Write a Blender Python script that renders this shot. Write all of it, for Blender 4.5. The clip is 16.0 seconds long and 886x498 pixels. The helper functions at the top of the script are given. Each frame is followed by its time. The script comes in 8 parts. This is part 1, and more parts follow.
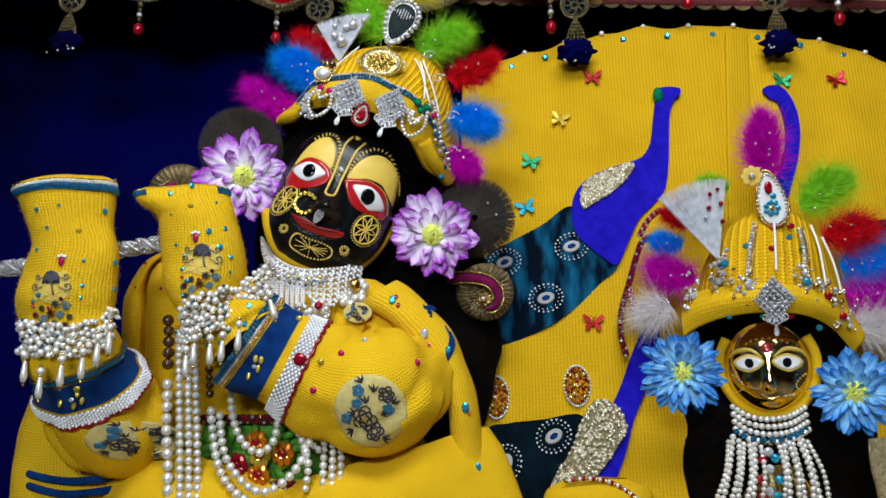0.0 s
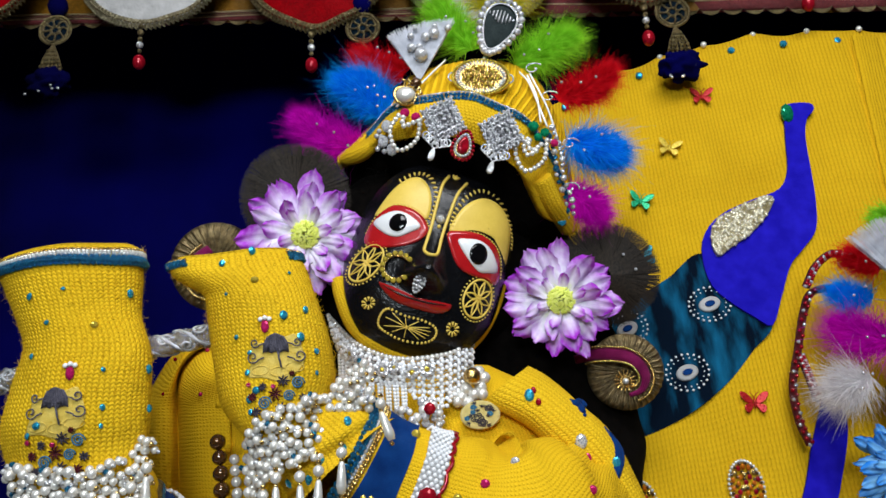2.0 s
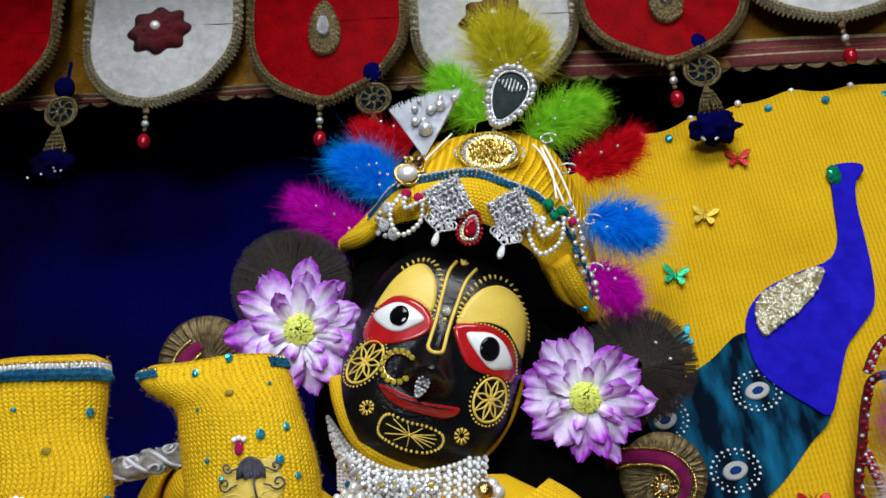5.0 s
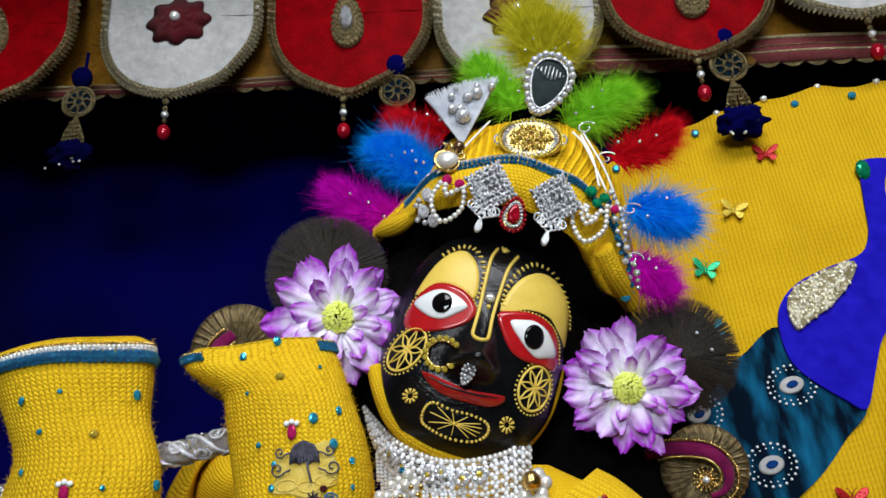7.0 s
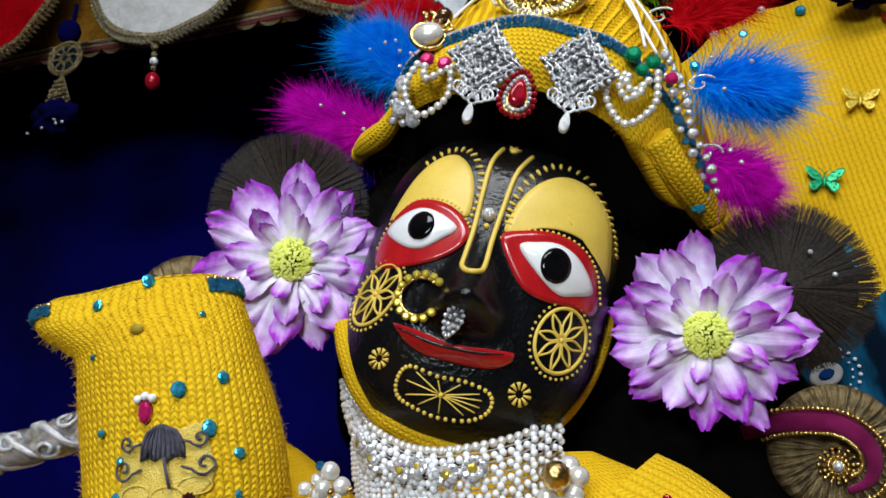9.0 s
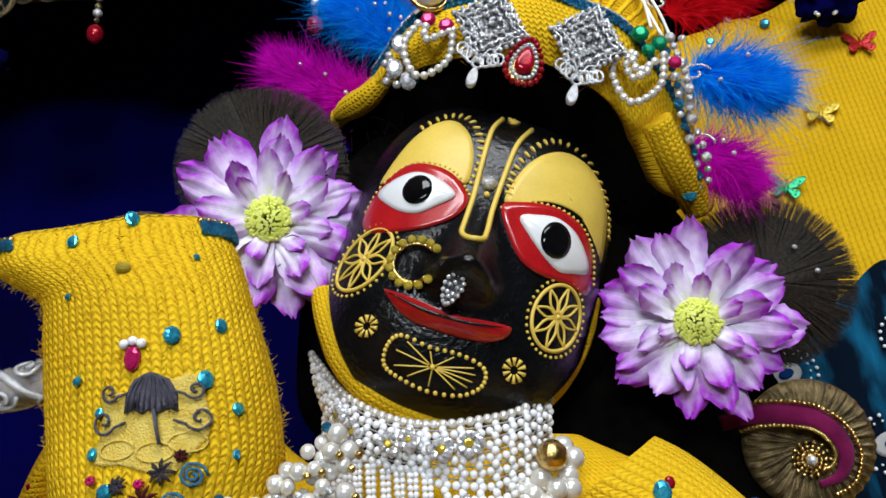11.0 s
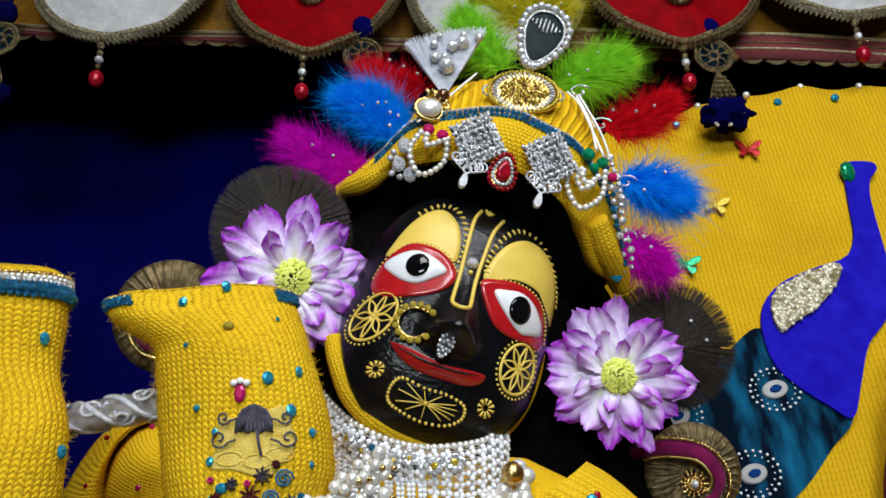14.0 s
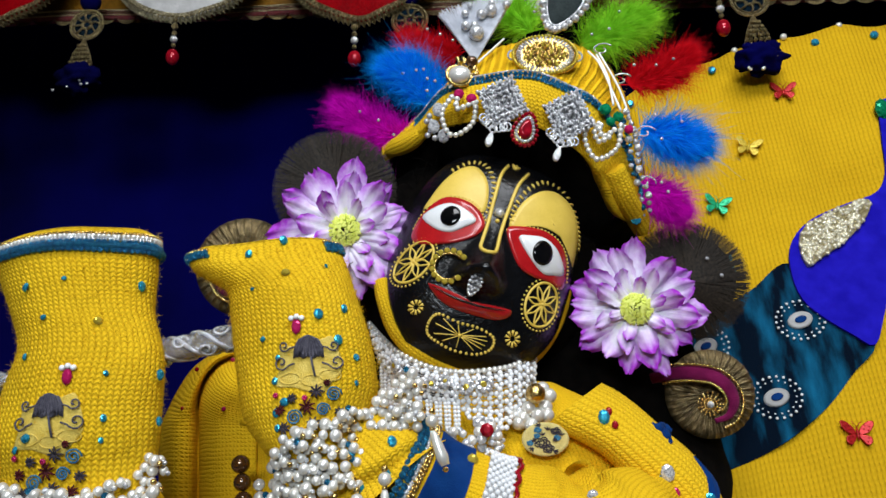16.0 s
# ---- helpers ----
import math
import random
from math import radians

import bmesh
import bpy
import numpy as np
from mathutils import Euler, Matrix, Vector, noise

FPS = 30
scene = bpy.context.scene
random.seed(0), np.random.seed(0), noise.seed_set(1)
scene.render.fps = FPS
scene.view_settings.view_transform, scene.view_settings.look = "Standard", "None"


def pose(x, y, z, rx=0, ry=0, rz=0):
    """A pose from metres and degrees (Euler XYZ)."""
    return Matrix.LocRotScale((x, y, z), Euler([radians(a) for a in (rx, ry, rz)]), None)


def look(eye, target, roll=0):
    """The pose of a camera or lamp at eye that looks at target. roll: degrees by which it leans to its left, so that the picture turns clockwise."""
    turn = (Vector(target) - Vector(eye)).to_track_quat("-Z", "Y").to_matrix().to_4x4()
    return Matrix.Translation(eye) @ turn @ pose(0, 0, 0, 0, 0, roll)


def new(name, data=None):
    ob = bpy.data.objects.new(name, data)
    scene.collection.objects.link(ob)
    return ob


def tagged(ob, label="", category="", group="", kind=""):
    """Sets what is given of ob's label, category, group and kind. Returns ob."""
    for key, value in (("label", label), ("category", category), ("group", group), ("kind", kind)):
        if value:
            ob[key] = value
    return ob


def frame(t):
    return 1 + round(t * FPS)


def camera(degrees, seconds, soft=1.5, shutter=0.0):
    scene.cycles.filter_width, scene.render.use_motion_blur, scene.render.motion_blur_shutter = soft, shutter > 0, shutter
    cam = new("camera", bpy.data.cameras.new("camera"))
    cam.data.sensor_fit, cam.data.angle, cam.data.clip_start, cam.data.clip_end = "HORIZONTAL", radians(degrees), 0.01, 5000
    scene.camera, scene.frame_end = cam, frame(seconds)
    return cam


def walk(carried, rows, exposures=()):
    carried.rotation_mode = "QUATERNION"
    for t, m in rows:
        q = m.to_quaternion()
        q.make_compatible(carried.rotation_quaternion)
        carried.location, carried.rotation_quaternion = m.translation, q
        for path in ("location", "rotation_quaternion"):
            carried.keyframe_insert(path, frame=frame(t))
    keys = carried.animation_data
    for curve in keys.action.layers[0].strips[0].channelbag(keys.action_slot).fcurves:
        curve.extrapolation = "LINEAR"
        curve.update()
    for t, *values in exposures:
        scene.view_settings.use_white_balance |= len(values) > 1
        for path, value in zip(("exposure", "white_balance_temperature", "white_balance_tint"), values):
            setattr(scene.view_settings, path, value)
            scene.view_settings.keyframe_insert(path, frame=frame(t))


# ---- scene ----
cam = camera(59.1, 16.0, 1.6)
METRES, EYE, TILT, LEAN, TURN = 1.25, 1.5, 12.0, 0.0, 4.0
ROWS = [
    (0.0, 0.0, 0.0, 0.0, 0.0, 0.0, 0.0),
    (0.5, -0.0165, 0.0422, -0.0064, 0.3, 1.32, 0.28),
    (1.0, -0.0552, 0.0995, -0.0079, -0.46, 2.36, 0.36),
    (1.5, -0.0865, 0.157, 0.0013, -0.96, 3.44, 1.38),
    (2.0, -0.1208, 0.1979, 0.0188, -2.13, 3.76, 2.92),
    (2.5, -0.1371, 0.2256, 0.0477, -2.7, 4.12, 3.87),
    (3.0, -0.1171, 0.2434, 0.0557, -1.36, 5.39, 4.22),
    (3.5, -0.0911, 0.2467, 0.0522, 0.43, 6.01, 4.27),
    (6.0, -0.1046, 0.252, 0.0443, 1.13, 8.67, 3.86),
    (6.5, -0.1179, 0.2511, 0.0417, 0.7, 8.59, 3.78),
    (7.0, -0.129, 0.2608, 0.037, 0.27, 8.44, 3.66),
    (7.5, -0.1477, 0.2844, 0.0266, -0.6, 8.07, 3.64),
    (8.0, -0.1315, 0.3287, 0.0237, -0.72, 7.9, 4.49),
    (8.5, -0.095, 0.3808, 0.0194, 4.04, 8.61, 5.29),
    (9.0, -0.0713, 0.4179, 0.0124, 9.29, 8.69, 6.28),
    (9.5, -0.0488, 0.4357, 0.007, 12.61, 8.56, 7.19),
    (12.0, -0.1753, 0.4291, 0.0001, -8.26, 8.96, 0.62),
    (12.5, -0.1974, 0.4259, 0.0001, -11.09, 8.73, -0.15),
    (13.0, -0.2068, 0.4153, -0.0055, -11.29, 8.23, -0.57),
    (13.5, -0.194, 0.3779, 0.0043, -9.05, 8.88, -0.45),
    (14.0, -0.1563, 0.3318, 0.0118, -5.37, 9.74, 0.96),
    (14.5, -0.1271, 0.2899, 0.0122, -2.06, 9.1, 1.85),
    (15.0, -0.1145, 0.2641, 0.0101, 0.17, 7.75, 1.86),
    (15.5, -0.1163, 0.2603, 0.0003, 0.91, 6.65, 1.9),
    (16.0, -0.1317, 0.271, 0.0038, 0.6, 6.08, 2.1),
]
walk(cam, [(t, pose(0, 0, EYE, TILT, LEAN, TURN) @ pose(METRES * x, METRES * y, METRES * z, 90 + pitch, roll, yaw)) for t, x, y, z, yaw, pitch, roll in ROWS])


# ---- world and light ----
world = bpy.data.worlds.new("world")
scene.world = world
world.use_nodes = True
world.node_tree.nodes["Background"].inputs[0].default_value = (0.6, 0.65, 0.75, 1)
world.node_tree.nodes["Background"].inputs[1].default_value = 0.02


def area_lamp(name, at, target, sx, sy, power, colour, label):
    d = bpy.data.lights.new(name, "AREA")
    d.shape, d.size, d.size_y, d.energy, d.color = "RECTANGLE", sx, sy, power, colour
    ob = new(name, d)
    ob.matrix_world = look(at, target)
    return tagged(ob, label, "lamp")


# Key lamp, out of view; inferred from highlights on the dark head.
area_lamp("unseen_front_lamp", (0.08, -0.15, 2.9), (-0.05, 0.95, 1.6), 1.2, 0.5, 24, (0.93, 0.96, 1.0), "white light panel in front of the altar")
# Added front fill to even out brightness; no such panel is known.
area_lamp("unseen_front_lamp", (-0.25, -1.4, 2.2), (-0.1, 1.0, 1.65), 0.9, 0.4, 32, (0.84, 0.94, 1.0), "unseen fill light added in front of the figures")


# ---- materials ----
class Nodes:
    """A small writer of node materials."""

    def __init__(self, name):
        self.mat = bpy.data.materials.new(name)
        self.mat.use_nodes = True
        self.tree = self.mat.node_tree
        self.bsdf = self.tree.nodes["Principled BSDF"]

    def add(self, kind, **values):
        n = self.tree.nodes.new(kind)
        for k, v in values.items():
            setattr(n, k, v)
        return n

    def put(self, socket, value):
        if hasattr(value, "is_output"):
            self.tree.links.new(value, socket)
        else:
            socket.default_value = value

    def math(self, op, a, b=0.0):
        n = self.add("ShaderNodeMath", operation=op)
        self.put(n.inputs[0], a)
        self.put(n.inputs[1], b)
        return n.outputs[0]

    def noise(self, scale, detail=3.0, vector=None):
        n = self.add("ShaderNodeTexNoise")
        n.inputs["Scale"].default_value, n.inputs["Detail"].default_value = scale, detail
        if vector is not None:
            self.tree.links.new(vector, n.inputs["Vector"])
        return n.outputs["Fac"]

    def place(self):
        return self.add("ShaderNodeNewGeometry").outputs["Position"]

    def mix(self, fac, a, b):
        n = self.add("ShaderNodeMix", data_type="RGBA")
        self.put(n.inputs["Factor"], fac)
        self.put(n.inputs[6], a if hasattr(a, "is_output") else (*a, 1))
        self.put(n.inputs[7], b if hasattr(b, "is_output") else (*b, 1))
        return n.outputs[2]

    def spread(self, fac, lo, hi):
        n = self.add("ShaderNodeMapRange")
        self.put(n.inputs["Value"], fac)
        n.inputs["From Min"].default_value, n.inputs["From Max"].default_value = lo, hi
        return n.outputs["Result"]

    def bump(self, height, distance, strength=1.0):
        n = self.add("ShaderNodeBump")
        n.inputs["Distance"].default_value, n.inputs["Strength"].default_value = distance, strength
        self.put(n.inputs["Height"], height)
        self.tree.links.new(n.outputs["Normal"], self.bsdf.inputs["Normal"])

    def end(self, colour=None, rough=0.6, metal=0.0, sheen=0.0, spec=None, coat=0.0):
        b = self.bsdf.inputs
        if colour is not None:
            self.put(b["Base Color"], colour if hasattr(colour, "is_output") else (*colour, 1))
        self.put(b["Roughness"], rough)
        b["Metallic"].default_value, b["Sheen Weight"].default_value, b["Coat Weight"].default_value = metal, sheen * 0.2, coat
        if spec is None and sheen:
            spec = 0.15
        if spec is not None:
            b["Specular IOR Level"].default_value = spec
        return self.mat


def plain(name, a, b, scale=60.0, rough=0.6, metal=0.0, sheen=0.0, fine=0.0, spec=None, coat=0.0):
    """Two tones of one colour, mixed at two scales, with a fine relief."""
    n = Nodes(name)
    p = n.place()
    f = n.math("ADD", n.math("MULTIPLY", n.noise(scale, 4, p), 0.6), n.math("MULTIPLY", n.noise(scale * 9, 2, p), 0.4))
    if fine:
        n.bump(n.noise(scale * 8, 3, p), fine)
    return n.end(n.mix(n.spread(f, 0.35, 0.65), a, b), rough, metal, sheen, spec, coat)


def knit(name, a, b, wide=0.0040, high=0.0034, deep=0.0007, slope=0.9, rib=0.0, loop=0.28):
    """Stocking stitch: columns of V-shaped loops, laid out in metres along UV."""
    n = Nodes(name)
    uv = n.add("ShaderNodeTexCoord").outputs["UV"]
    p = n.place()
    wob = n.math("MULTIPLY", n.math("SUBTRACT", n.noise(110, 3, p), 0.5), 0.0028)
    s = n.add("ShaderNodeSeparateXYZ")
    n.tree.links.new(uv, s.inputs[0])
    u, v = n.math("ADD", s.outputs[0], wob), n.math("ADD", s.outputs[1], wob)
    a1 = n.math("PINGPONG", u, wide / 2)
    v1 = n.math("ADD", v, n.math("MULTIPLY", a1, slope))
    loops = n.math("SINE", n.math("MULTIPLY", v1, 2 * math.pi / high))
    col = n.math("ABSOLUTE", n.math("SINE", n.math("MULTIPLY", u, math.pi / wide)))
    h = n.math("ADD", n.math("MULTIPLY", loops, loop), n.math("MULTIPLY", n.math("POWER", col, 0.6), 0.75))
    if rib:
        h = n.math("ADD", h, n.math("MULTIPLY", n.math("SINE", n.math("MULTIPLY", u, 2 * math.pi / rib)), 0.8))
    fuzz = n.noise(900, 3, p)
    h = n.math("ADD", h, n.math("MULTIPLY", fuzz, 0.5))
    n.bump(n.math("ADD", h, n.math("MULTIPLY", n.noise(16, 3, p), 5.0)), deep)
    # Low spots between stitches are painted darker, in place of shade; noise varies the rest.
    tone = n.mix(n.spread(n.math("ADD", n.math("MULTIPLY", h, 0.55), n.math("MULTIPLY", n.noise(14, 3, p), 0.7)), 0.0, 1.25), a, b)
    return n.end(tone, 0.9, 0, 0.0, 0.08)


def velvet(name, a, b, scale=30.0, sheen=0.6, streak=1.0, lo=0.35, hi=0.7):
    n = Nodes(name)
    p = n.place()
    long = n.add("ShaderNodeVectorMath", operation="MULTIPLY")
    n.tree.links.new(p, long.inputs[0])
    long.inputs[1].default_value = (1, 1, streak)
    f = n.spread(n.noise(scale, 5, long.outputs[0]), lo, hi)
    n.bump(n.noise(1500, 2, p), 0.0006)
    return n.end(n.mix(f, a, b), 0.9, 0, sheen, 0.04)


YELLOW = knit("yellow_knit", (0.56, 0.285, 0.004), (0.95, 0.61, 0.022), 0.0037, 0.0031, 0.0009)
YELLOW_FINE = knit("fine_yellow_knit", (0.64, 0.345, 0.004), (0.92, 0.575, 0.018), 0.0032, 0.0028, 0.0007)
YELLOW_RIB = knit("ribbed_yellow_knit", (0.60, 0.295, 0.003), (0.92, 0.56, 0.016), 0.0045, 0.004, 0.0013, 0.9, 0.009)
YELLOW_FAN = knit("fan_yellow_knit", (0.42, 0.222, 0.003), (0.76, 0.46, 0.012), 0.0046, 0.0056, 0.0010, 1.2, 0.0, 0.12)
NAVY = velvet("navy_velvet", (0.0003, 0.0003, 0.020), (0.0008, 0.0008, 0.085), 3.0, 0.0)
BLUE_FELT = velvet("royal_blue_felt", (0.010, 0.006, 0.36), (0.018, 0.012, 0.50), 60, 0.1)
BLUE_BAND = velvet("blue_satin_band", (0.003, 0.026, 0.13), (0.006, 0.048, 0.20), 60, 0.15)
# Sheen of the pile is painted into the colour as pale stretched streaks.
TEAL = velvet("teal_velvet_painted_sheen", (0.0006, 0.005, 0.014), (0.008, 0.17, 0.34), 45, 0.3, 0.22, 0.44, 0.80)
DARK_TEAL = velvet("dark_teal_velvet", (0.001, 0.004, 0.008), (0.002, 0.012, 0.022), 38, 0.2)
HAIR = velvet("black_hair", (0.0015, 0.0012, 0.001), (0.004, 0.003, 0.0025), 120, 0.02)
BLACK = plain("black_lacquer", (0.002, 0.002, 0.0025), (0.005, 0.0055, 0.007), 45, 0.22, fine=0.0006, spec=0.36)
PUPIL = plain("black_enamel", (0.002, 0.002, 0.0025), (0.004, 0.004, 0.005), 60, 0.06, spec=0.35)
PAINT_YELLOW = plain("yellow_paint", (0.72, 0.50, 0.075), (0.80, 0.57, 0.10), 90, 0.45)
PAINT_RED = plain("red_lacquer", (0.36, 0.006, 0.010), (0.48, 0.012, 0.014), 70, 0.22, coat=0.4)
PAINT_WHITE = plain("white_enamel", (0.80, 0.82, 0.84), (0.86, 0.87, 0.88), 60, 0.2, coat=0.5)
PEARL = plain("pearl", (0.72, 0.70, 0.65), (0.88, 0.86, 0.82), 40, 0.24, 0.4, coat=0.4)
WHITE_BEAD = plain("white_bead", (0.82, 0.83, 0.86), (0.92, 0.92, 0.94), 60, 0.25, coat=0.4)
GOLD = plain("gold_metal", (0.55, 0.36, 0.11), (0.75, 0.55, 0.22), 80, 0.25, 1.0, fine=0.0005)
BRASS_FACE = plain("polished_brass", (0.66, 0.50, 0.22), (0.84, 0.67, 0.36), 30, 0.12, 1.0)
DULL_GOLD = plain("dull_gold_cloth", (0.05, 0.034, 0.014), (0.36, 0.28, 0.135), 320, 0.28, 0.7, fine=0.001)
OLD_GOLD = plain("old_gold_ribbon", (0.045, 0.030, 0.012), (0.34, 0.25, 0.12), 160, 0.28, 0.7, fine=0.0008)
PALE_GOLD = plain("pale_gold_ribbon", (0.12, 0.095, 0.05), (0.50, 0.44, 0.28), 320, 0.3, 0.5, fine=0.001)
SILVER = plain("silver_metal", (0.50, 0.51, 0.54), (0.92, 0.93, 0.95), 260, 0.2, 0.65, fine=0.0006)
FLUTE_METAL = plain("chased_silver", (0.14, 0.14, 0.15), (0.72, 0.73, 0.76), 220, 0.22, 0.85, fine=0.0012)
# Near-black to white mottling in the colour imitates glints of cut glass.
CRYSTAL = plain("crystal", (0.16, 0.17, 0.20), (0.98, 0.98, 1.0), 700, 0.07, 0.30, spec=0.8, coat=1.0)
SEQUIN = plain("gold_sequins", (0.34, 0.26, 0.09), (0.90, 0.80, 0.52), 260, 0.3, 0.35, fine=0.003)
BLUE_GEM = plain("turquoise_gem", (0.0, 0.12, 0.27), (0.08, 0.66, 0.92), 500, 0.12, 0.6, spec=0.25, coat=0.15)
BLUE_SEQUIN = plain("blue_sequins", (0.006, 0.09, 0.24), (0.04, 0.36, 0.62), 400, 0.15, 0.6, fine=0.002)
GREEN_GEM = plain("green_gem", (0.0, 0.10, 0.045), (0.01, 0.36, 0.16), 200, 0.12, 0.4, spec=0.25, coat=0.15)
RED_GEM = plain("ruby_glass", (0.16, 0.002, 0.008), (0.42, 0.006, 0.020), 200, 0.12, 0.2, spec=0.25, coat=0.15)
PINK_GEM = plain("pink_gem", (0.34, 0.008, 0.07), (0.62, 0.02, 0.15), 200, 0.12, 0.3, spec=0.25, coat=0.15)
AMBER_GEM = plain("amber_gem", (0.42, 0.08, 0.004), (0.75, 0.24, 0.01), 200, 0.12, 0.3, spec=0.25, coat=0.15)
YELLOW_GEM = plain("yellow_glass", (0.42, 0.30, 0.02), (0.80, 0.62, 0.10), 300, 0.12, 0.5, spec=0.25, coat=0.15)
BROWN_BEAD = plain("brown_bead", (0.06, 0.022, 0.006), (0.16, 0.07, 0.02), 100, 0.12, 0.5, coat=1.0)
RED_CLOTH = plain("red_satin", (0.13, 0.0003, 0.002), (0.25, 0.0005, 0.003), 40, 0.5, fine=0.001, spec=0.02)
WHITE_CLOTH = plain("white_satin", (0.30, 0.295, 0.29), (0.48, 0.47, 0.465), 9, 0.5, sheen=0.2, fine=0.003)
GOLD_CLOTH = plain("ochre_satin", (0.08, 0.034, 0.002), (0.20, 0.09, 0.006), 25, 0.4, sheen=0.2, fine=0.001)
MAROON = plain("maroon_wool", (0.05, 0.002, 0.005), (0.14, 0.004, 0.010), 200, 0.85, sheen=0.3, fine=0.002)
MAROON_TRIM = plain("maroon_brocade", (0.08, 0.005, 0.009), (0.22, 0.026, 0.030), 300, 0.55, fine=0.001)
MAGENTA = velvet("magenta_velvet", (0.12, 0.005, 0.045), (0.22, 0.012, 0.085), 60, 0.4)
GREEN_SATIN = plain("green_satin", (0.03, 0.14, 0.01), (0.10, 0.34, 0.03), 80, 0.35, sheen=0.2)
CREAM = plain("pale_yellow_net", (0.68, 0.46, 0.05), (0.80, 0.60, 0.13), 160, 0.7, fine=0.0008)
CREAM_NET = plain("cream_net", (0.58, 0.45, 0.13), (0.72, 0.60, 0.24), 160, 0.7, fine=0.0008)
# Darker silver for backing plates, so the stones on them stand out.
DARK_SILVER = plain("dark_plate_silver", (0.10, 0.10, 0.11), (0.30, 0.30, 0.32), 260, 0.3, 1.0, fine=0.001)
THREAD_GREY = plain("grey_thread", (0.075, 0.07, 0.10), (0.16, 0.15, 0.19), 400, 0.6, sheen=0.2, fine=0.001)
THREAD_DARK = plain("dark_thread", (0.025, 0.02, 0.035), (0.06, 0.045, 0.065), 400, 0.6, fine=0.001)
THREAD_BLUE = plain("blue_thread", (0.02, 0.14, 0.30), (0.06, 0.28, 0.45), 400, 0.6, fine=0.001)
FRINGE = plain("dark_fringe", (0.004, 0.003, 0.002), (0.045, 0.030, 0.019), 500, 0.5, sheen=0.2)
STONE = plain("hall_plaster", (0.16, 0.14, 0.12), (0.22, 0.19, 0.16), 3, 0.8, fine=0.001)
FLOOR_STONE = plain("marble_floor", (0.20, 0.17, 0.14), (0.28, 0.24, 0.20), 2, 0.3)


def down_paint(name, a, b):
    """Thin down: lit from both sides."""
    n = Nodes(name)
    c = n.mix(n.spread(n.noise(120, 3, n.place()), 0.35, 0.65), a, b)
    dif, tra, mixer = n.add("ShaderNodeBsdfDiffuse"), n.add("ShaderNodeBsdfTranslucent"), n.add("ShaderNodeMixShader")
    n.put(dif.inputs["Color"], c)
    n.put(tra.inputs["Color"], c)
    mixer.inputs[0].default_value = 0.5
    n.tree.links.new(dif.outputs[0], mixer.inputs[1])
    n.tree.links.new(tra.outputs[0], mixer.inputs[2])
    n.tree.links.new(mixer.outputs[0], n.tree.nodes["Material Output"].inputs["Surface"])
    return n.mat


FOIL = {k: plain(k + "_foil", a, b, 400, 0.35, 0.4) for k, a, b in (("red", (0.30, 0.004, 0.006), (0.60, 0.02, 0.02)), ("gold", (0.50, 0.34, 0.02), (0.80, 0.60, 0.08)), ("green", (0.0, 0.22, 0.08), (0.02, 0.55, 0.24)), ("turquoise", (0.0, 0.22, 0.32), (0.02, 0.50, 0.60)))}
FEATHER = {
    "magenta": down_paint("magenta_down", (0.56, 0.002, 0.46), (0.80, 0.01, 0.66)),
    "blue": down_paint("blue_down", (0.0, 0.24, 0.88), (0.01, 0.40, 0.98)),
    "red": down_paint("red_down", (0.56, 0.004, 0.012), (0.82, 0.015, 0.03)),
    "green": down_paint("lime_green_down", (0.22, 0.58, 0.02), (0.42, 0.84, 0.06)),
    "yellow": down_paint("olive_yellow_down", (0.55, 0.50, 0.02), (0.76, 0.70, 0.05)),
    "white": down_paint("white_down", (0.74, 0.70, 0.72), (0.88, 0.86, 0.87)),
}


PLUME = down_paint("white_plume", (0.60, 0.62, 0.68), (0.80, 0.82, 0.88))


def petal_paint(name, tip, mid, base):
    """Silk petal, coloured along its length by UV, with fine veins."""
    n = Nodes(name)
    uv = n.add("ShaderNodeTexCoord").outputs["UV"]
    s = n.add("ShaderNodeSeparateXYZ")
    n.tree.links.new(uv, s.inputs[0])
    rnd = n.add("ShaderNodeObjectInfo").outputs["Random"]
    edge = n.math("ABSOLUTE", n.math("SUBTRACT", s.outputs[0], 0.5))
    lift = n.math("ADD", n.math("ADD", s.outputs[1], n.math("MULTIPLY", edge, 0.55)), n.math("MULTIPLY", n.math("SUBTRACT", n.noise(150, 4, n.place()), 0.5), 0.6))
    lift = n.math("ADD", lift, n.math("MULTIPLY", n.math("SUBTRACT", rnd, 0.5), 0.25))
    vein = n.math("SINE", n.math("MULTIPLY", s.outputs[0], 75.0))
    n.bump(vein, 0.000025)
    c = n.mix(n.spread(lift, 0.10, 0.36), base, mid)
    c = n.mix(n.spread(lift, 0.50, 1.12), c, tip)
    return n.end(c, 0.55, 0, 0.2, 0.3)


PURPLE_PETAL = petal_paint("purple_silk_petal", (0.40, 0.035, 0.60), (0.86, 0.80, 0.95), (0.74, 0.84, 0.42))
BLUE_PETAL = petal_paint("blue_silk_petal", (0.015, 0.22, 0.72), (0.28, 0.62, 0.90), (0.08, 0.36, 0.80))
LIME = plain("lime_stamen", (0.68, 0.76, 0.06), (0.88, 0.92, 0.28), 300, 0.6)


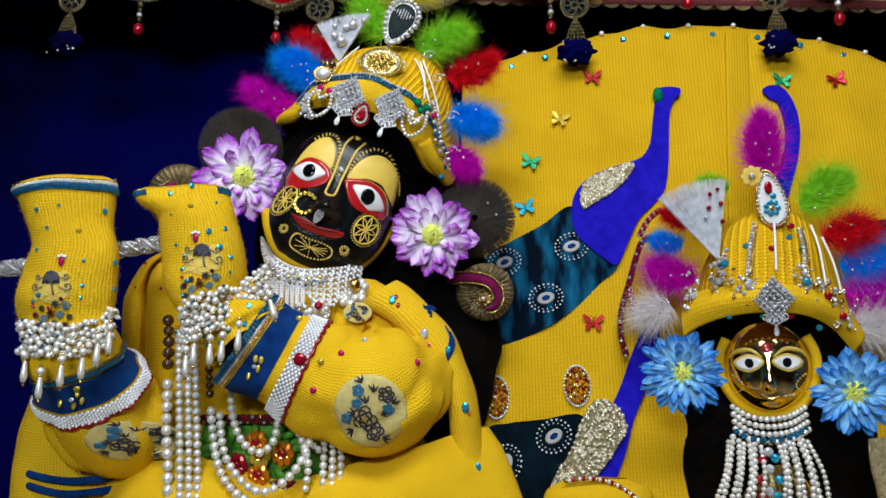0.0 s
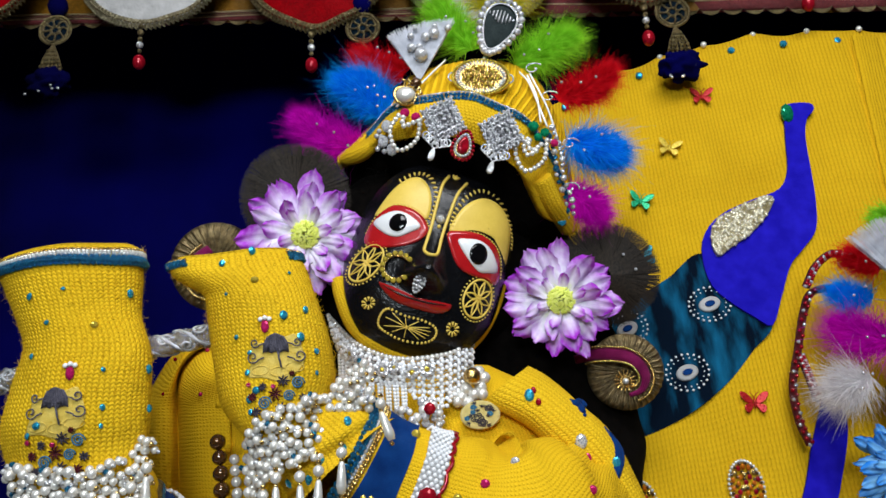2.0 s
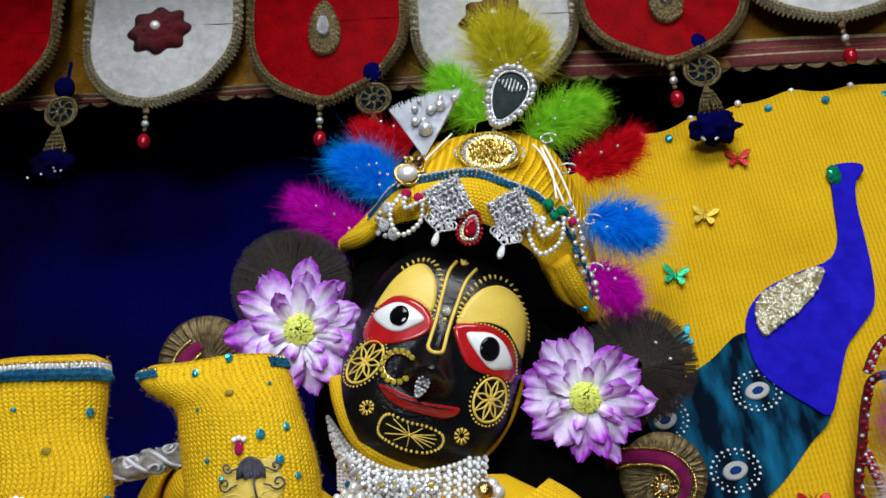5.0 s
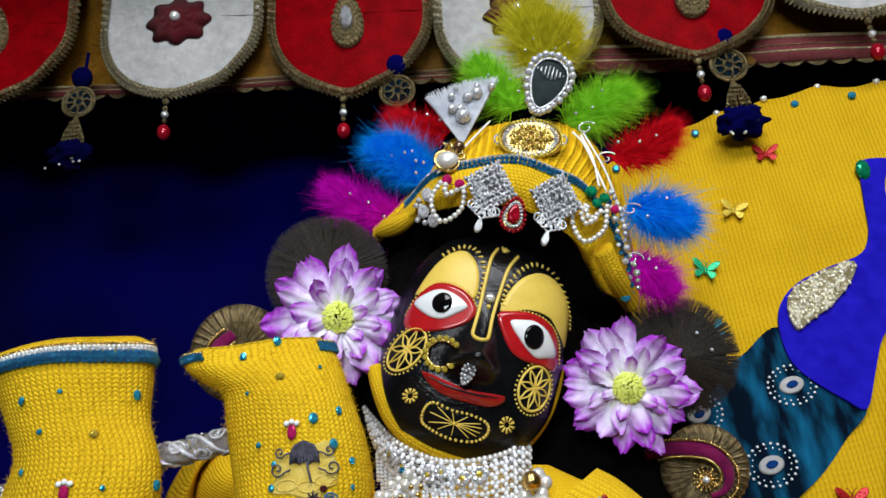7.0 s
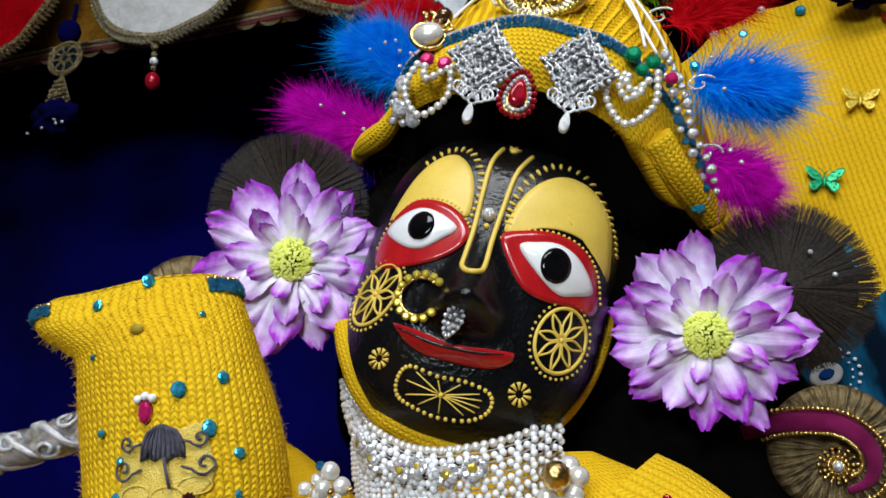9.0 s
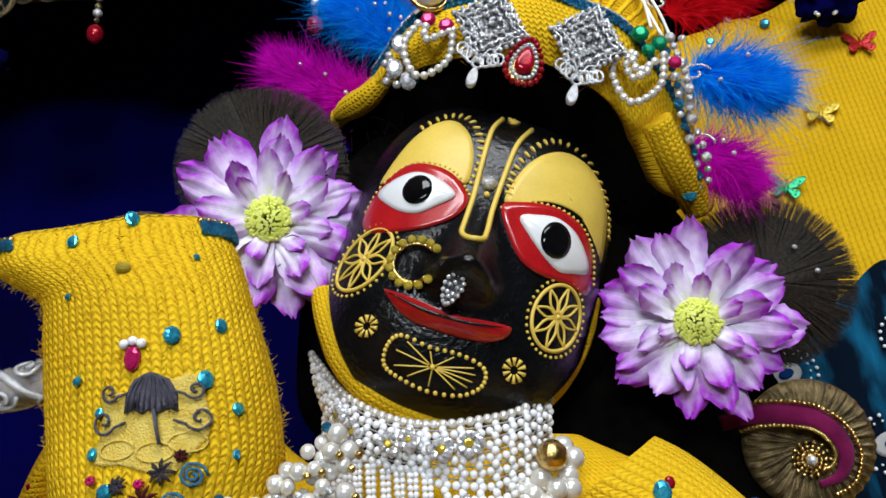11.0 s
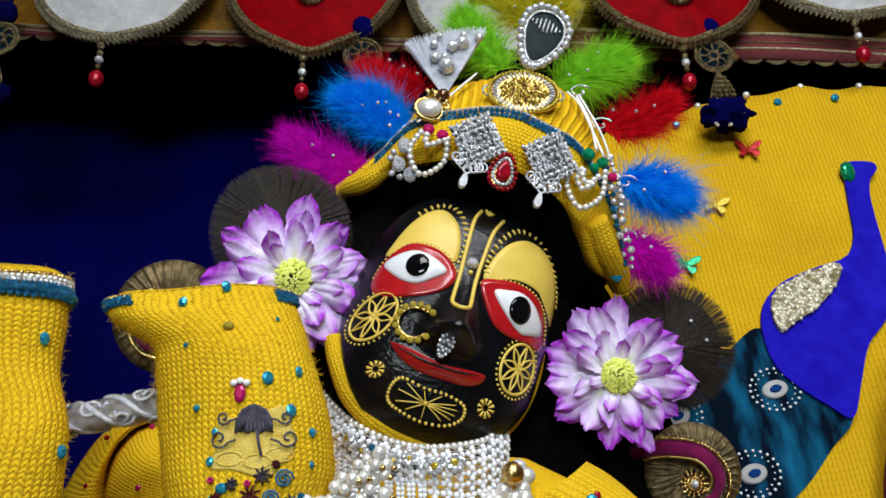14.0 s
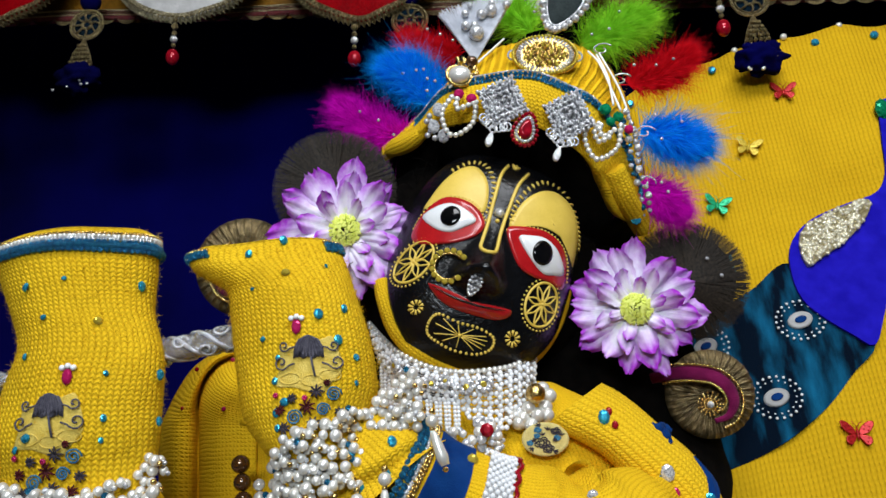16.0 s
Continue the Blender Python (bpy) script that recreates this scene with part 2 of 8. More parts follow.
# ---- mesh helpers ----
def grid_mesh(bm, rows, closed=False, slot=0, uv_size=True, smooth=True):
    """Quads between rows of points; UV in metres along both ways."""
    uvl = bm.loops.layers.uv.verify()
    vs = [[bm.verts.new(p) for p in row] for row in rows]
    n = len(rows[0])
    us, v0, acc = [], [], 0.0
    mid = rows[len(rows) // 2]
    for i in range(n + 1):
        us.append(acc)
        acc += (Vector(mid[(i + 1) % n]) - Vector(mid[i % n])).length
    acc = 0.0
    for j in range(len(rows)):
        v0.append(acc)
        if j + 1 < len(rows):
            acc += sum((Vector(rows[j + 1][i]) - Vector(rows[j][i])).length for i in range(n)) / n
    if not uv_size:
        us = [u / us[n if closed else n - 1] for u in us]
        v0 = [v / v0[-1] for v in v0]
    for j in range(len(rows) - 1):
        for i in range(n if closed else n - 1):
            k = (i + 1) % n
            try:
                f = bm.faces.new((vs[j][i], vs[j][k], vs[j + 1][k], vs[j + 1][i]))
            except ValueError:
                continue
            f.smooth, f.material_index = smooth, slot
            for loop, (a, b) in zip(f.loops, ((i, j), (i + 1, j), (i + 1, j + 1), (i, j + 1))):
                loop[uvl].uv = (us[a], v0[b])
    return vs


def spline(pts, n):
    """n points along a smooth curve through pts."""
    pts = [Vector(p) for p in pts]
    q = [2 * pts[0] - pts[1]] + pts + [2 * pts[-1] - pts[-2]]
    out = []
    for i in range(n):
        s = i / (n - 1) * (len(pts) - 1)
        k = min(int(s), len(pts) - 2)
        t = s - k
        a, b, c, d = q[k:k + 4]
        out.append(0.5 * ((2 * b) + (c - a) * t + (2 * a - 5 * b + 4 * c - d) * t * t + (3 * b - a - 3 * c + d) * t ** 3))
    return out


def closed_spline(pts, n):
    pts = [Vector(p) for p in pts]
    m = len(pts)
    out = []
    for i in range(n):
        s = i / n * m
        k = int(s)
        t = s - k
        a, b, c, d = pts[k - 1], pts[k % m], pts[(k + 1) % m], pts[(k + 2) % m]
        out.append(0.5 * ((2 * b) + (c - a) * t + (2 * a - 5 * b + 4 * c - d) * t * t + (3 * b - a - 3 * c + d) * t ** 3))
    return out


def tube(bm, pts, radius, sides=8, slot=0, cap=True, flat=1.0):
    """A round tube along pts; radius may be a list."""
    pts = [Vector(p) for p in pts]
    rows, side = [], None
    for i, p in enumerate(pts):
        d = (pts[min(i + 1, len(pts) - 1)] - pts[max(i - 1, 0)]).normalized()
        if side is None:
            side = d.cross(Vector((0, 1, 0)))
            if side.length < 0.1:
                side = d.cross(Vector((1, 0, 0)))
        side = (side - d * side.dot(d)).normalized()
        up = d.cross(side)
        r = radius[i] if isinstance(radius, (list, tuple)) else radius
        rows.append([p + side * (r * math.cos(a)) + up * (r * flat * math.sin(a)) for a in (2 * math.pi * k / sides for k in range(sides))])
    vs = grid_mesh(bm, rows, True, slot)
    if cap:
        for row in (vs[0], vs[-1]):
            f = bm.faces.new(row)
            f.material_index = slot
    return vs


def ball(bm, c, r, slot=0, nu=10, nv=6, m=None):
    """A sphere or, with r of three, an ellipsoid."""
    rx, ry, rz = r if isinstance(r, (list, tuple)) else (r, r, r)
    c = Vector(c)
    rows = []
    for j in range(nv + 1):
        b = -math.pi / 2 + math.pi * (0.04 + 0.92 * j / nv)
        row = []
        for i in range(nu):
            a = 2 * math.pi * i / nu
            p = Vector((rx * math.cos(b) * math.cos(a), ry * math.cos(b) * math.sin(a), rz * math.sin(b)))
            row.append(c + (m @ p if m else p))
        rows.append(row)
    vs = grid_mesh(bm, rows, True, slot)
    for row in (vs[0], vs[-1]):
        f = bm.faces.new(row)
        f.smooth, f.material_index = True, slot


def slab(bm, outline, place, thick, rings=3, inset=0.12, slot=0):
    """A flat cut-out with a rounded edge: outline of (a, b), place(a, b, up) gives the point."""
    n = len(outline)
    c = (sum(p[0] for p in outline) / n, sum(p[1] for p in outline) / n)
    rows = [[place(a, b, 0.0) for a, b in outline]]
    rows.append([place(a, b, thick * 0.7) for a, b in outline])
    for k in range(1, rings + 1):
        s = 1 - inset * k if k < 3 else 1 - inset * 2 - (1 - inset * 2) * (k - 2) / (rings - 1)
        s = max(s, 0.02)
        rows.append([place(c[0] + (a - c[0]) * s, c[1] + (b - c[1]) * s, thick) for a, b in outline])
    vs = grid_mesh(bm, rows, True, slot)
    f = bm.faces.new(vs[-1])
    f.material_index = slot


def cutout(bm, outline, place, thick, slot=0):
    """A flat cut-out of any outline, with an edge; faces are split in triangles."""
    uvl = bm.loops.layers.uv.verify()
    top = [bm.verts.new(place(a, b, thick)) for a, b in outline]
    low = [bm.verts.new(place(a, b, 0)) for a, b in outline]
    f = bm.faces.new(top)
    made = bmesh.ops.triangulate(bm, faces=[f])["faces"]
    n = len(outline)
    made += [bm.faces.new((low[i], low[(i + 1) % n], top[(i + 1) % n], top[i])) for i in range(n)]
    for g in made:
        g.material_index = slot
        for loop in g.loops:
            loop[uvl].uv = (loop.vert.co.x, loop.vert.co.z)


def ellipse(cx, cy, rx, ry, n=20, turn=0.0):
    c, s = math.cos(turn), math.sin(turn)
    return [(cx + rx * math.cos(a) * c - ry * math.sin(a) * s, cy + rx * math.cos(a) * s + ry * math.sin(a) * c) for a in (2 * math.pi * i / n for i in range(n))]


def finish(name, bm, mats):
    me = bpy.data.meshes.new(name)
    bmesh.ops.recalc_face_normals(bm, faces=bm.faces)
    bm.to_mesh(me)
    bm.free()
    for m in (mats if isinstance(mats, (list, tuple)) else [mats]):
        me.materials.append(m)
    return me


WORLD = {}


def thing(name, at, label, category, group="", kind=""):
    ob = new(name)
    ob.empty_display_size = 0.02
    ob.location = at
    WORLD[ob] = Matrix.Translation(at)
    return tagged(ob, label, category, group, kind)


def whole(name, bm, mats, label, category, group="", kind=""):
    ob = new(name, finish(name, bm, mats))
    WORLD[ob] = Matrix()
    return tagged(ob, label, category, group, kind)


def part(name, bm, mats, parent, label="", m=None):
    """Links a bmesh (or a mesh) as one mesh object under a thing or a part. m: its place in the world."""
    me = bm if isinstance(bm, bpy.types.Mesh) else finish(name, bm, mats)
    ob = new(name, me)
    ob.parent = parent
    ob.matrix_parent_inverse = WORLD[parent].inverted()
    if m is not None:
        ob.matrix_basis = m
    WORLD[ob] = m.copy() if m is not None else Matrix()
    return tagged(ob, label)


def stand(p, front, up=(0, 0, 1), size=1.0):
    """A pose at p with -y towards front."""
    y = -Vector(front).normalized()
    z = Vector(up)
    z = (z - y * z.dot(y)).normalized()
    x = y.cross(z)
    s = size if isinstance(size, (list, tuple)) else (size, size, size)
    return Matrix(((x.x * s[0], y.x * s[1], z.x * s[2], p[0]), (x.y * s[0], y.y * s[1], z.y * s[2], p[1]), (x.z * s[0], y.z * s[1], z.z * s[2], p[2]), (0, 0, 0, 1)))


def bead_mesh(name, mat, nu=12, nv=8):
    bm = bmesh.new()
    ball(bm, (0, 0, 0), 1.0, 0, nu, nv)
    return finish(name, bm, mat)


BEAD = {k: bead_mesh(k, m) for k, m in (("pearl", PEARL), ("white_bead", WHITE_BEAD), ("brown_bead", BROWN_BEAD), ("gold_bead", GOLD), ("red_bead", RED_GEM), ("dull_bead", DULL_GOLD), ("blue_bead", BLUE_SEQUIN), ("silver_bead", SILVER), ("crystal_bead", CRYSTAL))}


def gem_mesh(name, mat):
    """A faceted round stone, flat side to +y."""
    bm = bmesh.new()
    n = 8
    rows = [[(r * math.cos(a), y, r * math.sin(a)) for a in (2 * math.pi * (i + o) / n for i in range(n))] for r, y, o in ((1, 0.1, 0), (1, -0.15, 0), (0.85, -0.4, 0.5), (0.5, -0.6, 0))]
    vs = grid_mesh(bm, rows, True, 0, True, False)
    bm.faces.new(vs[-1])
    return finish(name, bm, mat)


GEM = {k: gem_mesh(k + "_gem", m) for k, m in (("blue", BLUE_GEM), ("green", GREEN_GEM), ("red", RED_GEM), ("pink", PINK_GEM), ("amber", AMBER_GEM), ("yellow", YELLOW_GEM), ("crystal", CRYSTAL), ("gold", GOLD))}


def bead(parent, kind, p, r):
    return part(kind, BEAD[kind], None, parent, "", Matrix.LocRotScale(p, None, (r, r, r) if not isinstance(r, tuple) else r))


def gem(parent, kind, p, r, front=(0, -1, 0), tall=1.0):
    return part(kind + "_gem", GEM[kind], None, parent, "", stand(p, front, (0, 0, 1), (r, r, r * tall)))


def string(parent, kind, pts, r, gap=1.0):
    """Beads threaded along a smooth curve."""
    line = spline(pts, 400)
    far, step = 0.0, 2 * r * gap
    for a, b in zip(line, line[1:]):
        far += (b - a).length
        if far >= step:
            far -= step
            bead(parent, kind, b, r * random.uniform(0.94, 1.05))


HEAD = Matrix(((0.9139, -0.2231, 0.339, -0.199), (0.2116, 0.9748, 0.071, 0.903), (-0.3463, 0.0069, 0.9381, 1.755), (0, 0, 0, 1)))


# ---- the hall and the altar ----
def box_bm(lo, hi, bevel=0.0):
    bm = bmesh.new()
    bmesh.ops.create_cube(bm, size=1.0, matrix=Matrix.LocRotScale([(a + b) / 2 for a, b in zip(lo, hi)], None, [b - a for a, b in zip(lo, hi)]))
    if bevel:
        bmesh.ops.bevel(bm, geom=bm.edges[:], offset=bevel, segments=2, affect="EDGES", profile=0.5)
    return bm


whole("floor", box_bm((-3, -4, -0.1), (3, 2, 0)), FLOOR_STONE, "pale polished stone floor of the hall", "floor", kind="structure")
# Added unseen shell; plaster kept dark so polished metal reflects dark surroundings.
whole("ceiling", box_bm((-3, -4, 3.2), (3, 2, 3.3)), STONE, "plain plaster ceiling closing the unseen hall, kept dark", "ceiling", kind="structure")
for nm, lo, hi in (("wall_back", (-3, 1.9, 0), (3, 2, 3.2)), ("wall_front", (-3, -4, 0), (3, -3.9, 3.2)), ("wall_left", (-3, -3.9, 0), (-2.9, 1.9, 3.2)), ("wall_right", (2.9, -3.9, 0), (3, 1.9, 3.2))):
    whole(nm, box_bm(lo, hi), STONE, "plain plaster wall closing the unseen hall, kept dark", "wall", kind="structure")
# Added out of view to block lamp light from the top of the valance.
whole("wall_over_altar", box_bm((-2.9, 0.92, 2.44), (2.9, 1.02, 3.2)), STONE, "unseen wall added above the altar to shade the valance", "wall", kind="structure")
whole("altar_platform", box_bm((-2.2, 0.66, 0.001), (2.2, 1.85, 0.95), 0.01), FLOOR_STONE, "pale stone altar platform under the figures", "platform", kind="structure")

# navy curtain with shallow folds
bm = bmesh.new()
rows = []
for j in range(25):
    z = 0.951 + 1.95 * j / 24
    rows.append([(x, 1.41 + 0.012 * math.sin(x * 7 + 0.5 * math.sin(z * 2)) + 0.02 * noise.noise((x * 2.5, z * 1.5, 3)), z) for x in (-2.2 + 4.4 * i / 120 for i in range(121))])
grid_mesh(bm, rows)
curtain = whole("curtain", bm, NAVY, "dark navy velvet curtain hung behind the altar", "curtain", kind="structure")
sol = curtain.modifiers.new("thick", "SOLIDIFY")
sol.thickness = 0.004


# ---- valance ----
def drop_z(x):
    return 2.178 - 0.0617 * (x + 0.0)


valance = thing("valance", (-0.25, 1.2, 2.2), "ochre satin valance with a maroon brocade hem above the altar", "valance")
bm = bmesh.new()
rows = []
for j in range(14):
    h = 0.004 + 0.5 * j / 13
    rows.append([(x, 1.20 + 0.012 * math.sin(x * 23 + h * 14) * min(1, h * 6) + 0.01 * noise.noise((x * 9, h * 9, 0)), drop_z(x) + h + 0.008 * math.sin(x * 31)) for x in (-1.5 + 2.7 * i / 160 for i in range(161))])
grid_mesh(bm, rows)
part("cloth", bm, GOLD_CLOTH, valance)
for lo, hi, mt, lift in ((0.0, 0.034, MAROON_TRIM, 0.0), (0.0335, 0.037, SEQUIN, 0.002), (0.012, 0.0145, SEQUIN, 0.002), (0.021, 0.0225, DULL_GOLD, 0.002)):
    bm = bmesh.new()
    rows = []
    for y, h in ((1.205, lo), (1.196 - lift, lo), (1.194 - lift, (lo + hi) / 2), (1.196 - lift, hi), (1.205, hi)):
        rows.append([(x, y + 0.003 * math.sin(x * 19), drop_z(x) + h * (0.34 + 0.66 / (1 + math.exp(-(x + 0.12) * 30)))) for x in (-1.5 + 2.7 * i / 120 for i in range(121))])
    grid_mesh(bm, rows)
    part("hem", bm, mt, valance, "maroon brocade hem" if mt is MAROON_TRIM else "")
bm = bmesh.new()
rows = []
for k in range(3):
    rows.append([(x, 1.199 - 0.003 * k, drop_z(x) + 0.002 - (0.011 * abs(math.sin(x * math.pi / 0.030)) ** 0.6 + 0.001) * k / 2) for x in (-1.5 + 2.7 * i / 900 for i in range(901))])
grid_mesh(bm, rows)
part("scalloped_edge", bm, DULL_GOLD, valance, "scalloped gold edging")


def petal_outline(w, h, point, n=40):
    """A tongue hanging from the top: straight sides, round or pointed foot."""
    pts = []
    for i in range(n + 1):
        a = math.pi * i / n
        x = w * math.cos(a)
        z = -h * math.sin(a)
        if point:
            z -= 0.007 * math.exp(-(x / 0.03) ** 2) - 0.003
        pts.append((x, z))
    return pts


def drop_pendant(x, y, z, with_parent):
    for k, (dz, r, kind) in enumerate(((0.000, 0.0035, "dull_bead"), (0.010, 0.0045, "dull_bead"), (0.020, 0.0035, "dull_bead"), (0.029, 0.005, "silver_bead"), (0.038, 0.003, "dull_bead"))):
        bead(with_parent, kind, (x, y, z - dz), r)
    bead(with_parent, "red_bead", (x, y, z - 0.055), (0.0085, 0.0085, 0.011))


def hanging_petal(x, z, w, h, white, lift):
    ob = thing("fabric_petal", (x, 1.17 - lift, z + 0.12), ("white satin petal with dark red crocheted flower, gold edge" if white else "red satin petal with gold teardrop brooch and pleated edge"), "hanging ornament", "petals of the valance")
    y0 = 1.175 - lift
    top = 0.16

    def put(a, b, up):
        return (x + a, y0 - up - 0.012 * math.cos(a / w * 1.3) + 0.0015 * math.sin(a * 90 + b * 40), z + b)

    out = petal_outline(w, h, not white)
    rows = [[put(a * s, b * s, 0.004) for a, b in out] for s in (0.985, 0.75, 0.5, 0.25, 0.02)]
    bm = bmesh.new()
    grid_mesh(bm, rows)
    grid_mesh(bm, [[put(a * 0.985, top, 0.004) for a in (w, 0.5 * w, 0, -0.5 * w, -w)], [put(a * 0.985, 0.0, 0.004) for a in (w, 0.5 * w, 0, -0.5 * w, -w)]])
    part("cloth", bm, WHITE_CLOTH if white else RED_CLOTH, ob)
    # pleated gold ribbon round the edge
    bm = bmesh.new()
    line = [(w, top)] + [(w, top * (1 - k / 10)) for k in range(1, 10)] + out + [(-w, top * k / 10) for k in range(1, 10)] + [(-w, top)]
    fine = spline([(a, b, 0) for a, b in line], 420)
    rows = [[], [], []]
    for i, p in enumerate(fine):
        d = (fine[min(i + 1, 419)] - fine[max(i - 1, 0)]).normalized()
        nx, nz = -d.y, d.x
        zig = 0.0042 * math.sin(i * 1.25)
        for k, (off, up) in enumerate(((-0.009, 0.0065), (-0.002, 0.005 + zig), (0.004, 0.003 - zig))):
            rows[k].append(put(p.x + nx * off, p.y + nz * off, up))
    grid_mesh(bm, rows, smooth=False)
    part("pleated_edge", bm, PALE_GOLD if white else DULL_GOLD, ob, "gold pleated ribbon edge")
    bm = bmesh.new()
    tube(bm, [put(a * 0.975, b * 0.975, 0.007) for a, b in out], 0.0011, 6)
    part("gold_braid", bm, DULL_GOLD, ob)
    if white:
        bm = bmesh.new()
        for ring, rr in ((0, 0.034), (1, 0.020)):
            n = 120
            rows = []
            for s, up in ((0.05, 0.010 + 0.004 * ring), (0.55, 0.012 + 0.003 * ring), (1.0, 0.006 + 0.003 * ring), (0.9, 0.003)):
                rows.append([put(s * rr * (1 + 0.10 * math.cos(8 * a)) * math.cos(a) * 1.25, -0.004 + s * rr * (1 + 0.10 * math.cos(8 * a)) * math.sin(a) * 1.05, up) for a in (2 * math.pi * i / n for i in range(n))])
            grid_mesh(bm, rows, True)
        part("crochet_flower", bm, MAROON, ob, "dark red crocheted flower")
        bead(ob, "pearl", put(0, -0.004, 0.016), 0.007)
    else:
        bm = bmesh.new()

        def tear(s, n=40):
            return [(s * 0.026 * math.sin(a) * (1 - 0.45 * (0.5 + 0.5 * math.cos(a))), -0.012 + s * 0.042 * math.cos(a)) for a in (2 * math.pi * i / n for i in range(n))]

        slab(bm, tear(1.0), lambda a, b, up: put(a, b, 0.005 + up), 0.006)
        part("brooch_plate", bm, DULL_GOLD, ob, "gold teardrop brooch")
        for s, r in ((0.95, 0.0026), (0.78, 0.0019), (0.60, 0.0021)):
            for a, b in tear(s, 26 if s > 0.7 else 20):
                bead(ob, "dull_bead", put(a, b, 0.011), r)
        bm = bmesh.new()
        slab(bm, tear(0.42, 24), lambda a, b, up: put(a, b, 0.011 + up), 0.008)
        part("brooch_stone", bm, FLUTE_METAL, ob)
    if abs(h - 0.11) > 0.001:
        drop_pendant(x - 0.008, y0 - 0.02, z - h - 0.003, ob)
    return ob


for x, z, w, h, white, lift in ((-1.07, 2.34, 0.112, 0.125, True, 0.004), (-0.835, 2.315, 0.108, 0.120, False, 0.012), (-0.578, 2.300, 0.111, 0.118, True, 0.004), (-0.343, 2.272, 0.108, 0.118, False, 0.012), (-0.120, 2.255, 0.108, 0.11, True, 0.004), (0.099, 2.262, 0.108, 0.105, False, 0.012), (0.315, 2.295, 0.111, 0.100, True, 0.004), (0.54, 2.26, 0.108, 0.105, False, 0.012)):
    hanging_petal(x, z, w, h, white, lift)


def medallion_tassel(x, z, dark=True):
    ob = thing("tassel", (x, 1.155, z), "filigree medallion tassel with a navy velvet pompon", "tassel", "tassels of the valance")
    bm = bmesh.new()
    for r, t in ((0.0215, 0.0022), (0.0175, 0.0012), (0.006, 0.002)):
        tube(bm, [(x + r * math.cos(a), 1.153, z + r * math.sin(a)) for a in (2 * math.pi * i / 32 for i in range(33))], t, 6, cap=False)
    for k in range(8):
        a = math.pi * k / 4
        tube(bm, [(x + 0.005 * math.cos(a), 1.152, z + 0.005 * math.sin(a)), (x + 0.012 * math.cos(a + 0.18), 1.150, z + 0.012 * math.sin(a + 0.18)), (x + 0.018 * math.cos(a), 1.152, z + 0.018 * math.sin(a))], 0.0013, 5)
    part("filigree", bm, DULL_GOLD, ob, "round gold filigree")
    bm = bmesh.new()
    slab(bm, ellipse(0, 0, 0.018, 0.018), lambda a, b, up: (x + a, 1.1565 - up, z + b), 0.003)
    part("backing", bm, DARK_TEAL, ob)
    bm = bmesh.new()
    tube(bm, [(x, 1.157, z + 0.02), (x + 0.002, 1.16, z + 0.08)], 0.0025, 6)
    ball(bm, (x, 1.155, z + 0.038), (0.014, 0.012, 0.016))
    part("cord", bm, NAVY, ob)
    bm = bmesh.new()
    rnd = random.Random(int(x * 1000))
    for k in range(6):
        sx = (k - 2.5) * 0.006
        tube(bm, [(x, 1.152, z - 0.022), (x + sx * 0.7, 1.148, z - 0.045), (x + sx, 1.150, z - 0.062)], 0.0011, 5)
        for q in range(6):
            s = 0.3 + q * 0.14
            ball(bm, (x + sx * s + rnd.uniform(-0.001, 0.001), 1.147, z - 0.022 - 0.042 * s), 0.0024, 0, 6, 4)
    part("bead_chain", bm, DULL_GOLD, ob)
    bm = bmesh.new()
    grid = []
    for j in range(25):
        b = math.pi * (j / 24 - 0.5) * 0.97
        row = []
        for i in range(36):
            a = 2 * math.pi * i / 36
            d = Vector((math.cos(b) * math.cos(a), math.cos(b) * math.sin(a), math.sin(b)))
            row.append(Vector((x, 1.150, z - 0.082)) + Vector((d.x * 0.026, d.y * 0.018, d.z * 0.019)) * (1 + 0.45 * noise.noise(d * 2.6 + Vector((x * 9, 0, 0)))))
        grid.append(row)
    grid_mesh(bm, grid, True)
    part("pompon", bm, NAVY, ob, "navy velvet pompon")
    for k in range(6):
        bead(ob, "silver_bead", (x + rnd.uniform(-0.026, 0.026), 1.137, z - 0.088 + rnd.uniform(-0.018, 0.016)), 0.0019)


for x, z in ((-0.706, 2.184), (-0.283, 2.152), (0.130, 2.141), (0.44, 2.145), (-0.95, 2.21)):
    medallion_tassel(x, z)


# ---- yellow fan cloth ----
def fan_at(x, z, up=0.0):
    return (x, 1.086 + 0.2 * (z - 1.57) + 0.006 * math.sin(x * 13 + 1) - up, z + 0.2 * up)


fan = thing("fan_cloth", fan_at(0.3, 0.955), "yellow knitted fan-shaped cloth with pearls along its scalloped edge", "backdrop cloth")
TOP = [(-0.0494, 2.021), (0.0056, 2.057), (0.0519, 2.075), (0.1166, 2.091), (0.1768, 2.104), (0.243, 2.112), (0.3145, 2.111), (0.3863, 2.111), (0.456, 2.1), (0.5181, 2.082), (0.5824, 2.055), (0.6501, 2.013), (0.7171, 1.945), (0.7587, 1.858), (0.7728, 1.743), (0.7601, 1.599)]
edge = []
rim = spline([(a, b, 0) for a, b in TOP], 241)
for i, p in enumerate(rim):
    d = (rim[min(i + 1, 240)] - rim[max(i - 1, 0)]).normalized()
    s = 0.004 * (abs(math.cos(i * math.pi / 16)) ** 3)
    edge.append((p.x - d.y * s, p.y + d.x * s))
low = [(-0.06 + 0.85 * i / 240, 0.96) for i in range(241)]
rows = []
for j in range(50):
    s = j / 49
    rows.append([fan_at(a[0] * s + b[0] * (1 - s), a[1] * s + b[1] * (1 - s), 0.0025 * math.sin(a[0] * 60)) for a, b in zip(edge, low)])
bm = bmesh.new()
grid_mesh(bm, rows)
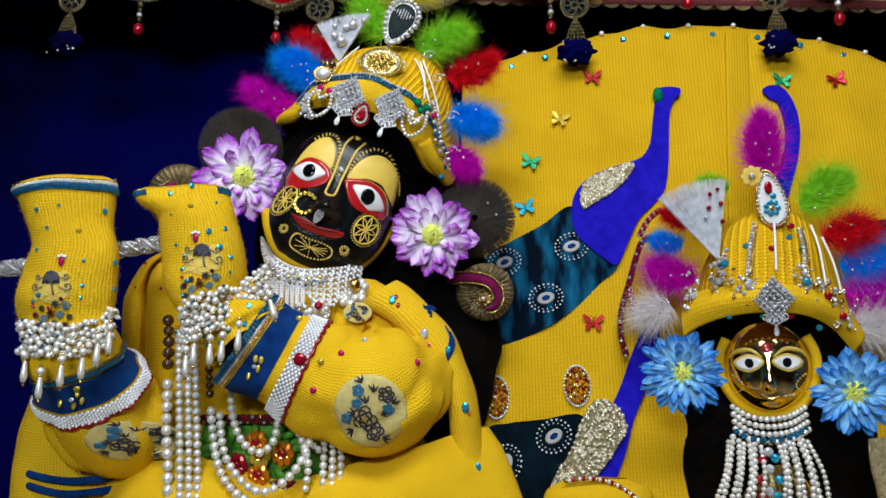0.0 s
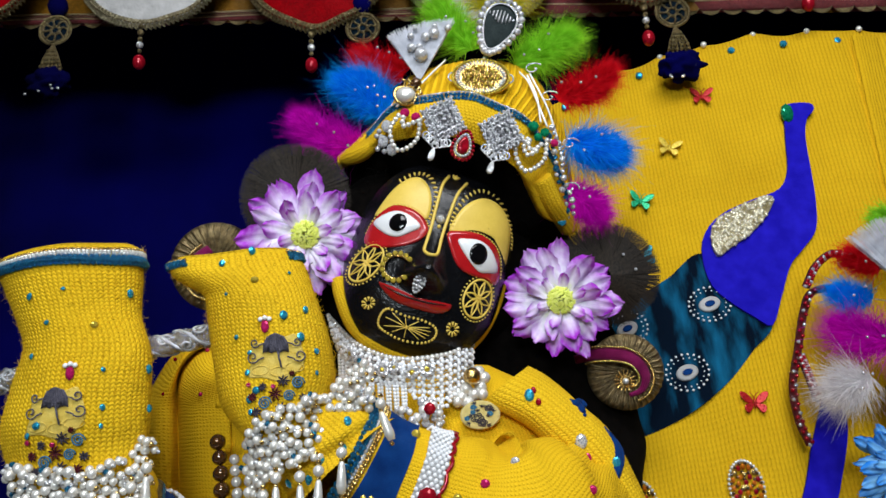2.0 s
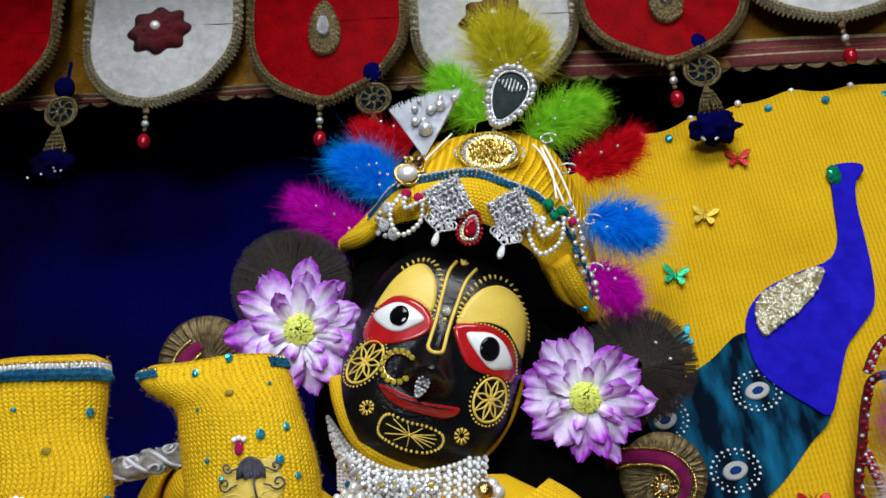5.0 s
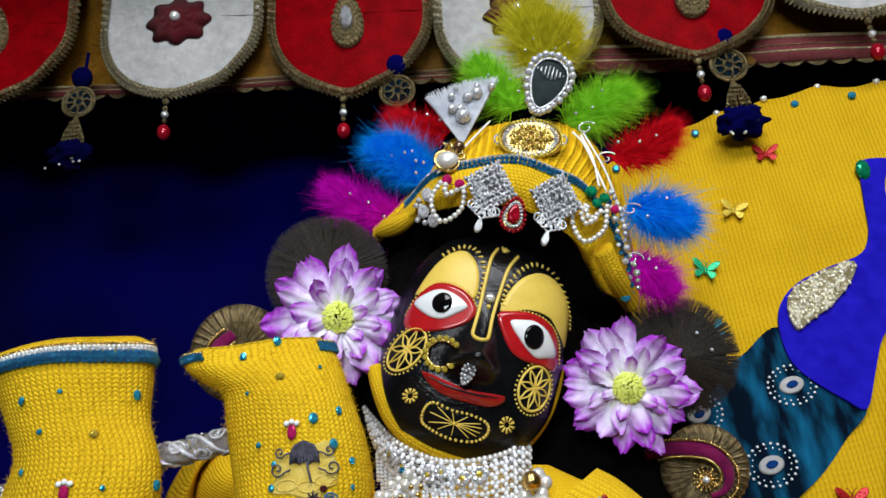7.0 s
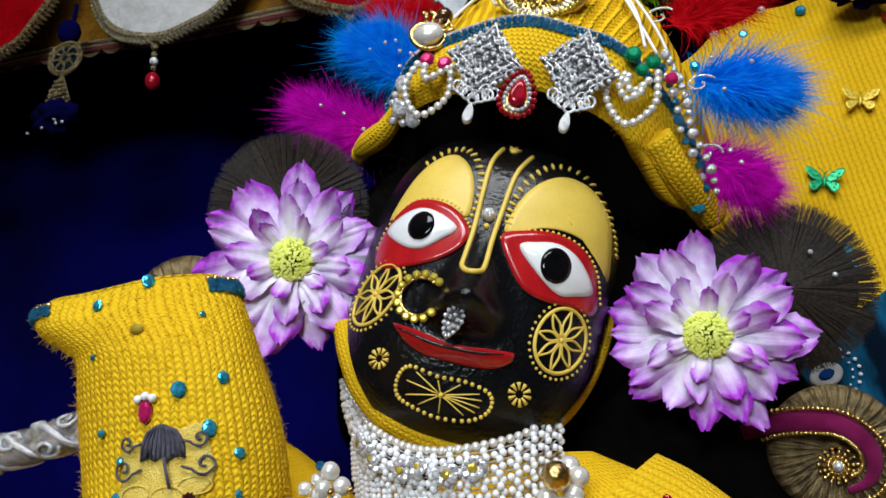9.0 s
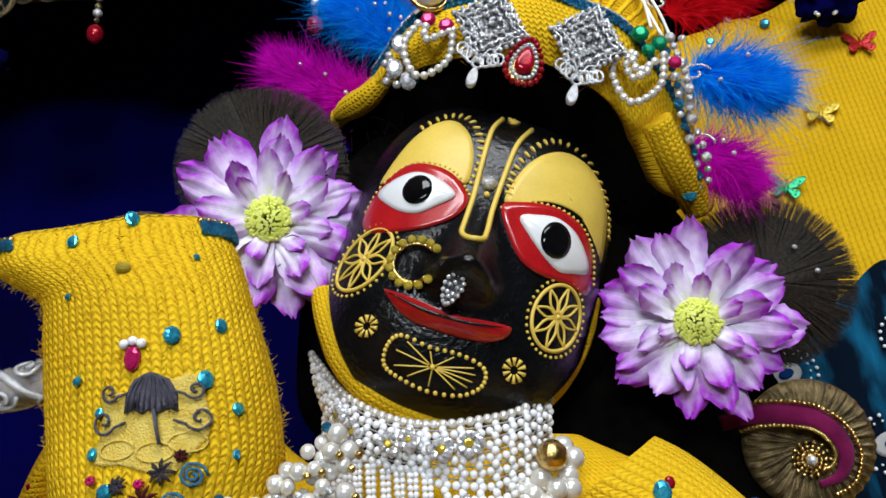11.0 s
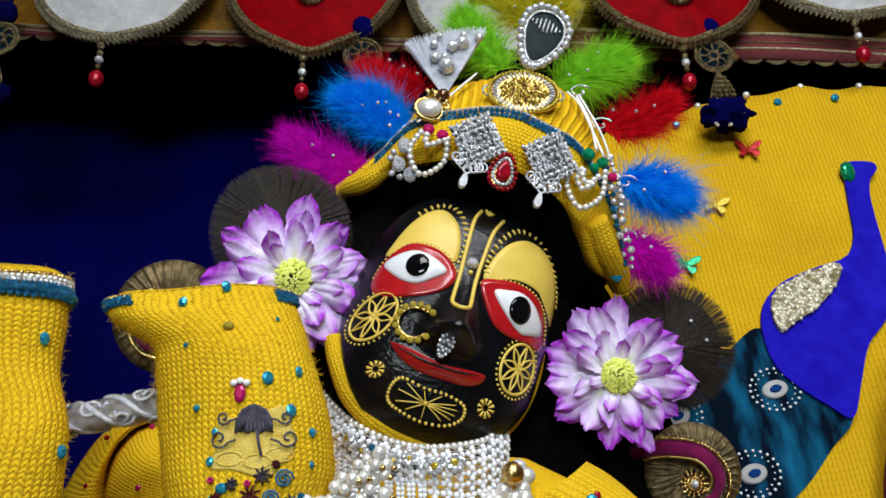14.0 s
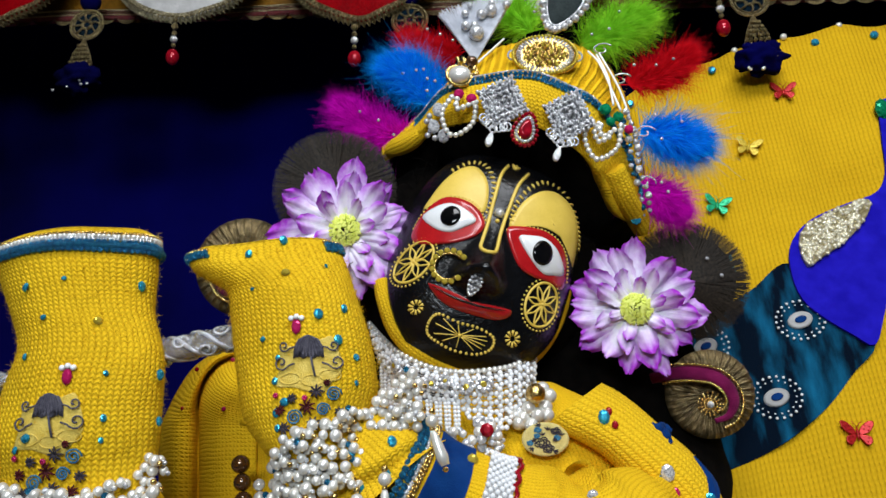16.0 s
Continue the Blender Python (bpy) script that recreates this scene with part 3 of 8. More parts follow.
fan_sheet = part("cloth", bm, YELLOW_FAN, fan)
fan_sheet.modifiers.new("thick", "SOLIDIFY").thickness = 0.004
for i in range(0, 241, 16):
    bead(fan, "pearl", fan_at(*edge[i], 0.004), 0.0042)
    if i + 8 < 241:
        gem(fan, "blue", fan_at(edge[i + 8][0], edge[i + 8][1] - 0.016, 0.005), 0.005)
# a folded pleat down the cloth
bm = bmesh.new()
a, b = (0.3734, 2.101), (0.3186, 1.633)
rows = []
for j in range(30):
    s = j / 29
    x, z = a[0] + (b[0] - a[0]) * s, a[1] + (b[1] - a[1]) * s
    rows.append([fan_at(x + dx, z, up) for dx, up in ((-0.004, 0.0), (-0.003, 0.008), (0.002, 0.010), (0.012, 0.007), (0.024, 0.005), (0.036, 0.003), (0.04, 0.0))])
grid_mesh(bm, rows)
part("pleat", bm, YELLOW_FAN, fan)


def applique(name, outline, mat, label, category, up=0.0045, thick=0.003, n=80):
    ob = thing(name, fan_at(outline[0][0], outline[0][1], up), label, category)
    bm = bmesh.new()
    cutout(bm, [(p.x, p.y) for p in closed_spline([(a, b, 0) for a, b in outline], n)], lambda a, b, u: fan_at(a, b, up + u), thick)
    part("cloth", bm, mat, ob)
    return ob


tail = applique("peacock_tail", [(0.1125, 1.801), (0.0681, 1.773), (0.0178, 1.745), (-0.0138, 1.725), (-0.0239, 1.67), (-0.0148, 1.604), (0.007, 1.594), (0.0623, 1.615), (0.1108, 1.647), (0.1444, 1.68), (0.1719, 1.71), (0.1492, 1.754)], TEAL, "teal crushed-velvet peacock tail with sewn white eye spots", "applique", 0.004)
bird = applique("peacock", [(0.2526, 1.992), (0.2687, 1.996), (0.2858, 1.993), (0.2865, 1.983), (0.2749, 1.971), (0.2661, 1.944), (0.2608, 1.899), (0.2562, 1.861), (0.2463, 1.819), (0.2259, 1.795), (0.2061, 1.775), (0.1868, 1.737), (0.17, 1.706), (0.1532, 1.717), (0.1318, 1.736), (0.1152, 1.758), (0.1111, 1.79), (0.1186, 1.822), (0.1427, 1.847), (0.1817, 1.863), (0.2162, 1.874), (0.2328, 1.898), (0.2403, 1.935), (0.247, 1.97)], BLUE_FELT, "royal blue felt peacock with a gold sequin wing", "applique", 0.008)
bm = bmesh.new()
cutout(bm, [(p.x, p.y) for p in closed_spline([(a, b, 0) for a, b in [(0.2054, 1.864), (0.1988, 1.846), (0.1744, 1.821), (0.1441, 1.802), (0.1287, 1.793), (0.1246, 1.81), (0.131, 1.834), (0.1555, 1.85), (0.1857, 1.861)]], 40)], lambda a, b, u: fan_at(a, b, 0.011 + u), 0.004)
part("wing", bm, SEQUIN, bird, "gold sequin wing")
gem(bird, "green", fan_at(*(0.2515, 1.98), 0.013), 0.008, tall=1.6)


def sequins(outline, up, parent, seed, n=260):
    """Overlapping round sequins strewn over a cut-out."""
    r = random.Random(seed)
    pts = [(p.x, p.y) for p in closed_spline([(a, b, 0) for a, b in outline], 40)]
    xs, zs = [p[0] for p in pts], [p[1] for p in pts]
    bm = bmesh.new()
    done = 0
    while done < n:
        x, z = r.uniform(min(xs), max(xs)), r.uniform(min(zs), max(zs))
        inside = False
        for (x0, z0), (x1, z1) in zip(pts, pts[1:] + pts[:1]):
            if (z0 > z) != (z1 > z) and x < (x1 - x0) * (z - z0) / (z1 - z0) + x0:
                inside = not inside
        if not inside:
            continue
        done += 1
        ball(bm, fan_at(x, z, up - 0.001), r.uniform(0.0016, 0.0028), 0, 6, 4)
    tagged(part("sequin", bm, plain("gold_paillette", (0.55, 0.48, 0.28), (0.90, 0.87, 0.74), 400, 0.2, 0.4), parent), kind="stuff")


sequins([(0.2054, 1.864), (0.1988, 1.846), (0.1744, 1.821), (0.1441, 1.802), (0.1287, 1.793), (0.1246, 1.81), (0.131, 1.834), (0.1555, 1.85), (0.1857, 1.861)], 0.016, bird, 1, 340)
tail2 = applique("peacock_tail", [(0.1101, 1.498), (0.0577, 1.493), (0.0127, 1.488), (-0.016, 1.478), (-0.0194, 1.417), (-0.004, 1.37), (0.0532, 1.37), (0.0908, 1.411), (0.1061, 1.453)], DARK_TEAL, "dark teal velvet peacock tail with sewn white eye spots", "applique", 0.004)
bird2 = applique("peacock", [(0.2112, 1.634), (0.1841, 1.587), (0.1609, 1.533), (0.1397, 1.496), (0.1075, 1.453), (0.0829, 1.397), (0.1249, 1.384), (0.1574, 1.439), (0.1763, 1.493), (0.1989, 1.541), (0.219, 1.595)], BLUE_FELT, "royal blue felt peacock partly hidden behind the small figure", "applique", 0.008)
bm = bmesh.new()
cutout(bm, [(p.x, p.y) for p in closed_spline([(a, b, 0) for a, b in [(0.126, 1.515), (0.1518, 1.511), (0.1644, 1.482), (0.1435, 1.446), (0.1123, 1.411), (0.0721, 1.396), (0.0655, 1.411), (0.0929, 1.453), (0.1081, 1.489)]], 40)], lambda a, b, u: fan_at(a, b, 0.012 + u), 0.006)
part("wing", bm, SEQUIN, bird2, "gold sequin wing")

sequins([(0.126, 1.515), (0.1518, 1.511), (0.1644, 1.482), (0.1435, 1.446), (0.1123, 1.411), (0.0721, 1.396), (0.0655, 1.411), (0.0929, 1.453), (0.1081, 1.489)], 0.021, bird2, 2, 420)

applique("peacock", [(0.4131, 1.989), (0.428, 1.997), (0.4459, 1.991), (0.4582, 1.961), (0.4592, 1.921), (0.4492, 1.875), (0.4319, 1.829), (0.4104, 1.784), (0.3825, 1.785), (0.4091, 1.839), (0.4287, 1.881), (0.4371, 1.924), (0.4332, 1.964), (0.4212, 1.974)], BLUE_FELT, "royal blue felt peacock neck behind the feathered turban", "applique", 0.008)
applique("peacock_tail", [(0.5052, 1.782), (0.5344, 1.771), (0.5973, 1.774), (0.6218, 1.746), (0.5988, 1.679), (0.5296, 1.672), (0.5015, 1.722)], TEAL, "teal crushed-velvet peacock tail on the yellow cloth", "applique", 0.004)



def eye_spot(owner, x, z, turn, s=1.0):
    bm = bmesh.new()
    slab(bm, ellipse(x, z, 0.0125 * s, 0.0085 * s, 24, turn), lambda a, b, u: fan_at(a, b, 0.007 + u), 0.003)
    spot = part("eye_spot", bm, WHITE_CLOTH, owner, "white eye spot with beads round it")
    bm = bmesh.new()
    slab(bm, ellipse(x, z, 0.006 * s, 0.0035 * s, 16, turn), lambda a, b, u: fan_at(a, b, 0.0095 + u), 0.002)
    part("pupil", bm, BLUE_BAND, spot)
    for r, n, q in ((1.5, 18, 0.0009), (1.9, 22, 0.0014)):
        for a, b in ellipse(x, z, 0.0125 * s * r, 0.0105 * s * r, n, turn):
            bead(spot, "white_bead", fan_at(a, b, 0.009), q)


for p, t in (((0.1084, 1.737), 0.3), ((0.0687, 1.66), 0.3), ((0.0114, 1.714), 0.4)):
    eye_spot(tail, *p, t)
for p, t in (((0.008, 1.437), 1.2), ((0.0717, 1.471), 0.6)):
    eye_spot(tail2, *p, t)


def butterfly(p, kind, mat):
    ob = thing("butterfly_sequin", fan_at(*p, 0.004), "small shiny " + kind + " butterfly sequin sewn to the cloth", "sequin", "butterfly sequins")
    turn = (p[0] * 37) % 0.9 - 0.45
    c, s = math.cos(turn), math.sin(turn)

    def put(a, b, u):
        return fan_at(p[0] + a * c - b * s, p[1] + a * s + b * c, 0.0085 + u + 0.22 * abs(a))

    for sx in (-1, 1):
        for o in ([(0.001, 0.001), (0.004, 0.007), (0.010, 0.0115), (0.0145, 0.011), (0.0135, 0.006), (0.009, 0.001), (0.004, -0.0005)], [(0.001, -0.0005), (0.006, -0.001), (0.0105, -0.003), (0.0110, -0.0075), (0.0075, -0.0105), (0.0045, -0.008), (0.002, -0.004)]):
            bm = bmesh.new()
            slab(bm, [(sx * q.x, q.y) for q in closed_spline([(a, b, 0) for a, b in o], 24)], put, 0.0010)
            mid = (sum(a for a, b in o) / len(o), sum(b for a, b in o) / len(o))
            for k in range(4):
                t = 1.6 * k + 0.4
                ball(bm, put(sx * (mid[0] + 0.0026 * math.cos(t)), mid[1] + 0.0026 * math.sin(t), 0.0012), 0.0008, 0, 6, 4)
            part("wing", bm, mat, ob)
    bm = bmesh.new()
    tube(bm, [put(0, 0.006 * k, 0.0015) for k in (-1, -0.3, 0.3, 1)], [0.0007, 0.0013, 0.0012, 0.0008], 6)
    for sx in (-1, 1):
        tube(bm, [put(0, 0.006, 0.0015), put(sx * 0.002, 0.009, 0.002), put(sx * 0.0045, 0.011, 0.002)], 0.0004, 4)
    part("body", bm, mat, ob)


for p, kind in (((0.1552, 2.021), "red"), ((0.1009, 1.948), "gold"), ((0.053, 1.875), "green"), ((0.5311, 2.006), "red"), ((0.132, 1.622), "red"), ((0.4466, 2.006), "green"), ((0.044, 1.799), "turquoise")):
    butterfly(p, kind, FOIL[kind])


def gem_oval(p, w, h):
    ob = thing("gem_motif", fan_at(*p, 0.009), "oval motif of gold beads and brown stones sewn to the cloth", "motif", "oval motifs")
    bm = bmesh.new()
    for a, b in ellipse(p[0], p[1], w, h, 36):
        ball(bm, fan_at(a, b, 0.008), 0.0019, 0, 6, 4)
    part("bead_edge", bm, PEARL, ob)
    for q, n in ((0.78, 16), (0.48, 10), (0.2, 4)):
        for k in range(n):
            t = 2 * math.pi * (k + 0.5 * (n == 10)) / n
            gem(ob, ("amber", "red", "gold", "amber")[k % 4], fan_at(p[0] + w * q * math.cos(t), p[1] + h * q * math.sin(t), 0.009), 0.0024, tall=1.2)
            bead(ob, "brown_bead", fan_at(p[0] + w * (q + 0.12) * math.cos(t + 0.2), p[1] + h * (q + 0.12) * math.sin(t + 0.2), 0.009), 0.0018)
    gem(ob, "gold", fan_at(*p, 0.009), 0.003)


gem_oval((0.1056, 1.537), 0.017, 0.027)
gem_oval((-0.0034, 1.522), 0.017, 0.028)

# maroon beaded rope
bead_rope = thing("beaded_rope", (0.1648, 1.05, 1.629), "maroon beaded rope with silver sequins draped over the cloth", "rope")
for line in ([(0.2302, 1.03, 1.765), (0.2212, 1.045, 1.771), (0.2078, 1.055, 1.761), (0.1954, 1.06, 1.74)], [(0.2253, 1.03, 1.732), (0.2028, 1.06, 1.735), (0.193, 1.07, 1.716), (0.1801, 1.072, 1.675), (0.1684, 1.072, 1.638), (0.1657, 1.066, 1.603), (0.1705, 1.06, 1.577)], [(0.1804, 1.07, 1.669), (0.1821, 1.062, 1.645), (0.1836, 1.055, 1.62)]):
    bm = bmesh.new()
    tube(bm, spline(line, 60), 0.0042, 8)
    part("cord", bm, MAROON, bead_rope)
    for k, q in enumerate(spline(line, 46)):
        bead(bead_rope, "silver_bead" if k % 3 == 0 else "red_bead", q + Vector((0.002 * (-1) ** k, -0.0042, 0)), 0.0021)


# ---- the dark figure ----
HA, HB, HC, HDEEP = 0.0775, 0.071, 0.100, 0.062
HU, HV = 0.003, 0.008


def face(u, v, lift=0.0):
    """The front of the head at (u, v), raised by lift: a broad flat oval with a long nose."""
    y = HDEEP - HB * max(0.0, 1 - (abs(u - HU) / HA) ** 2.6 - (abs(v - HV) / HC) ** 4) ** 0.45 - 0.02 * u
    s = min(1.0, max(0.0, (0.05 - v) / 0.066))
    ridge = 0.026 * s ** 1.8 * (1 if v > -0.016 else math.exp(-((v + 0.016) / 0.010) ** 2))
    y -= ridge * math.exp(-((u + 0.001) / (0.007 + 0.005 * s)) ** 2)
    for sx in (-1, 1):
        y -= 0.008 * math.exp(-((u + 0.001 - sx * 0.012) / 0.0065) ** 2 - ((v + 0.0195) / 0.0065) ** 2)
    y -= 0.003 * math.exp(-((u - 0.003) / 0.022) ** 2 - ((v + 0.074) / 0.014) ** 2)
    return HEAD @ Vector((u, y - lift, v))


def paint(bm, outline, slot, lift=0.0006, bulge=0.0, rings=7, n=64):
    pts = [(p.x, p.y) for p in closed_spline([(a, b, 0) for a, b in outline], n)]
    cu, cv = sum(p[0] for p in pts) / n, sum(p[1] for p in pts) / n
    rows = [[face(a, b, -0.0005) for a, b in pts]]
    for k in range(rings):
        s = 1 - k / rings
        rows.append([face(cu + (a - cu) * s, cv + (b - cv) * s, lift + bulge * (1 - s * s)) for a, b in pts])
    vs = grid_mesh(bm, rows, True, slot)
    f = bm.faces.new(vs[-1])
    f.smooth, f.material_index = True, slot


def stroke(bm, pts, slot, r=0.0012, n=24, lift=0.0003):
    line = spline([(a, b, 0) for a, b in pts], n)
    tube(bm, [face(p.x, p.y, lift) for p in line], r, 6, slot)


def dots(bm, pts, n, slot, r=0.0011, closed=False):
    line = (closed_spline if closed else spline)([(a, b, 0) for a, b in pts], n)
    for p in line:
        ball(bm, face(p.x, p.y, 0.0004), r, slot, 6, 4)


bm = bmesh.new()
# head: front by face(), back by the plain ellipsoid
rows = []
NU, NV = 160, 120
for j in range(NV + 1):
    b = math.pi * (j / NV - 0.5) * 0.985
    row = []
    for i in range(NU):
        a = 2 * math.pi * i / NU
        u, v = HU + HA * 0.999 * math.cos(b) * math.cos(a), HV + HC * 0.999 * math.sin(b)
        if math.sin(a) < 0:
            row.append(face(u, v))
        else:
            row.append(HEAD @ Vector((u, HDEEP - 0.02 * u + HB * math.cos(b) * math.sin(a), v)))
    rows.append(row)
grid_mesh(bm, rows, True, 0)
# neck and body down to the altar, under the clothes
tube(bm, [HEAD @ Vector((0, 0.06, -0.07)), (-0.24, 0.97, 1.60), (-0.22, 0.97, 1.54), (-0.2, 0.98, 1.45), (-0.2, 0.98, 1.3), (-0.2, 0.99, 1.1), (-0.2, 1.0, 0.951)], [0.035, 0.035, 0.06, 0.07, 0.06, 0.07, 0.08], 20, 0)
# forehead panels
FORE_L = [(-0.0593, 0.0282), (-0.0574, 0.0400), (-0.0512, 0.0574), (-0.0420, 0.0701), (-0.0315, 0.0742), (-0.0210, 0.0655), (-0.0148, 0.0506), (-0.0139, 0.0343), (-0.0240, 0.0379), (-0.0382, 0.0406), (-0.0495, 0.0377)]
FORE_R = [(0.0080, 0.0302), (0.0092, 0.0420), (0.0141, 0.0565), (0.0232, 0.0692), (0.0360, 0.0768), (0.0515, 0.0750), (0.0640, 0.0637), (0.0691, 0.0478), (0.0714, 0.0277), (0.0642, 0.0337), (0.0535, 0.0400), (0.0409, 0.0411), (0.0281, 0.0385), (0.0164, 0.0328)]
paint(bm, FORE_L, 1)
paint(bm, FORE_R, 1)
# red eye surrounds, eyes
paint(bm, [(-0.0620, 0.0072), (-0.0584, 0.0252), (-0.0480, 0.0388), (-0.0330, 0.0402), (-0.0201, 0.0356), (-0.0108, 0.0252), (-0.0127, 0.0149), (-0.0231, 0.0058), (-0.0346, 0.0004), (-0.0471, -0.0029), (-0.0571, -0.0021)], 2, 0.0014)
paint(bm, [(0.0072, 0.0271), (0.0194, 0.0339), (0.0366, 0.0375), (0.0528, 0.0350), (0.0630, 0.0258), (0.0683, 0.0099), (0.0646, 0.0019), (0.0539, 0.0014), (0.0396, -0.0014), (0.0259, 0.0012), (0.0151, 0.0124)], 2, 0.0014)
EYE_L = [(-0.0583, 0.0203), (-0.0523, 0.0292), (-0.0416, 0.0346), (-0.0291, 0.0324), (-0.0179, 0.0254), (-0.0248, 0.0172), (-0.0344, 0.0103), (-0.0459, 0.0112)]
EYE_R = [(0.0183, 0.0238), (0.0270, 0.0289), (0.0396, 0.0318), (0.0528, 0.0274), (0.0635, 0.0150), (0.0541, 0.0076), (0.0446, 0.0046), (0.0314, 0.0115)]
paint(bm, EYE_L, 3, 0.0022, 0.003)
paint(bm, EYE_R, 3, 0.0022, 0.003)
paint(bm, ellipse(*(-0.0378, 0.0228), 0.0076, 0.0086, 16), 6, 0.0050, 0.0012, 4, 32)
paint(bm, ellipse(*(0.0398, 0.0187), 0.0086, 0.0098, 16), 6, 0.0050, 0.0012, 4, 32)
# lines of dots over the eyes
dots(bm, [(-0.0619, 0.0108), (-0.0586, 0.0258), (-0.0482, 0.0395), (-0.0335, 0.0421), (-0.0201, 0.0379), (-0.0108, 0.0278)], 26, 1, 0.0010)
dots(bm, [(0.0075, 0.0257), (0.0194, 0.0339), (0.0365, 0.0382), (0.0526, 0.0357), (0.0640, 0.0265), (0.0696, 0.0124)], 28, 1, 0.0010)
# leaf sprays beside the brow panels
for line, n in (([(-0.0466, 0.0653), (-0.0359, 0.0758), (-0.0253, 0.0764), (-0.0167, 0.0641), (-0.0127, 0.0491), (-0.0129, 0.0356)], 17), ([(0.0109, 0.0354), (0.0107, 0.0498), (0.0168, 0.0675), (0.0282, 0.0811), (0.0450, 0.0814), (0.0590, 0.0672), (0.0681, 0.0575), (0.0726, 0.0468)], 26)):
    pts = spline([(a, b, 0) for a, b in line], n)
    for i, p in enumerate(pts):
        d = (pts[min(i + 1, n - 1)] - pts[max(i - 1, 0)]).normalized()
        s = 1.6 if i < n * 0.75 else 0.7
        stroke(bm, [(p.x, p.y), (p.x - d.y * 0.0026 * s + d.x * 0.001, p.y + d.x * 0.0026 * s + d.y * 0.001)], 1, [0.0006, 0.0009, 0.0011, 0.0008], 4)
# tilak: a long U, the bindi and the sprig
stroke(bm, [(-0.0062, 0.0863), (-0.0100, 0.0721), (-0.0095, 0.0480), (-0.0084, 0.0264), (-0.0086, 0.0095), (-0.0082, 0.0020), (-0.0035, -0.0021), (0.0024, 0.0001), (0.0035, 0.0066), (0.0031, 0.0219), (0.0039, 0.0441), (0.0057, 0.0678), (0.0116, 0.0846)], 1, 0.0016, 60)
for k in (-0.6, 0.0, 0.6):
    c = (-0.0008, 0.0844)
    stroke(bm, [c, (c[0] + 0.006 * math.sin(k + 0.3), c[1] + 0.007 * math.cos(k + 0.3))], 1, [0.0006, 0.0016, 0.0008], 3)
ball(bm, face(*(-0.0027, 0.0369), 0.001), 0.0042, 5, 10, 6)
ball(bm, face(*(-0.0021, 0.0296), 0.0005), 0.0018, 1, 8, 5)
# cheek wheels
for c, rx, ry, tn in (((-0.0524, -0.0187), 0.0118, 0.0185, -0.30), ((0.0524, -0.0182), 0.0135, 0.0185, -0.25)):
    o = ellipse(c[0], c[1], rx, ry, 28, tn)
    stroke(bm, o + [o[0]], 1, 0.0011, 60)
    dots(bm, ellipse(c[0], c[1], rx * 1.2, ry * 1.17, 28, tn), 34, 1, 0.0009, True)
    ct, st = math.cos(tn), math.sin(tn)
    for k in range(8):
        a = 2 * math.pi * k / 8 + 0.2

        def q(r, b):
            x, z = rx * r * math.cos(b), ry * r * math.sin(b)
            return (c[0] + x * ct - z * st, c[1] + x * st + z * ct)

        stroke(bm, [q(0.08, a), q(0.5, a + 0.28), q(0.97, a)], 1, 0.0007, 8)
        stroke(bm, [q(0.08, a), q(0.5, a - 0.28), q(0.97, a)], 1, 0.0007, 8)
    ball(bm, face(*c, 0.0004), 0.0016, 1, 8, 5)
# small flowers and the leaf on the chin
for c, r in (((-0.0392, -0.0534), 0.0055), ((0.0378, -0.0525), 0.0060)):
    for k in range(10):
        a = 2 * math.pi * k / 10
        stroke(bm, [(c[0] + r * 0.35 * math.cos(a), c[1] + r * 0.35 * math.sin(a)), (c[0] + r * math.cos(a), c[1] + r * math.sin(a))], 1, [0.0005, 0.0008, 0.0013], 3)
LEAF = [(-0.0261, -0.0603), (-0.0211, -0.0540), (-0.0057, -0.0556), (0.0093, -0.0546), (0.0229, -0.0570), (0.0248, -0.0649), (0.0161, -0.0721), (-0.0001, -0.0748), (-0.0146, -0.0729), (-0.0245, -0.0690)]
dots(bm, LEAF, 40, 1, 0.0013, True)
c = (-0.0014, -0.0641)
for k, (a, b) in enumerate(LEAF + [(0.0253, -0.0605), (0.0229, -0.0687)]):
    stroke(bm, [(c[0] + (a - c[0]) * 0.08, c[1] + (b - c[1]) * 0.08), (c[0] + (a - c[0]) * 0.8, c[1] + (b - c[1]) * 0.8)], 1 if k > 3 else 4, 0.0004, 6)
ball(bm, face(*c, 0.0004), 0.0016, 1, 8, 5)
# mouth
paint(bm, [(-0.0368, -0.0338), (-0.0272, -0.0371), (-0.0154, -0.0393), (-0.0044, -0.0399), (0.0024, -0.0370), (0.0118, -0.0372), (0.0222, -0.0360), (0.0296, -0.0337), (0.0293, -0.0390), (0.0215, -0.0444), (0.0115, -0.0464), (-0.0022, -0.0471), (-0.0162, -0.0465), (-0.0282, -0.0417)], 2, 0.0015, 0.006)
stroke(bm, [(-0.0330, -0.0372), (-0.0170, -0.0405), (-0.0030, -0.0412), (0.0100, -0.0402), (0.0250, -0.0372)], 0, [0.0003 + 0.0007 * math.sin(math.pi * k / 23) for k in range(24)], 24, 0.0068)
figure = whole("dark_figure", bm, [BLACK, PAINT_YELLOW, PAINT_RED, PAINT_WHITE, PAINT_YELLOW, SILVER, PUPIL], "black lacquered altar figure with painted yellow, red and white head", "statue")


def ring_lr(a, b, deep, n=40, power=1.0):
    """A level ring between a left and a right point."""
    a, b = Vector(a), Vector(b)
    c, h = (a + b) / 2, (b - a) / 2
    front = Vector((0, -1, 0))
    out = []
    for k in range(n):
        t = 2 * math.pi * k / n
        out.append(c - h * math.cos(t) + front * (deep * math.sin(t)))
    return out


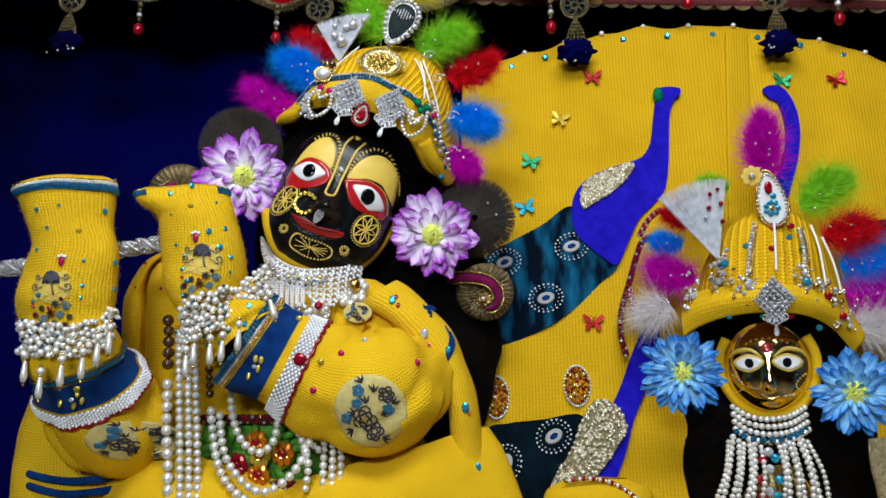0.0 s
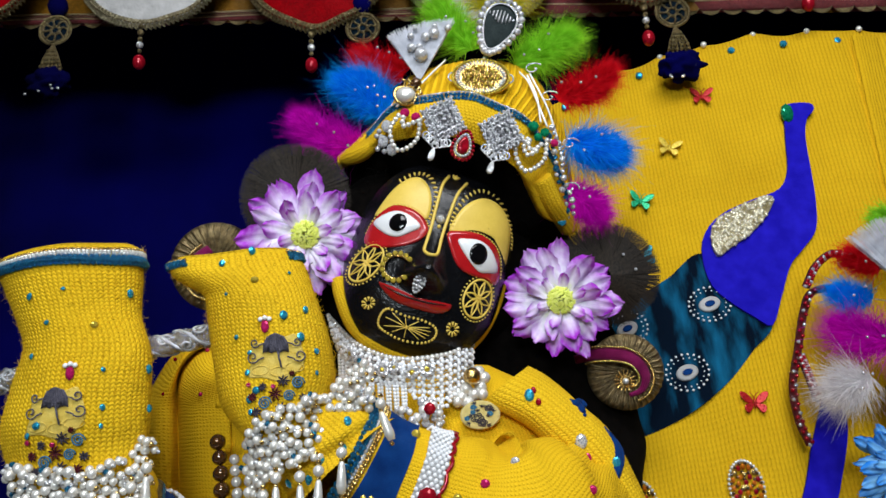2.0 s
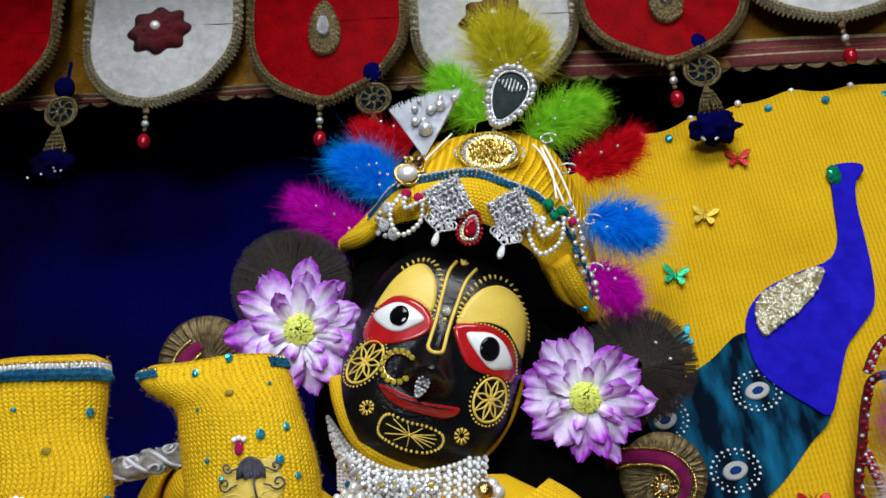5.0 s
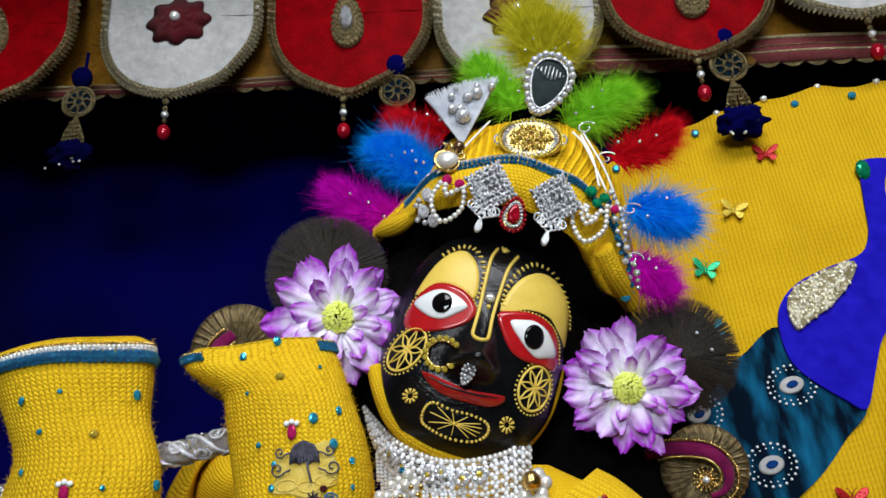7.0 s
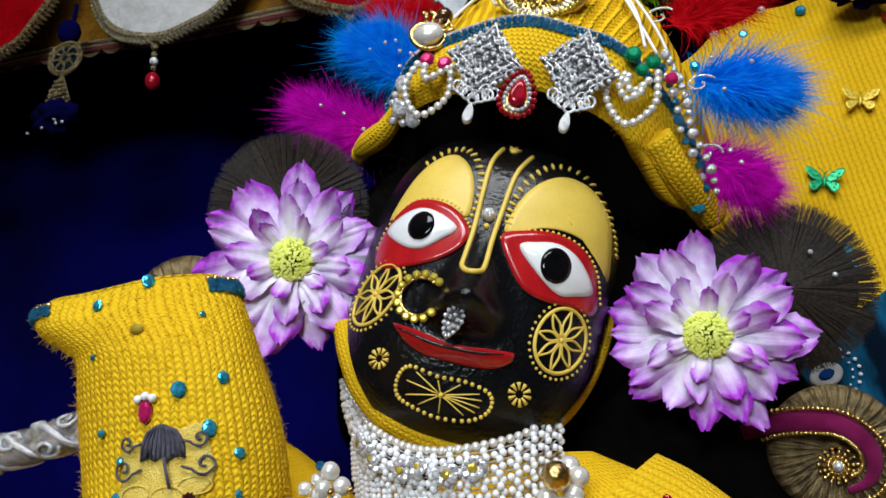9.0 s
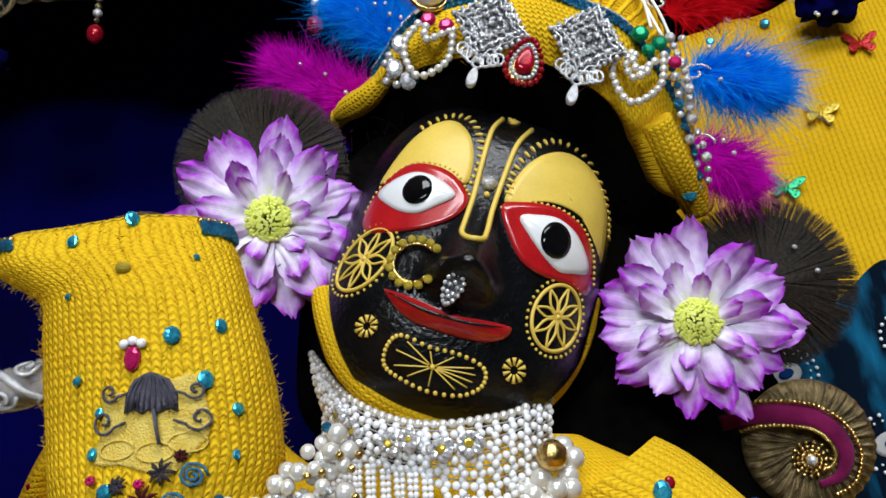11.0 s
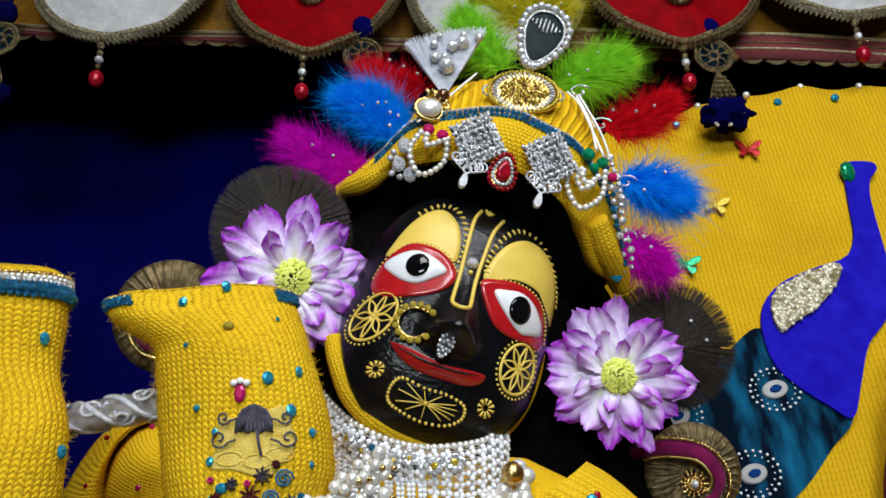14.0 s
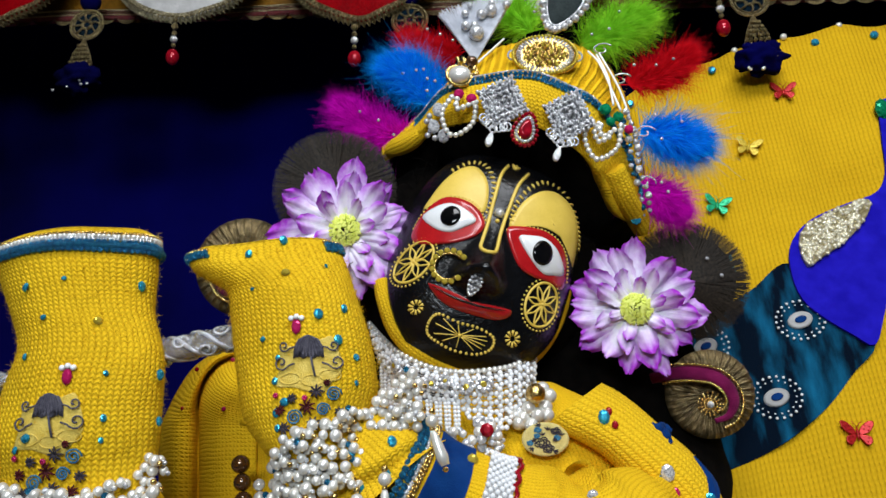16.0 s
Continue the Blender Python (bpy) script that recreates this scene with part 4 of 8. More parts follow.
def loft_lr(bm, rows, deep, n=40, fine=4, slot=0, rough=0.0):
    """rows: (left, right) or (left, right, depth)."""
    ls = spline([r[0] for r in rows], (len(rows) - 1) * fine + 1)
    rs = spline([r[1] for r in rows], (len(rows) - 1) * fine + 1)
    ds = spline([(r[2] if len(r) > 2 else deep, 0, 0) for r in rows], (len(rows) - 1) * fine + 1)
    out = []
    for a, b, d in zip(ls, rs, ds):
        ring = ring_lr(a, b, d.x, n)
        if rough:
            ring = [p + Vector((noise.noise(p * 22), noise.noise(p * 22 + Vector((5, 0, 0))), noise.noise(p * 22 + Vector((0, 5, 0))))) * rough for p in ring]
        out.append(ring)
    grid_mesh(bm, out, True, slot)
    return out


# wig
wig = thing("wig", HEAD @ Vector((0.006, 0.112, 0.030)), "black hair piece round the head of the dark figure", "wig")
bm = bmesh.new()
ball(bm, HEAD @ Vector((0.006, 0.112, 0.030)), (0.112, 0.080, 0.118), 0, 40, 28, HEAD.to_3x3())
part("crown_hair", bm, HAIR, wig)
bm = bmesh.new()
loft_lr(bm, [((-0.2993, 1.03, 1.879), (-0.083, 1.03, 1.849), .05), ((-0.3222, 1.03, 1.813), (-0.0517, 1.06, 1.816), .05), ((-0.3294, 1.03, 1.748), (-0.0283, 1.06, 1.758), .05), ((-0.3179, 1.02, 1.69), (-0.0071, 1.06, 1.694), .045), ((-0.238, 1.01, 1.639), (0.0013, 1.06, 1.631), .04), ((-0.1164, 1, 1.589), (0.0052, 1.06, 1.585), .03), ((-0.0656, 1, 1.531), (-0.0076, 1.05, 1.533), .02), ((-0.0586, 1, 1.483), (-0.0156, 1.05, 1.482), .02)], 0.05, 48, 6, 0, 0.006)
part("long_hair", bm, HAIR, wig)
bm = bmesh.new()
rnd = random.Random(3)
for k in range(500):
    a = rnd.uniform(-0.3, math.pi + 0.3)
    p = HEAD @ Vector((0.004 + 0.100 * math.cos(a), 0.085 + rnd.uniform(-0.05, 0.05), 0.012 + 0.108 * math.sin(a)))
    d = Vector((rnd.uniform(-1, 1), rnd.uniform(-0.4, 0.1), rnd.uniform(-1, 0.5))) * 0.012
    tube(bm, [p, p + d * 0.5, p + d + Vector((0, 0, -0.003))], [0.0004, 0.0004, 0.0002], 3, 0, False)
part("stray_hair", bm, HAIR, wig)

# knitted lining under the chin
bm = bmesh.new()
chin_line = [HEAD @ Vector(p) for p in [(-0.0716, 0.045, -0.0324), (-0.0625, 0.04, -0.0468), (-0.0468, 0.035, -0.0654), (-0.0282, 0.03, -0.0763), (-0.0093, 0.03, -0.0806), (0.0159, 0.03, -0.0807), (0.0432, 0.032, -0.067), (0.0592, 0.036, -0.0497), (0.0694, 0.042, -0.0283), (0.0755, 0.05, -0.005), (0.0778, 0.058, 0.0186)]]
tube(bm, spline(chin_line, 60), [0.005 + 0.006 * math.sin(math.pi * min(1, 0.12 + k / 75)) for k in range(60)], 16)
whole("knit_hood", bm, YELLOW, "yellow knitted hood edge showing under the chin", "hood")


# ---- sleeves and mittens ----
class Sleeve:
    """A soft tube along an axis; at(t, a, lift): a = 90 degrees faces the hall."""

    def __init__(self, centres, radii, flat=0.8, puff=0.0):
        self.c, self.r, self.flat, self.puff = [Vector(p) for p in centres], radii, flat, puff
        self.line, self.rad = spline(self.c, 200), spline([(r, 0, 0) for r in radii], 200)

    def at(self, t, a, lift=0.0):
        i = max(0, min(199, t * 199))
        k = min(int(i), 198)
        f = i - k
        p = self.line[k].lerp(self.line[k + 1], f)
        r = self.rad[k].x * (1 - f) + self.rad[k + 1].x * f
        d = (self.line[min(k + 2, 199)] - self.line[max(k - 1, 0)]).normalized()
        front = Vector((0, -1, 0))
        front = (front - d * front.dot(d)).normalized()
        side = d.cross(front)
        a = math.radians(a)
        if self.puff:
            r += self.puff * noise.noise(Vector((math.cos(a) * 2, math.sin(a) * 2, t * 6)))
            fade = max(0.0, min(1.0, (t - 0.42) * 6))
            r -= 0.014 * fade * max(0.0, 0.30 - abs(noise.noise(Vector((math.cos(a) * 0.9 + t * 3.2, math.sin(a) * 1.1, t * 2.2 + 3))))) ** 1.5 * 4
        return p + side * ((r + lift) * math.cos(a)) + front * ((r + lift) * self.flat * math.sin(a))

    def skin(self, bm, t0=0.0, t1=1.0, lift=0.0, n=72, m=64, a0=0, a1=360, slot=0):
        full = a1 - a0 >= 360
        rows = [[self.at(t0 + (t1 - t0) * j / m, a0 + (a1 - a0) * i / (n if full else n - 1), lift) for i in range(n)] for j in range(m + 1)]
        return grid_mesh(bm, rows, full, slot)


def fuzz(bm, pts, size, count, seed):
    """Fine stray wool fibres standing off a surface."""
    r = random.Random(seed)
    for k in range(count):
        p = Vector(r.choice(pts))
        d = Vector((r.uniform(-1, 1), r.uniform(-0.6, 0.3), r.uniform(-0.7, 1))).normalized() * size * r.uniform(0.4, 1.2)
        q = p + d + Vector((r.uniform(-1, 1), 0, r.uniform(-1, 1))) * size * 0.4
        tube(bm, [p, p + d * 0.5, q], [0.00011, 0.0001, 0.00006], 3, 0, False)


def mitten(name_label, rows, deep, trim_rows, seed):
    ob = thing("knit_mitten", rows[-1][0], name_label, "mitten", "mittens")
    bm = bmesh.new()
    rings = loft_lr(bm, rows, deep, 48, 7, 0, 0.003)
    # folded in at the open top
    grid_mesh(bm, [rings[0], [p + (sum(rings[0], Vector()) / 48 - p) * 0.12 + Vector((0, 0, 0.004)) for p in rings[0]], [p + (sum(rings[0], Vector()) / 48 - p) * 0.3 - Vector((0, 0, 0.01)) for p in rings[0]], [p + (sum(rings[0], Vector()) / 48 - p) * 0.9 - Vector((0, 0, 0.02)) for p in rings[0]]], True)
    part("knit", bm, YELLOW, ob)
    bm = bmesh.new()
    fuzz(bm, [p for ring in rings for p in ring], 0.0032, 6000, seed)
    part("wool_fibre", bm, YELLOW_FINE, ob)
    # sequin trim below the top edge
    if trim_rows is False:
        return ob, rings
    for f0, kind, r in ((0.6, "gold_bead", 0.0013), (1.1, "pearl", 0.0015), (1.6, "silver_bead", 0.0013), (2.2, "blue_bead", 0.0019), (3.5, "blue_bead", 0.0019), (2.85, "silver_bead", 0.0016)):
        line = [rings[0][k].lerp(rings[6][k], f0 / 4) for k in range(48)]
        c = sum(line, Vector()) / 48
        string(ob, kind, [p + (p - c).normalized() * 0.0016 for p in line[:26]], r, 0.95)
    for f0, f1, mt in ((2.65, 3.05, BLUE_SEQUIN),):
        bm = bmesh.new()
        line = [rings[0][k].lerp(rings[6][k], (f0 + f1) / 2 / 4) for k in range(48)]
        c = sum(line, Vector()) / 48
        line = [p + (p - c).normalized() * 0.0025 for p in line]
        tube(bm, line + [line[0]], 0.0052 * (f1 - f0), 8, 0, False)
        part("sequin_trim", bm, mt, ob, "blue sequin trim" if mt is BLUE_SEQUIN else "silver bead trim")
    return ob, rings


L_ROWS = [((-0.5172, 0.7788, 1.7372), (-0.4076, 0.7788, 1.7453)), ((-0.5108, 0.7788, 1.7260), (-0.4067, 0.7788, 1.7270)), ((-0.4975, 0.7788, 1.6975), (-0.4053, 0.7788, 1.6975)), ((-0.4884, 0.7788, 1.6731), (-0.3988, 0.7788, 1.6731)), ((-0.4956, 0.7788, 1.6486), (-0.3971, 0.7788, 1.6486)), ((-0.4995, 0.7788, 1.6191), (-0.3970, 0.7788, 1.6211)), ((-0.4975, 0.7839, 1.5957), (-0.4012, 0.7839, 1.5977)), ((-0.4874, 0.7839, 1.5723), (-0.4026, 0.7839, 1.5743))]
R_ROWS = [((-0.399, 0.812, 1.741), (-0.297, 0.814, 1.744), 0.02), ((-0.395, 0.812, 1.731), (-0.291, 0.814, 1.73), 0.026), ((-0.379, 0.812, 1.721), (-0.287, 0.814, 1.718), 0.031), ((-0.368, 0.812, 1.713), (-0.283, 0.814, 1.706), 0.034), ((-0.365, 0.812, 1.698), (-0.278, 0.814, 1.691), 0.035), ((-0.363, 0.812, 1.679), (-0.274, 0.814, 1.675), 0.035), ((-0.361, 0.812, 1.657), (-0.271, 0.814, 1.66), 0.034), ((-0.359, 0.812, 1.639), (-0.27, 0.814, 1.646), 0.034), ((-0.354, 0.812, 1.624), (-0.275, 0.814, 1.63), 0.034), ((-0.344, 0.812, 1.61), (-0.281, 0.814, 1.616), 0.034), ((-0.333, 0.815, 1.597), (-0.272, 0.818, 1.604), 0.033)]
mitten_l, rings_l = mitten("yellow knitted mitten with an embroidered umbrella holding the flute", L_ROWS, 0.030, None, 5)
mitten_r, rings_r = mitten("yellow knitted mitten with an embroidered umbrella beside the face", R_ROWS, 0.032, False, 6)

# sequin trim at both ends of the slanting opening
for ks in (range(-9, 8), range(19, 28)):
    for ring, kind, r in ((0, "gold_bead", 0.0016), (1, "blue_bead", 0.0022), (2, "blue_bead", 0.0022), (3, "blue_bead", 0.0017)):
        c = sum(rings_r[ring], Vector()) / 48
        string(mitten_r, kind, [rings_r[ring][k % 48] + (rings_r[ring][k % 48] - c).normalized() * 0.0014 for k in ks], r, 0.95)

# flute
bm = bmesh.new()
fa, fb = Vector((-0.5585, 0.775, 1.644)), Vector((-0.3392, 0.815, 1.689))
line = [fa.lerp(fb, k / 60) for k in range(61)]
tube(bm, line, [0.0078 + 0.0006 * (k % 2) for k in range(61)], 16)
flute = thing("flute", fa, "chased silver flute held between the two mittens", "flute")
part("pipe", bm, FLUTE_METAL, flute)
bm = bmesh.new()
for s in (0.0, 2.1, 4.2):
    tube(bm, [line[k].lerp(line[k], 0) + Vector((0, -0.0078 * math.sin(k * 0.45 + s), 0.0078 * math.cos(k * 0.45 + s))) for k in range(61)], 0.0016, 6)
part("spiral_relief", bm, SILVER, flute)
axis = (fb - fa).normalized()
side_a = axis.cross(Vector((0, 1, 0))).normalized()
side_b = axis.cross(side_a)
for k in range(44):
    mid, ang, way = fa.lerp(fb, (k + 0.5) / 44), 2.4 * k, 1 if k % 2 else -1
    pts = []
    for q in range(15):
        rad = 0.0058 * (1 - q / 18)
        t = ang + way * rad * math.sin(q * 0.55) / 0.0086
        pts.append(mid + axis * rad * math.cos(q * 0.55) + (side_a * math.cos(t) + side_b * math.sin(t)) * 0.0086)
    bm = bmesh.new()
    tube(bm, pts, 0.0009, 5)
    part("scroll_relief", bm, SILVER, flute)

# right sleeve
arm_r = Sleeve([(-0.2738, 0.83, 1.583), (-0.2473, 0.84, 1.566), (-0.2105, 0.85, 1.548), (-0.1736, 0.855, 1.533), (-0.1338, 0.86, 1.528), (-0.1034, 0.88, 1.541), (-0.0794, 0.91, 1.56)], [.053, .051, .056, .064, .072, .063, .040], 0.82, 0.006)
jacket = thing("knit_jacket", (-0.2, 0.95, 0.951), "yellow knitted jacket and skirt with blue bands and lace cuffs", "jacket")
bm = bmesh.new()
arm_r.skin(bm)
sleeve_r = part("sleeve", bm, YELLOW_FINE, jacket)
bm = bmesh.new()
arm_r.skin(bm, 0.075, 0.215, 0.0012, 48, 10)
part("blue_band", bm, BLUE_BAND, sleeve_r, "blue satin band")


def lace(sl, t0, t1, parent):
    bm = bmesh.new()
    sl.skin(bm, t0, t1, 0.002, 64, 8)
    part("lace_band", bm, WHITE_CLOTH, parent, "white beaded lace band")
    bm = bmesh.new()
    for j in range(8):
        for k in range(56):
            ball(bm, sl.at(t0 + (t1 - t0) * (j + 0.5) / 8, 360 * (k + 0.5 * (j % 2)) / 56, 0.003), 0.0019, 0, 6, 3)
    tagged(part("lace_bead", bm, WHITE_BEAD, parent), kind="stuff")
    bm = bmesh.new()
    pts = [sl.at(t1 + 0.012 * abs(math.sin(k * math.pi / 8)), 360 * k / 192, 0.003) for k in range(193)]
    tube(bm, pts, 0.0016, 6, 0, False)
    part("scalloped_beading", bm, RED_GEM, parent, "red bead scallops")


lace(arm_r, 0.255, 0.335, sleeve_r)
for t, kind, r in ((0.004, "blue_bead", 0.0024), (0.022, "blue_bead", 0.0024), (0.036, "silver_bead", 0.0016), (0.048, "gold_bead", 0.0015), (0.058, "gold_bead", 0.0015)):
    string(sleeve_r, kind, [arm_r.at(t, 6 * k - 40, 0.0012) for k in range(45)], r, 0.95)
gem(sleeve_r, "red", arm_r.at(0.30, 100, 0.005), 0.007)
# loose cuff between the pearls and the blue band
bm = bmesh.new()
cuff = Sleeve([(-0.302, 0.828, 1.624), (-0.286, 0.828, 1.606), (-0.2655, 0.828, 1.582)], [0.026, 0.041, 0.0500], 0.85, 0.003)
cuff.skin(bm, 0, 1, 0, 64, 24)
part("cuff", bm, YELLOW, sleeve_r, "yellow knitted cuff sewn with blue stones")
for t, a, r in ((0.55, 30, 0.0030), (0.75, 38, 0.0030), (0.90, 58, 0.0034), (0.62, 60, 0.0026), (0.82, 80, 0.0032), (0.55, 92, 0.0028), (0.9, 104, 0.0030), (0.72, 122, 0.0030)):
    gem(sleeve_r, "blue", cuff.at(t, a, 0.0008), r, cuff.at(t, a, 0.01) - cuff.at(t, a, 0), 1.3)


# left sleeve
arm_l = Sleeve([(-0.4484, 0.7859, 1.5842), (-0.4447, 0.796, 1.5659), (-0.4397, 0.8112, 1.5436), (-0.4356, 0.8366, 1.5203), (-0.4314, 0.8619, 1.4939), (-0.4306, 0.8923, 1.4655), (-0.4339, 0.9329, 1.4341)], [.044, .048, .050, .060, .066, .056, .03], 0.85, 0.005)
bm = bmesh.new()
arm_l.skin(bm)
sleeve_l = part("sleeve", bm, YELLOW_FINE, jacket)
bm = bmesh.new()
arm_l.skin(bm, 0.28, 0.39, 0.0012, 48, 8)
part("blue_band", bm, BLUE_BAND, sleeve_l, "blue satin band")
lace(arm_l, 0.40, 0.46, sleeve_l)
for t, mt, r in ((0.26, BLUE_SEQUIN, 0.0028), (0.24, DULL_GOLD, 0.002)):
    bm = bmesh.new()
    tube(bm, [arm_l.at(t, 360 * k / 64, 0.001) for k in range(65)], r, 6, 0, False)
    part("sequin_trim", bm, mt, sleeve_l)

# upper left arm, torso, shoulder cape and skirt
bm = bmesh.new()
loft_lr(bm, [((-0.275, 0.955, 1.668), (-0.150, 0.955, 1.664), 0.022), ((-0.280, 0.945, 1.64), (-0.112, 0.945, 1.64), 0.026), ((-0.285, 0.94, 1.60), (-0.085, 0.94, 1.60), 0.034), ((-0.285, 0.94, 1.55), (-0.075, 0.94, 1.55), 0.034)], 0.03, 40, 5, 0, 0.002)
part("chest", bm, YELLOW_FINE, jacket)
bm = bmesh.new()
loft_lr(bm, [((-0.3946, 0.95, 1.708), (-0.3615, 0.95, 1.71), .02), ((-0.3957, 0.95, 1.671), (-0.3267, 0.95, 1.678), .04), ((-0.3963, 0.95, 1.628), (-0.2889, 0.95, 1.649), .045), ((-0.4082, 0.95, 1.593), (-0.2251, 0.96, 1.6)), ((-0.4353, 0.94, 1.537), (-0.1949, 0.96, 1.537)), ((-0.4308, 0.94, 1.483), (-0.0981, 0.97, 1.483)), ((-0.437, 0.94, 1.392), (-0.0705, 0.97, 1.392))], 0.055, 56, 6, 0, 0.006)
torso = part("torso", bm, YELLOW_FINE, jacket)
FOLD = [
    [(-0.4821, 0.97, 1.635), (-0.4742, 0.965, 1.661), (-0.4569, 0.96, 1.688), (-0.4416, 0.958, 1.7), (-0.4263, 0.956, 1.705), (-0.3971, 0.955, 1.709)],
    [(-0.4546, 0.93, 1.633), (-0.449, 0.928, 1.653), (-0.438, 0.925, 1.673), (-0.427, 0.925, 1.687), (-0.4159, 0.928, 1.696), (-0.391, 0.932, 1.702)],
    [(-0.4394, 0.928, 1.632), (-0.4389, 0.926, 1.652), (-0.4327, 0.924, 1.671), (-0.425, 0.926, 1.686), (-0.4141, 0.93, 1.694), (-0.3916, 0.935, 1.7)],
    [(-0.4399, 0.948, 1.633), (-0.4418, 0.948, 1.657), (-0.4375, 0.946, 1.677), (-0.4286, 0.946, 1.69), (-0.4159, 0.945, 1.696), (-0.3942, 0.946, 1.701)],
    [(-0.4297, 0.928, 1.632), (-0.4307, 0.928, 1.654), (-0.4278, 0.928, 1.67), (-0.4194, 0.928, 1.683), (-0.4093, 0.93, 1.69), (-0.3903, 0.932, 1.694)],
    [(-0.4093, 0.912, 1.631), (-0.4105, 0.912, 1.645), (-0.4101, 0.912, 1.658), (-0.406, 0.912, 1.669), (-0.3998, 0.915, 1.678), (-0.385, 0.92, 1.683)],
    [(-0.3799, 0.908, 1.63), (-0.3808, 0.908, 1.639), (-0.3821, 0.91, 1.648), (-0.383, 0.912, 1.658), (-0.3837, 0.915, 1.666), (-0.3813, 0.92, 1.672)],
]
lines = [spline([(a[0][0] + 0.01, a[0][1], a[0][2] - 0.16), (a[0][0] + 0.005, a[0][1], a[0][2] - 0.08)] + list(a), 52) for a in [[Vector(p) for p in b] for b in FOLD]]
bm = bmesh.new()
grid_mesh(bm, [list(c) for c in zip(*[spline([l[i] for l in lines], 36) for i in range(52)])])
fold = part("collar_fold", bm, YELLOW_FINE, jacket, "rolled shoulder edge of ribbed knit")
fold.modifiers.new("thick", "SOLIDIFY").thickness = 0.003
bm = bmesh.new()
cape_rings = loft_lr(bm, [((-0.159, 0.905, 1.627), (-0.12, 0.912, 1.657), 0.012), ((-0.125, 0.905, 1.605), (-0.088, 0.912, 1.634), 0.022), ((-0.104, 0.905, 1.58), (-0.058, 0.912, 1.602), 0.026), ((-0.082, 0.905, 1.554), (-0.042, 0.912, 1.574), 0.026), ((-0.063, 0.905, 1.528), (-0.032, 0.912, 1.545), 0.025), ((-0.056, 0.905, 1.497), (-0.022, 0.912, 1.503), 0.024), ((-0.05, 0.905, 1.46), (-0.014, 0.912, 1.459), 0.023), ((-0.044, 0.905, 1.414), (-0.006, 0.912, 1.412), 0.022), ((-0.039999999999999994, 0.905, 1.33), (0.0, 0.912, 1.33), 0.022)], 0.05, 48, 6, 0, 0.004)
cape = part("shoulder_panel", bm, YELLOW, jacket)
bm = bmesh.new()
loft_lr(bm, [((-0.5537, 0.92, 1.523), (-0.4654, 0.92, 1.51)), ((-0.564, 0.92, 1.484), (-0.4348, 0.92, 1.477)), ((-0.5692, 0.92, 1.438), (-0.4179, 0.92, 1.439)), ((-0.5685, 0.92, 1.374), (-0.406, 0.92, 1.376))], 0.05, 40, 6, 0, 0.003)
side = part("side_panel", bm, YELLOW, jacket)
bm = bmesh.new()
rows = []
for j in range(26):
    s = j / 25
    z = 1.452 - 0.50 * s
    hw, dp = 0.215 + 0.145 * s ** 0.7, 0.070 + 0.115 * s ** 0.5
    rows.append([(-0.23 + hw * math.cos(a) * (1 + 0.02 * math.sin(9 * a)), 0.93 - dp * math.sin(a) * (1 + 0.08 * math.sin(11 * a + 3 * s) + 0.26 * noise.noise((3.2 * math.cos(a) + 2 * s, 3.2 * math.sin(a), 5 * s)) + 0.02 * math.sin(27 * a + 9 * s)), z + (0.060 * abs(math.cos(a)) - 0.024) * (1 - s)) for a in (2 * math.pi * i / 120 for i in range(120))])
grid_mesh(bm, rows, True)
part("skirt", bm, YELLOW_FINE, jacket)



# ---- surfaces to sew on ----
def front_of(rings, p, lift=0.0):
    """The point on the hall side of a loft, at the x and z of p."""
    best = sorted(((q.x - p[0]) ** 2 + (q.z - p[2]) ** 2, q.y) for ring in rings for q in ring[1:len(ring) // 2])[:4]
    w = [1 / (d + 1e-7) for d, y in best]
    return Vector((p[0], sum(a * y for a, (d, y) in zip(w, best)) / sum(w) - lift, p[2]))


def front_of_sleeve(sl, p, lift=0.0):
    best = sorted((((q := sl.at(t / 60, a, 0)).x - p[0]) ** 2 + (q.z - p[2]) ** 2, q.y) for t in range(61) for a in range(5, 180, 5))[:4]
    w = [1 / (d + 1e-7) for d, y in best]
    return Vector((p[0], sum(a * y for a, (d, y) in zip(w, best)) / sum(w) - lift, p[2]))


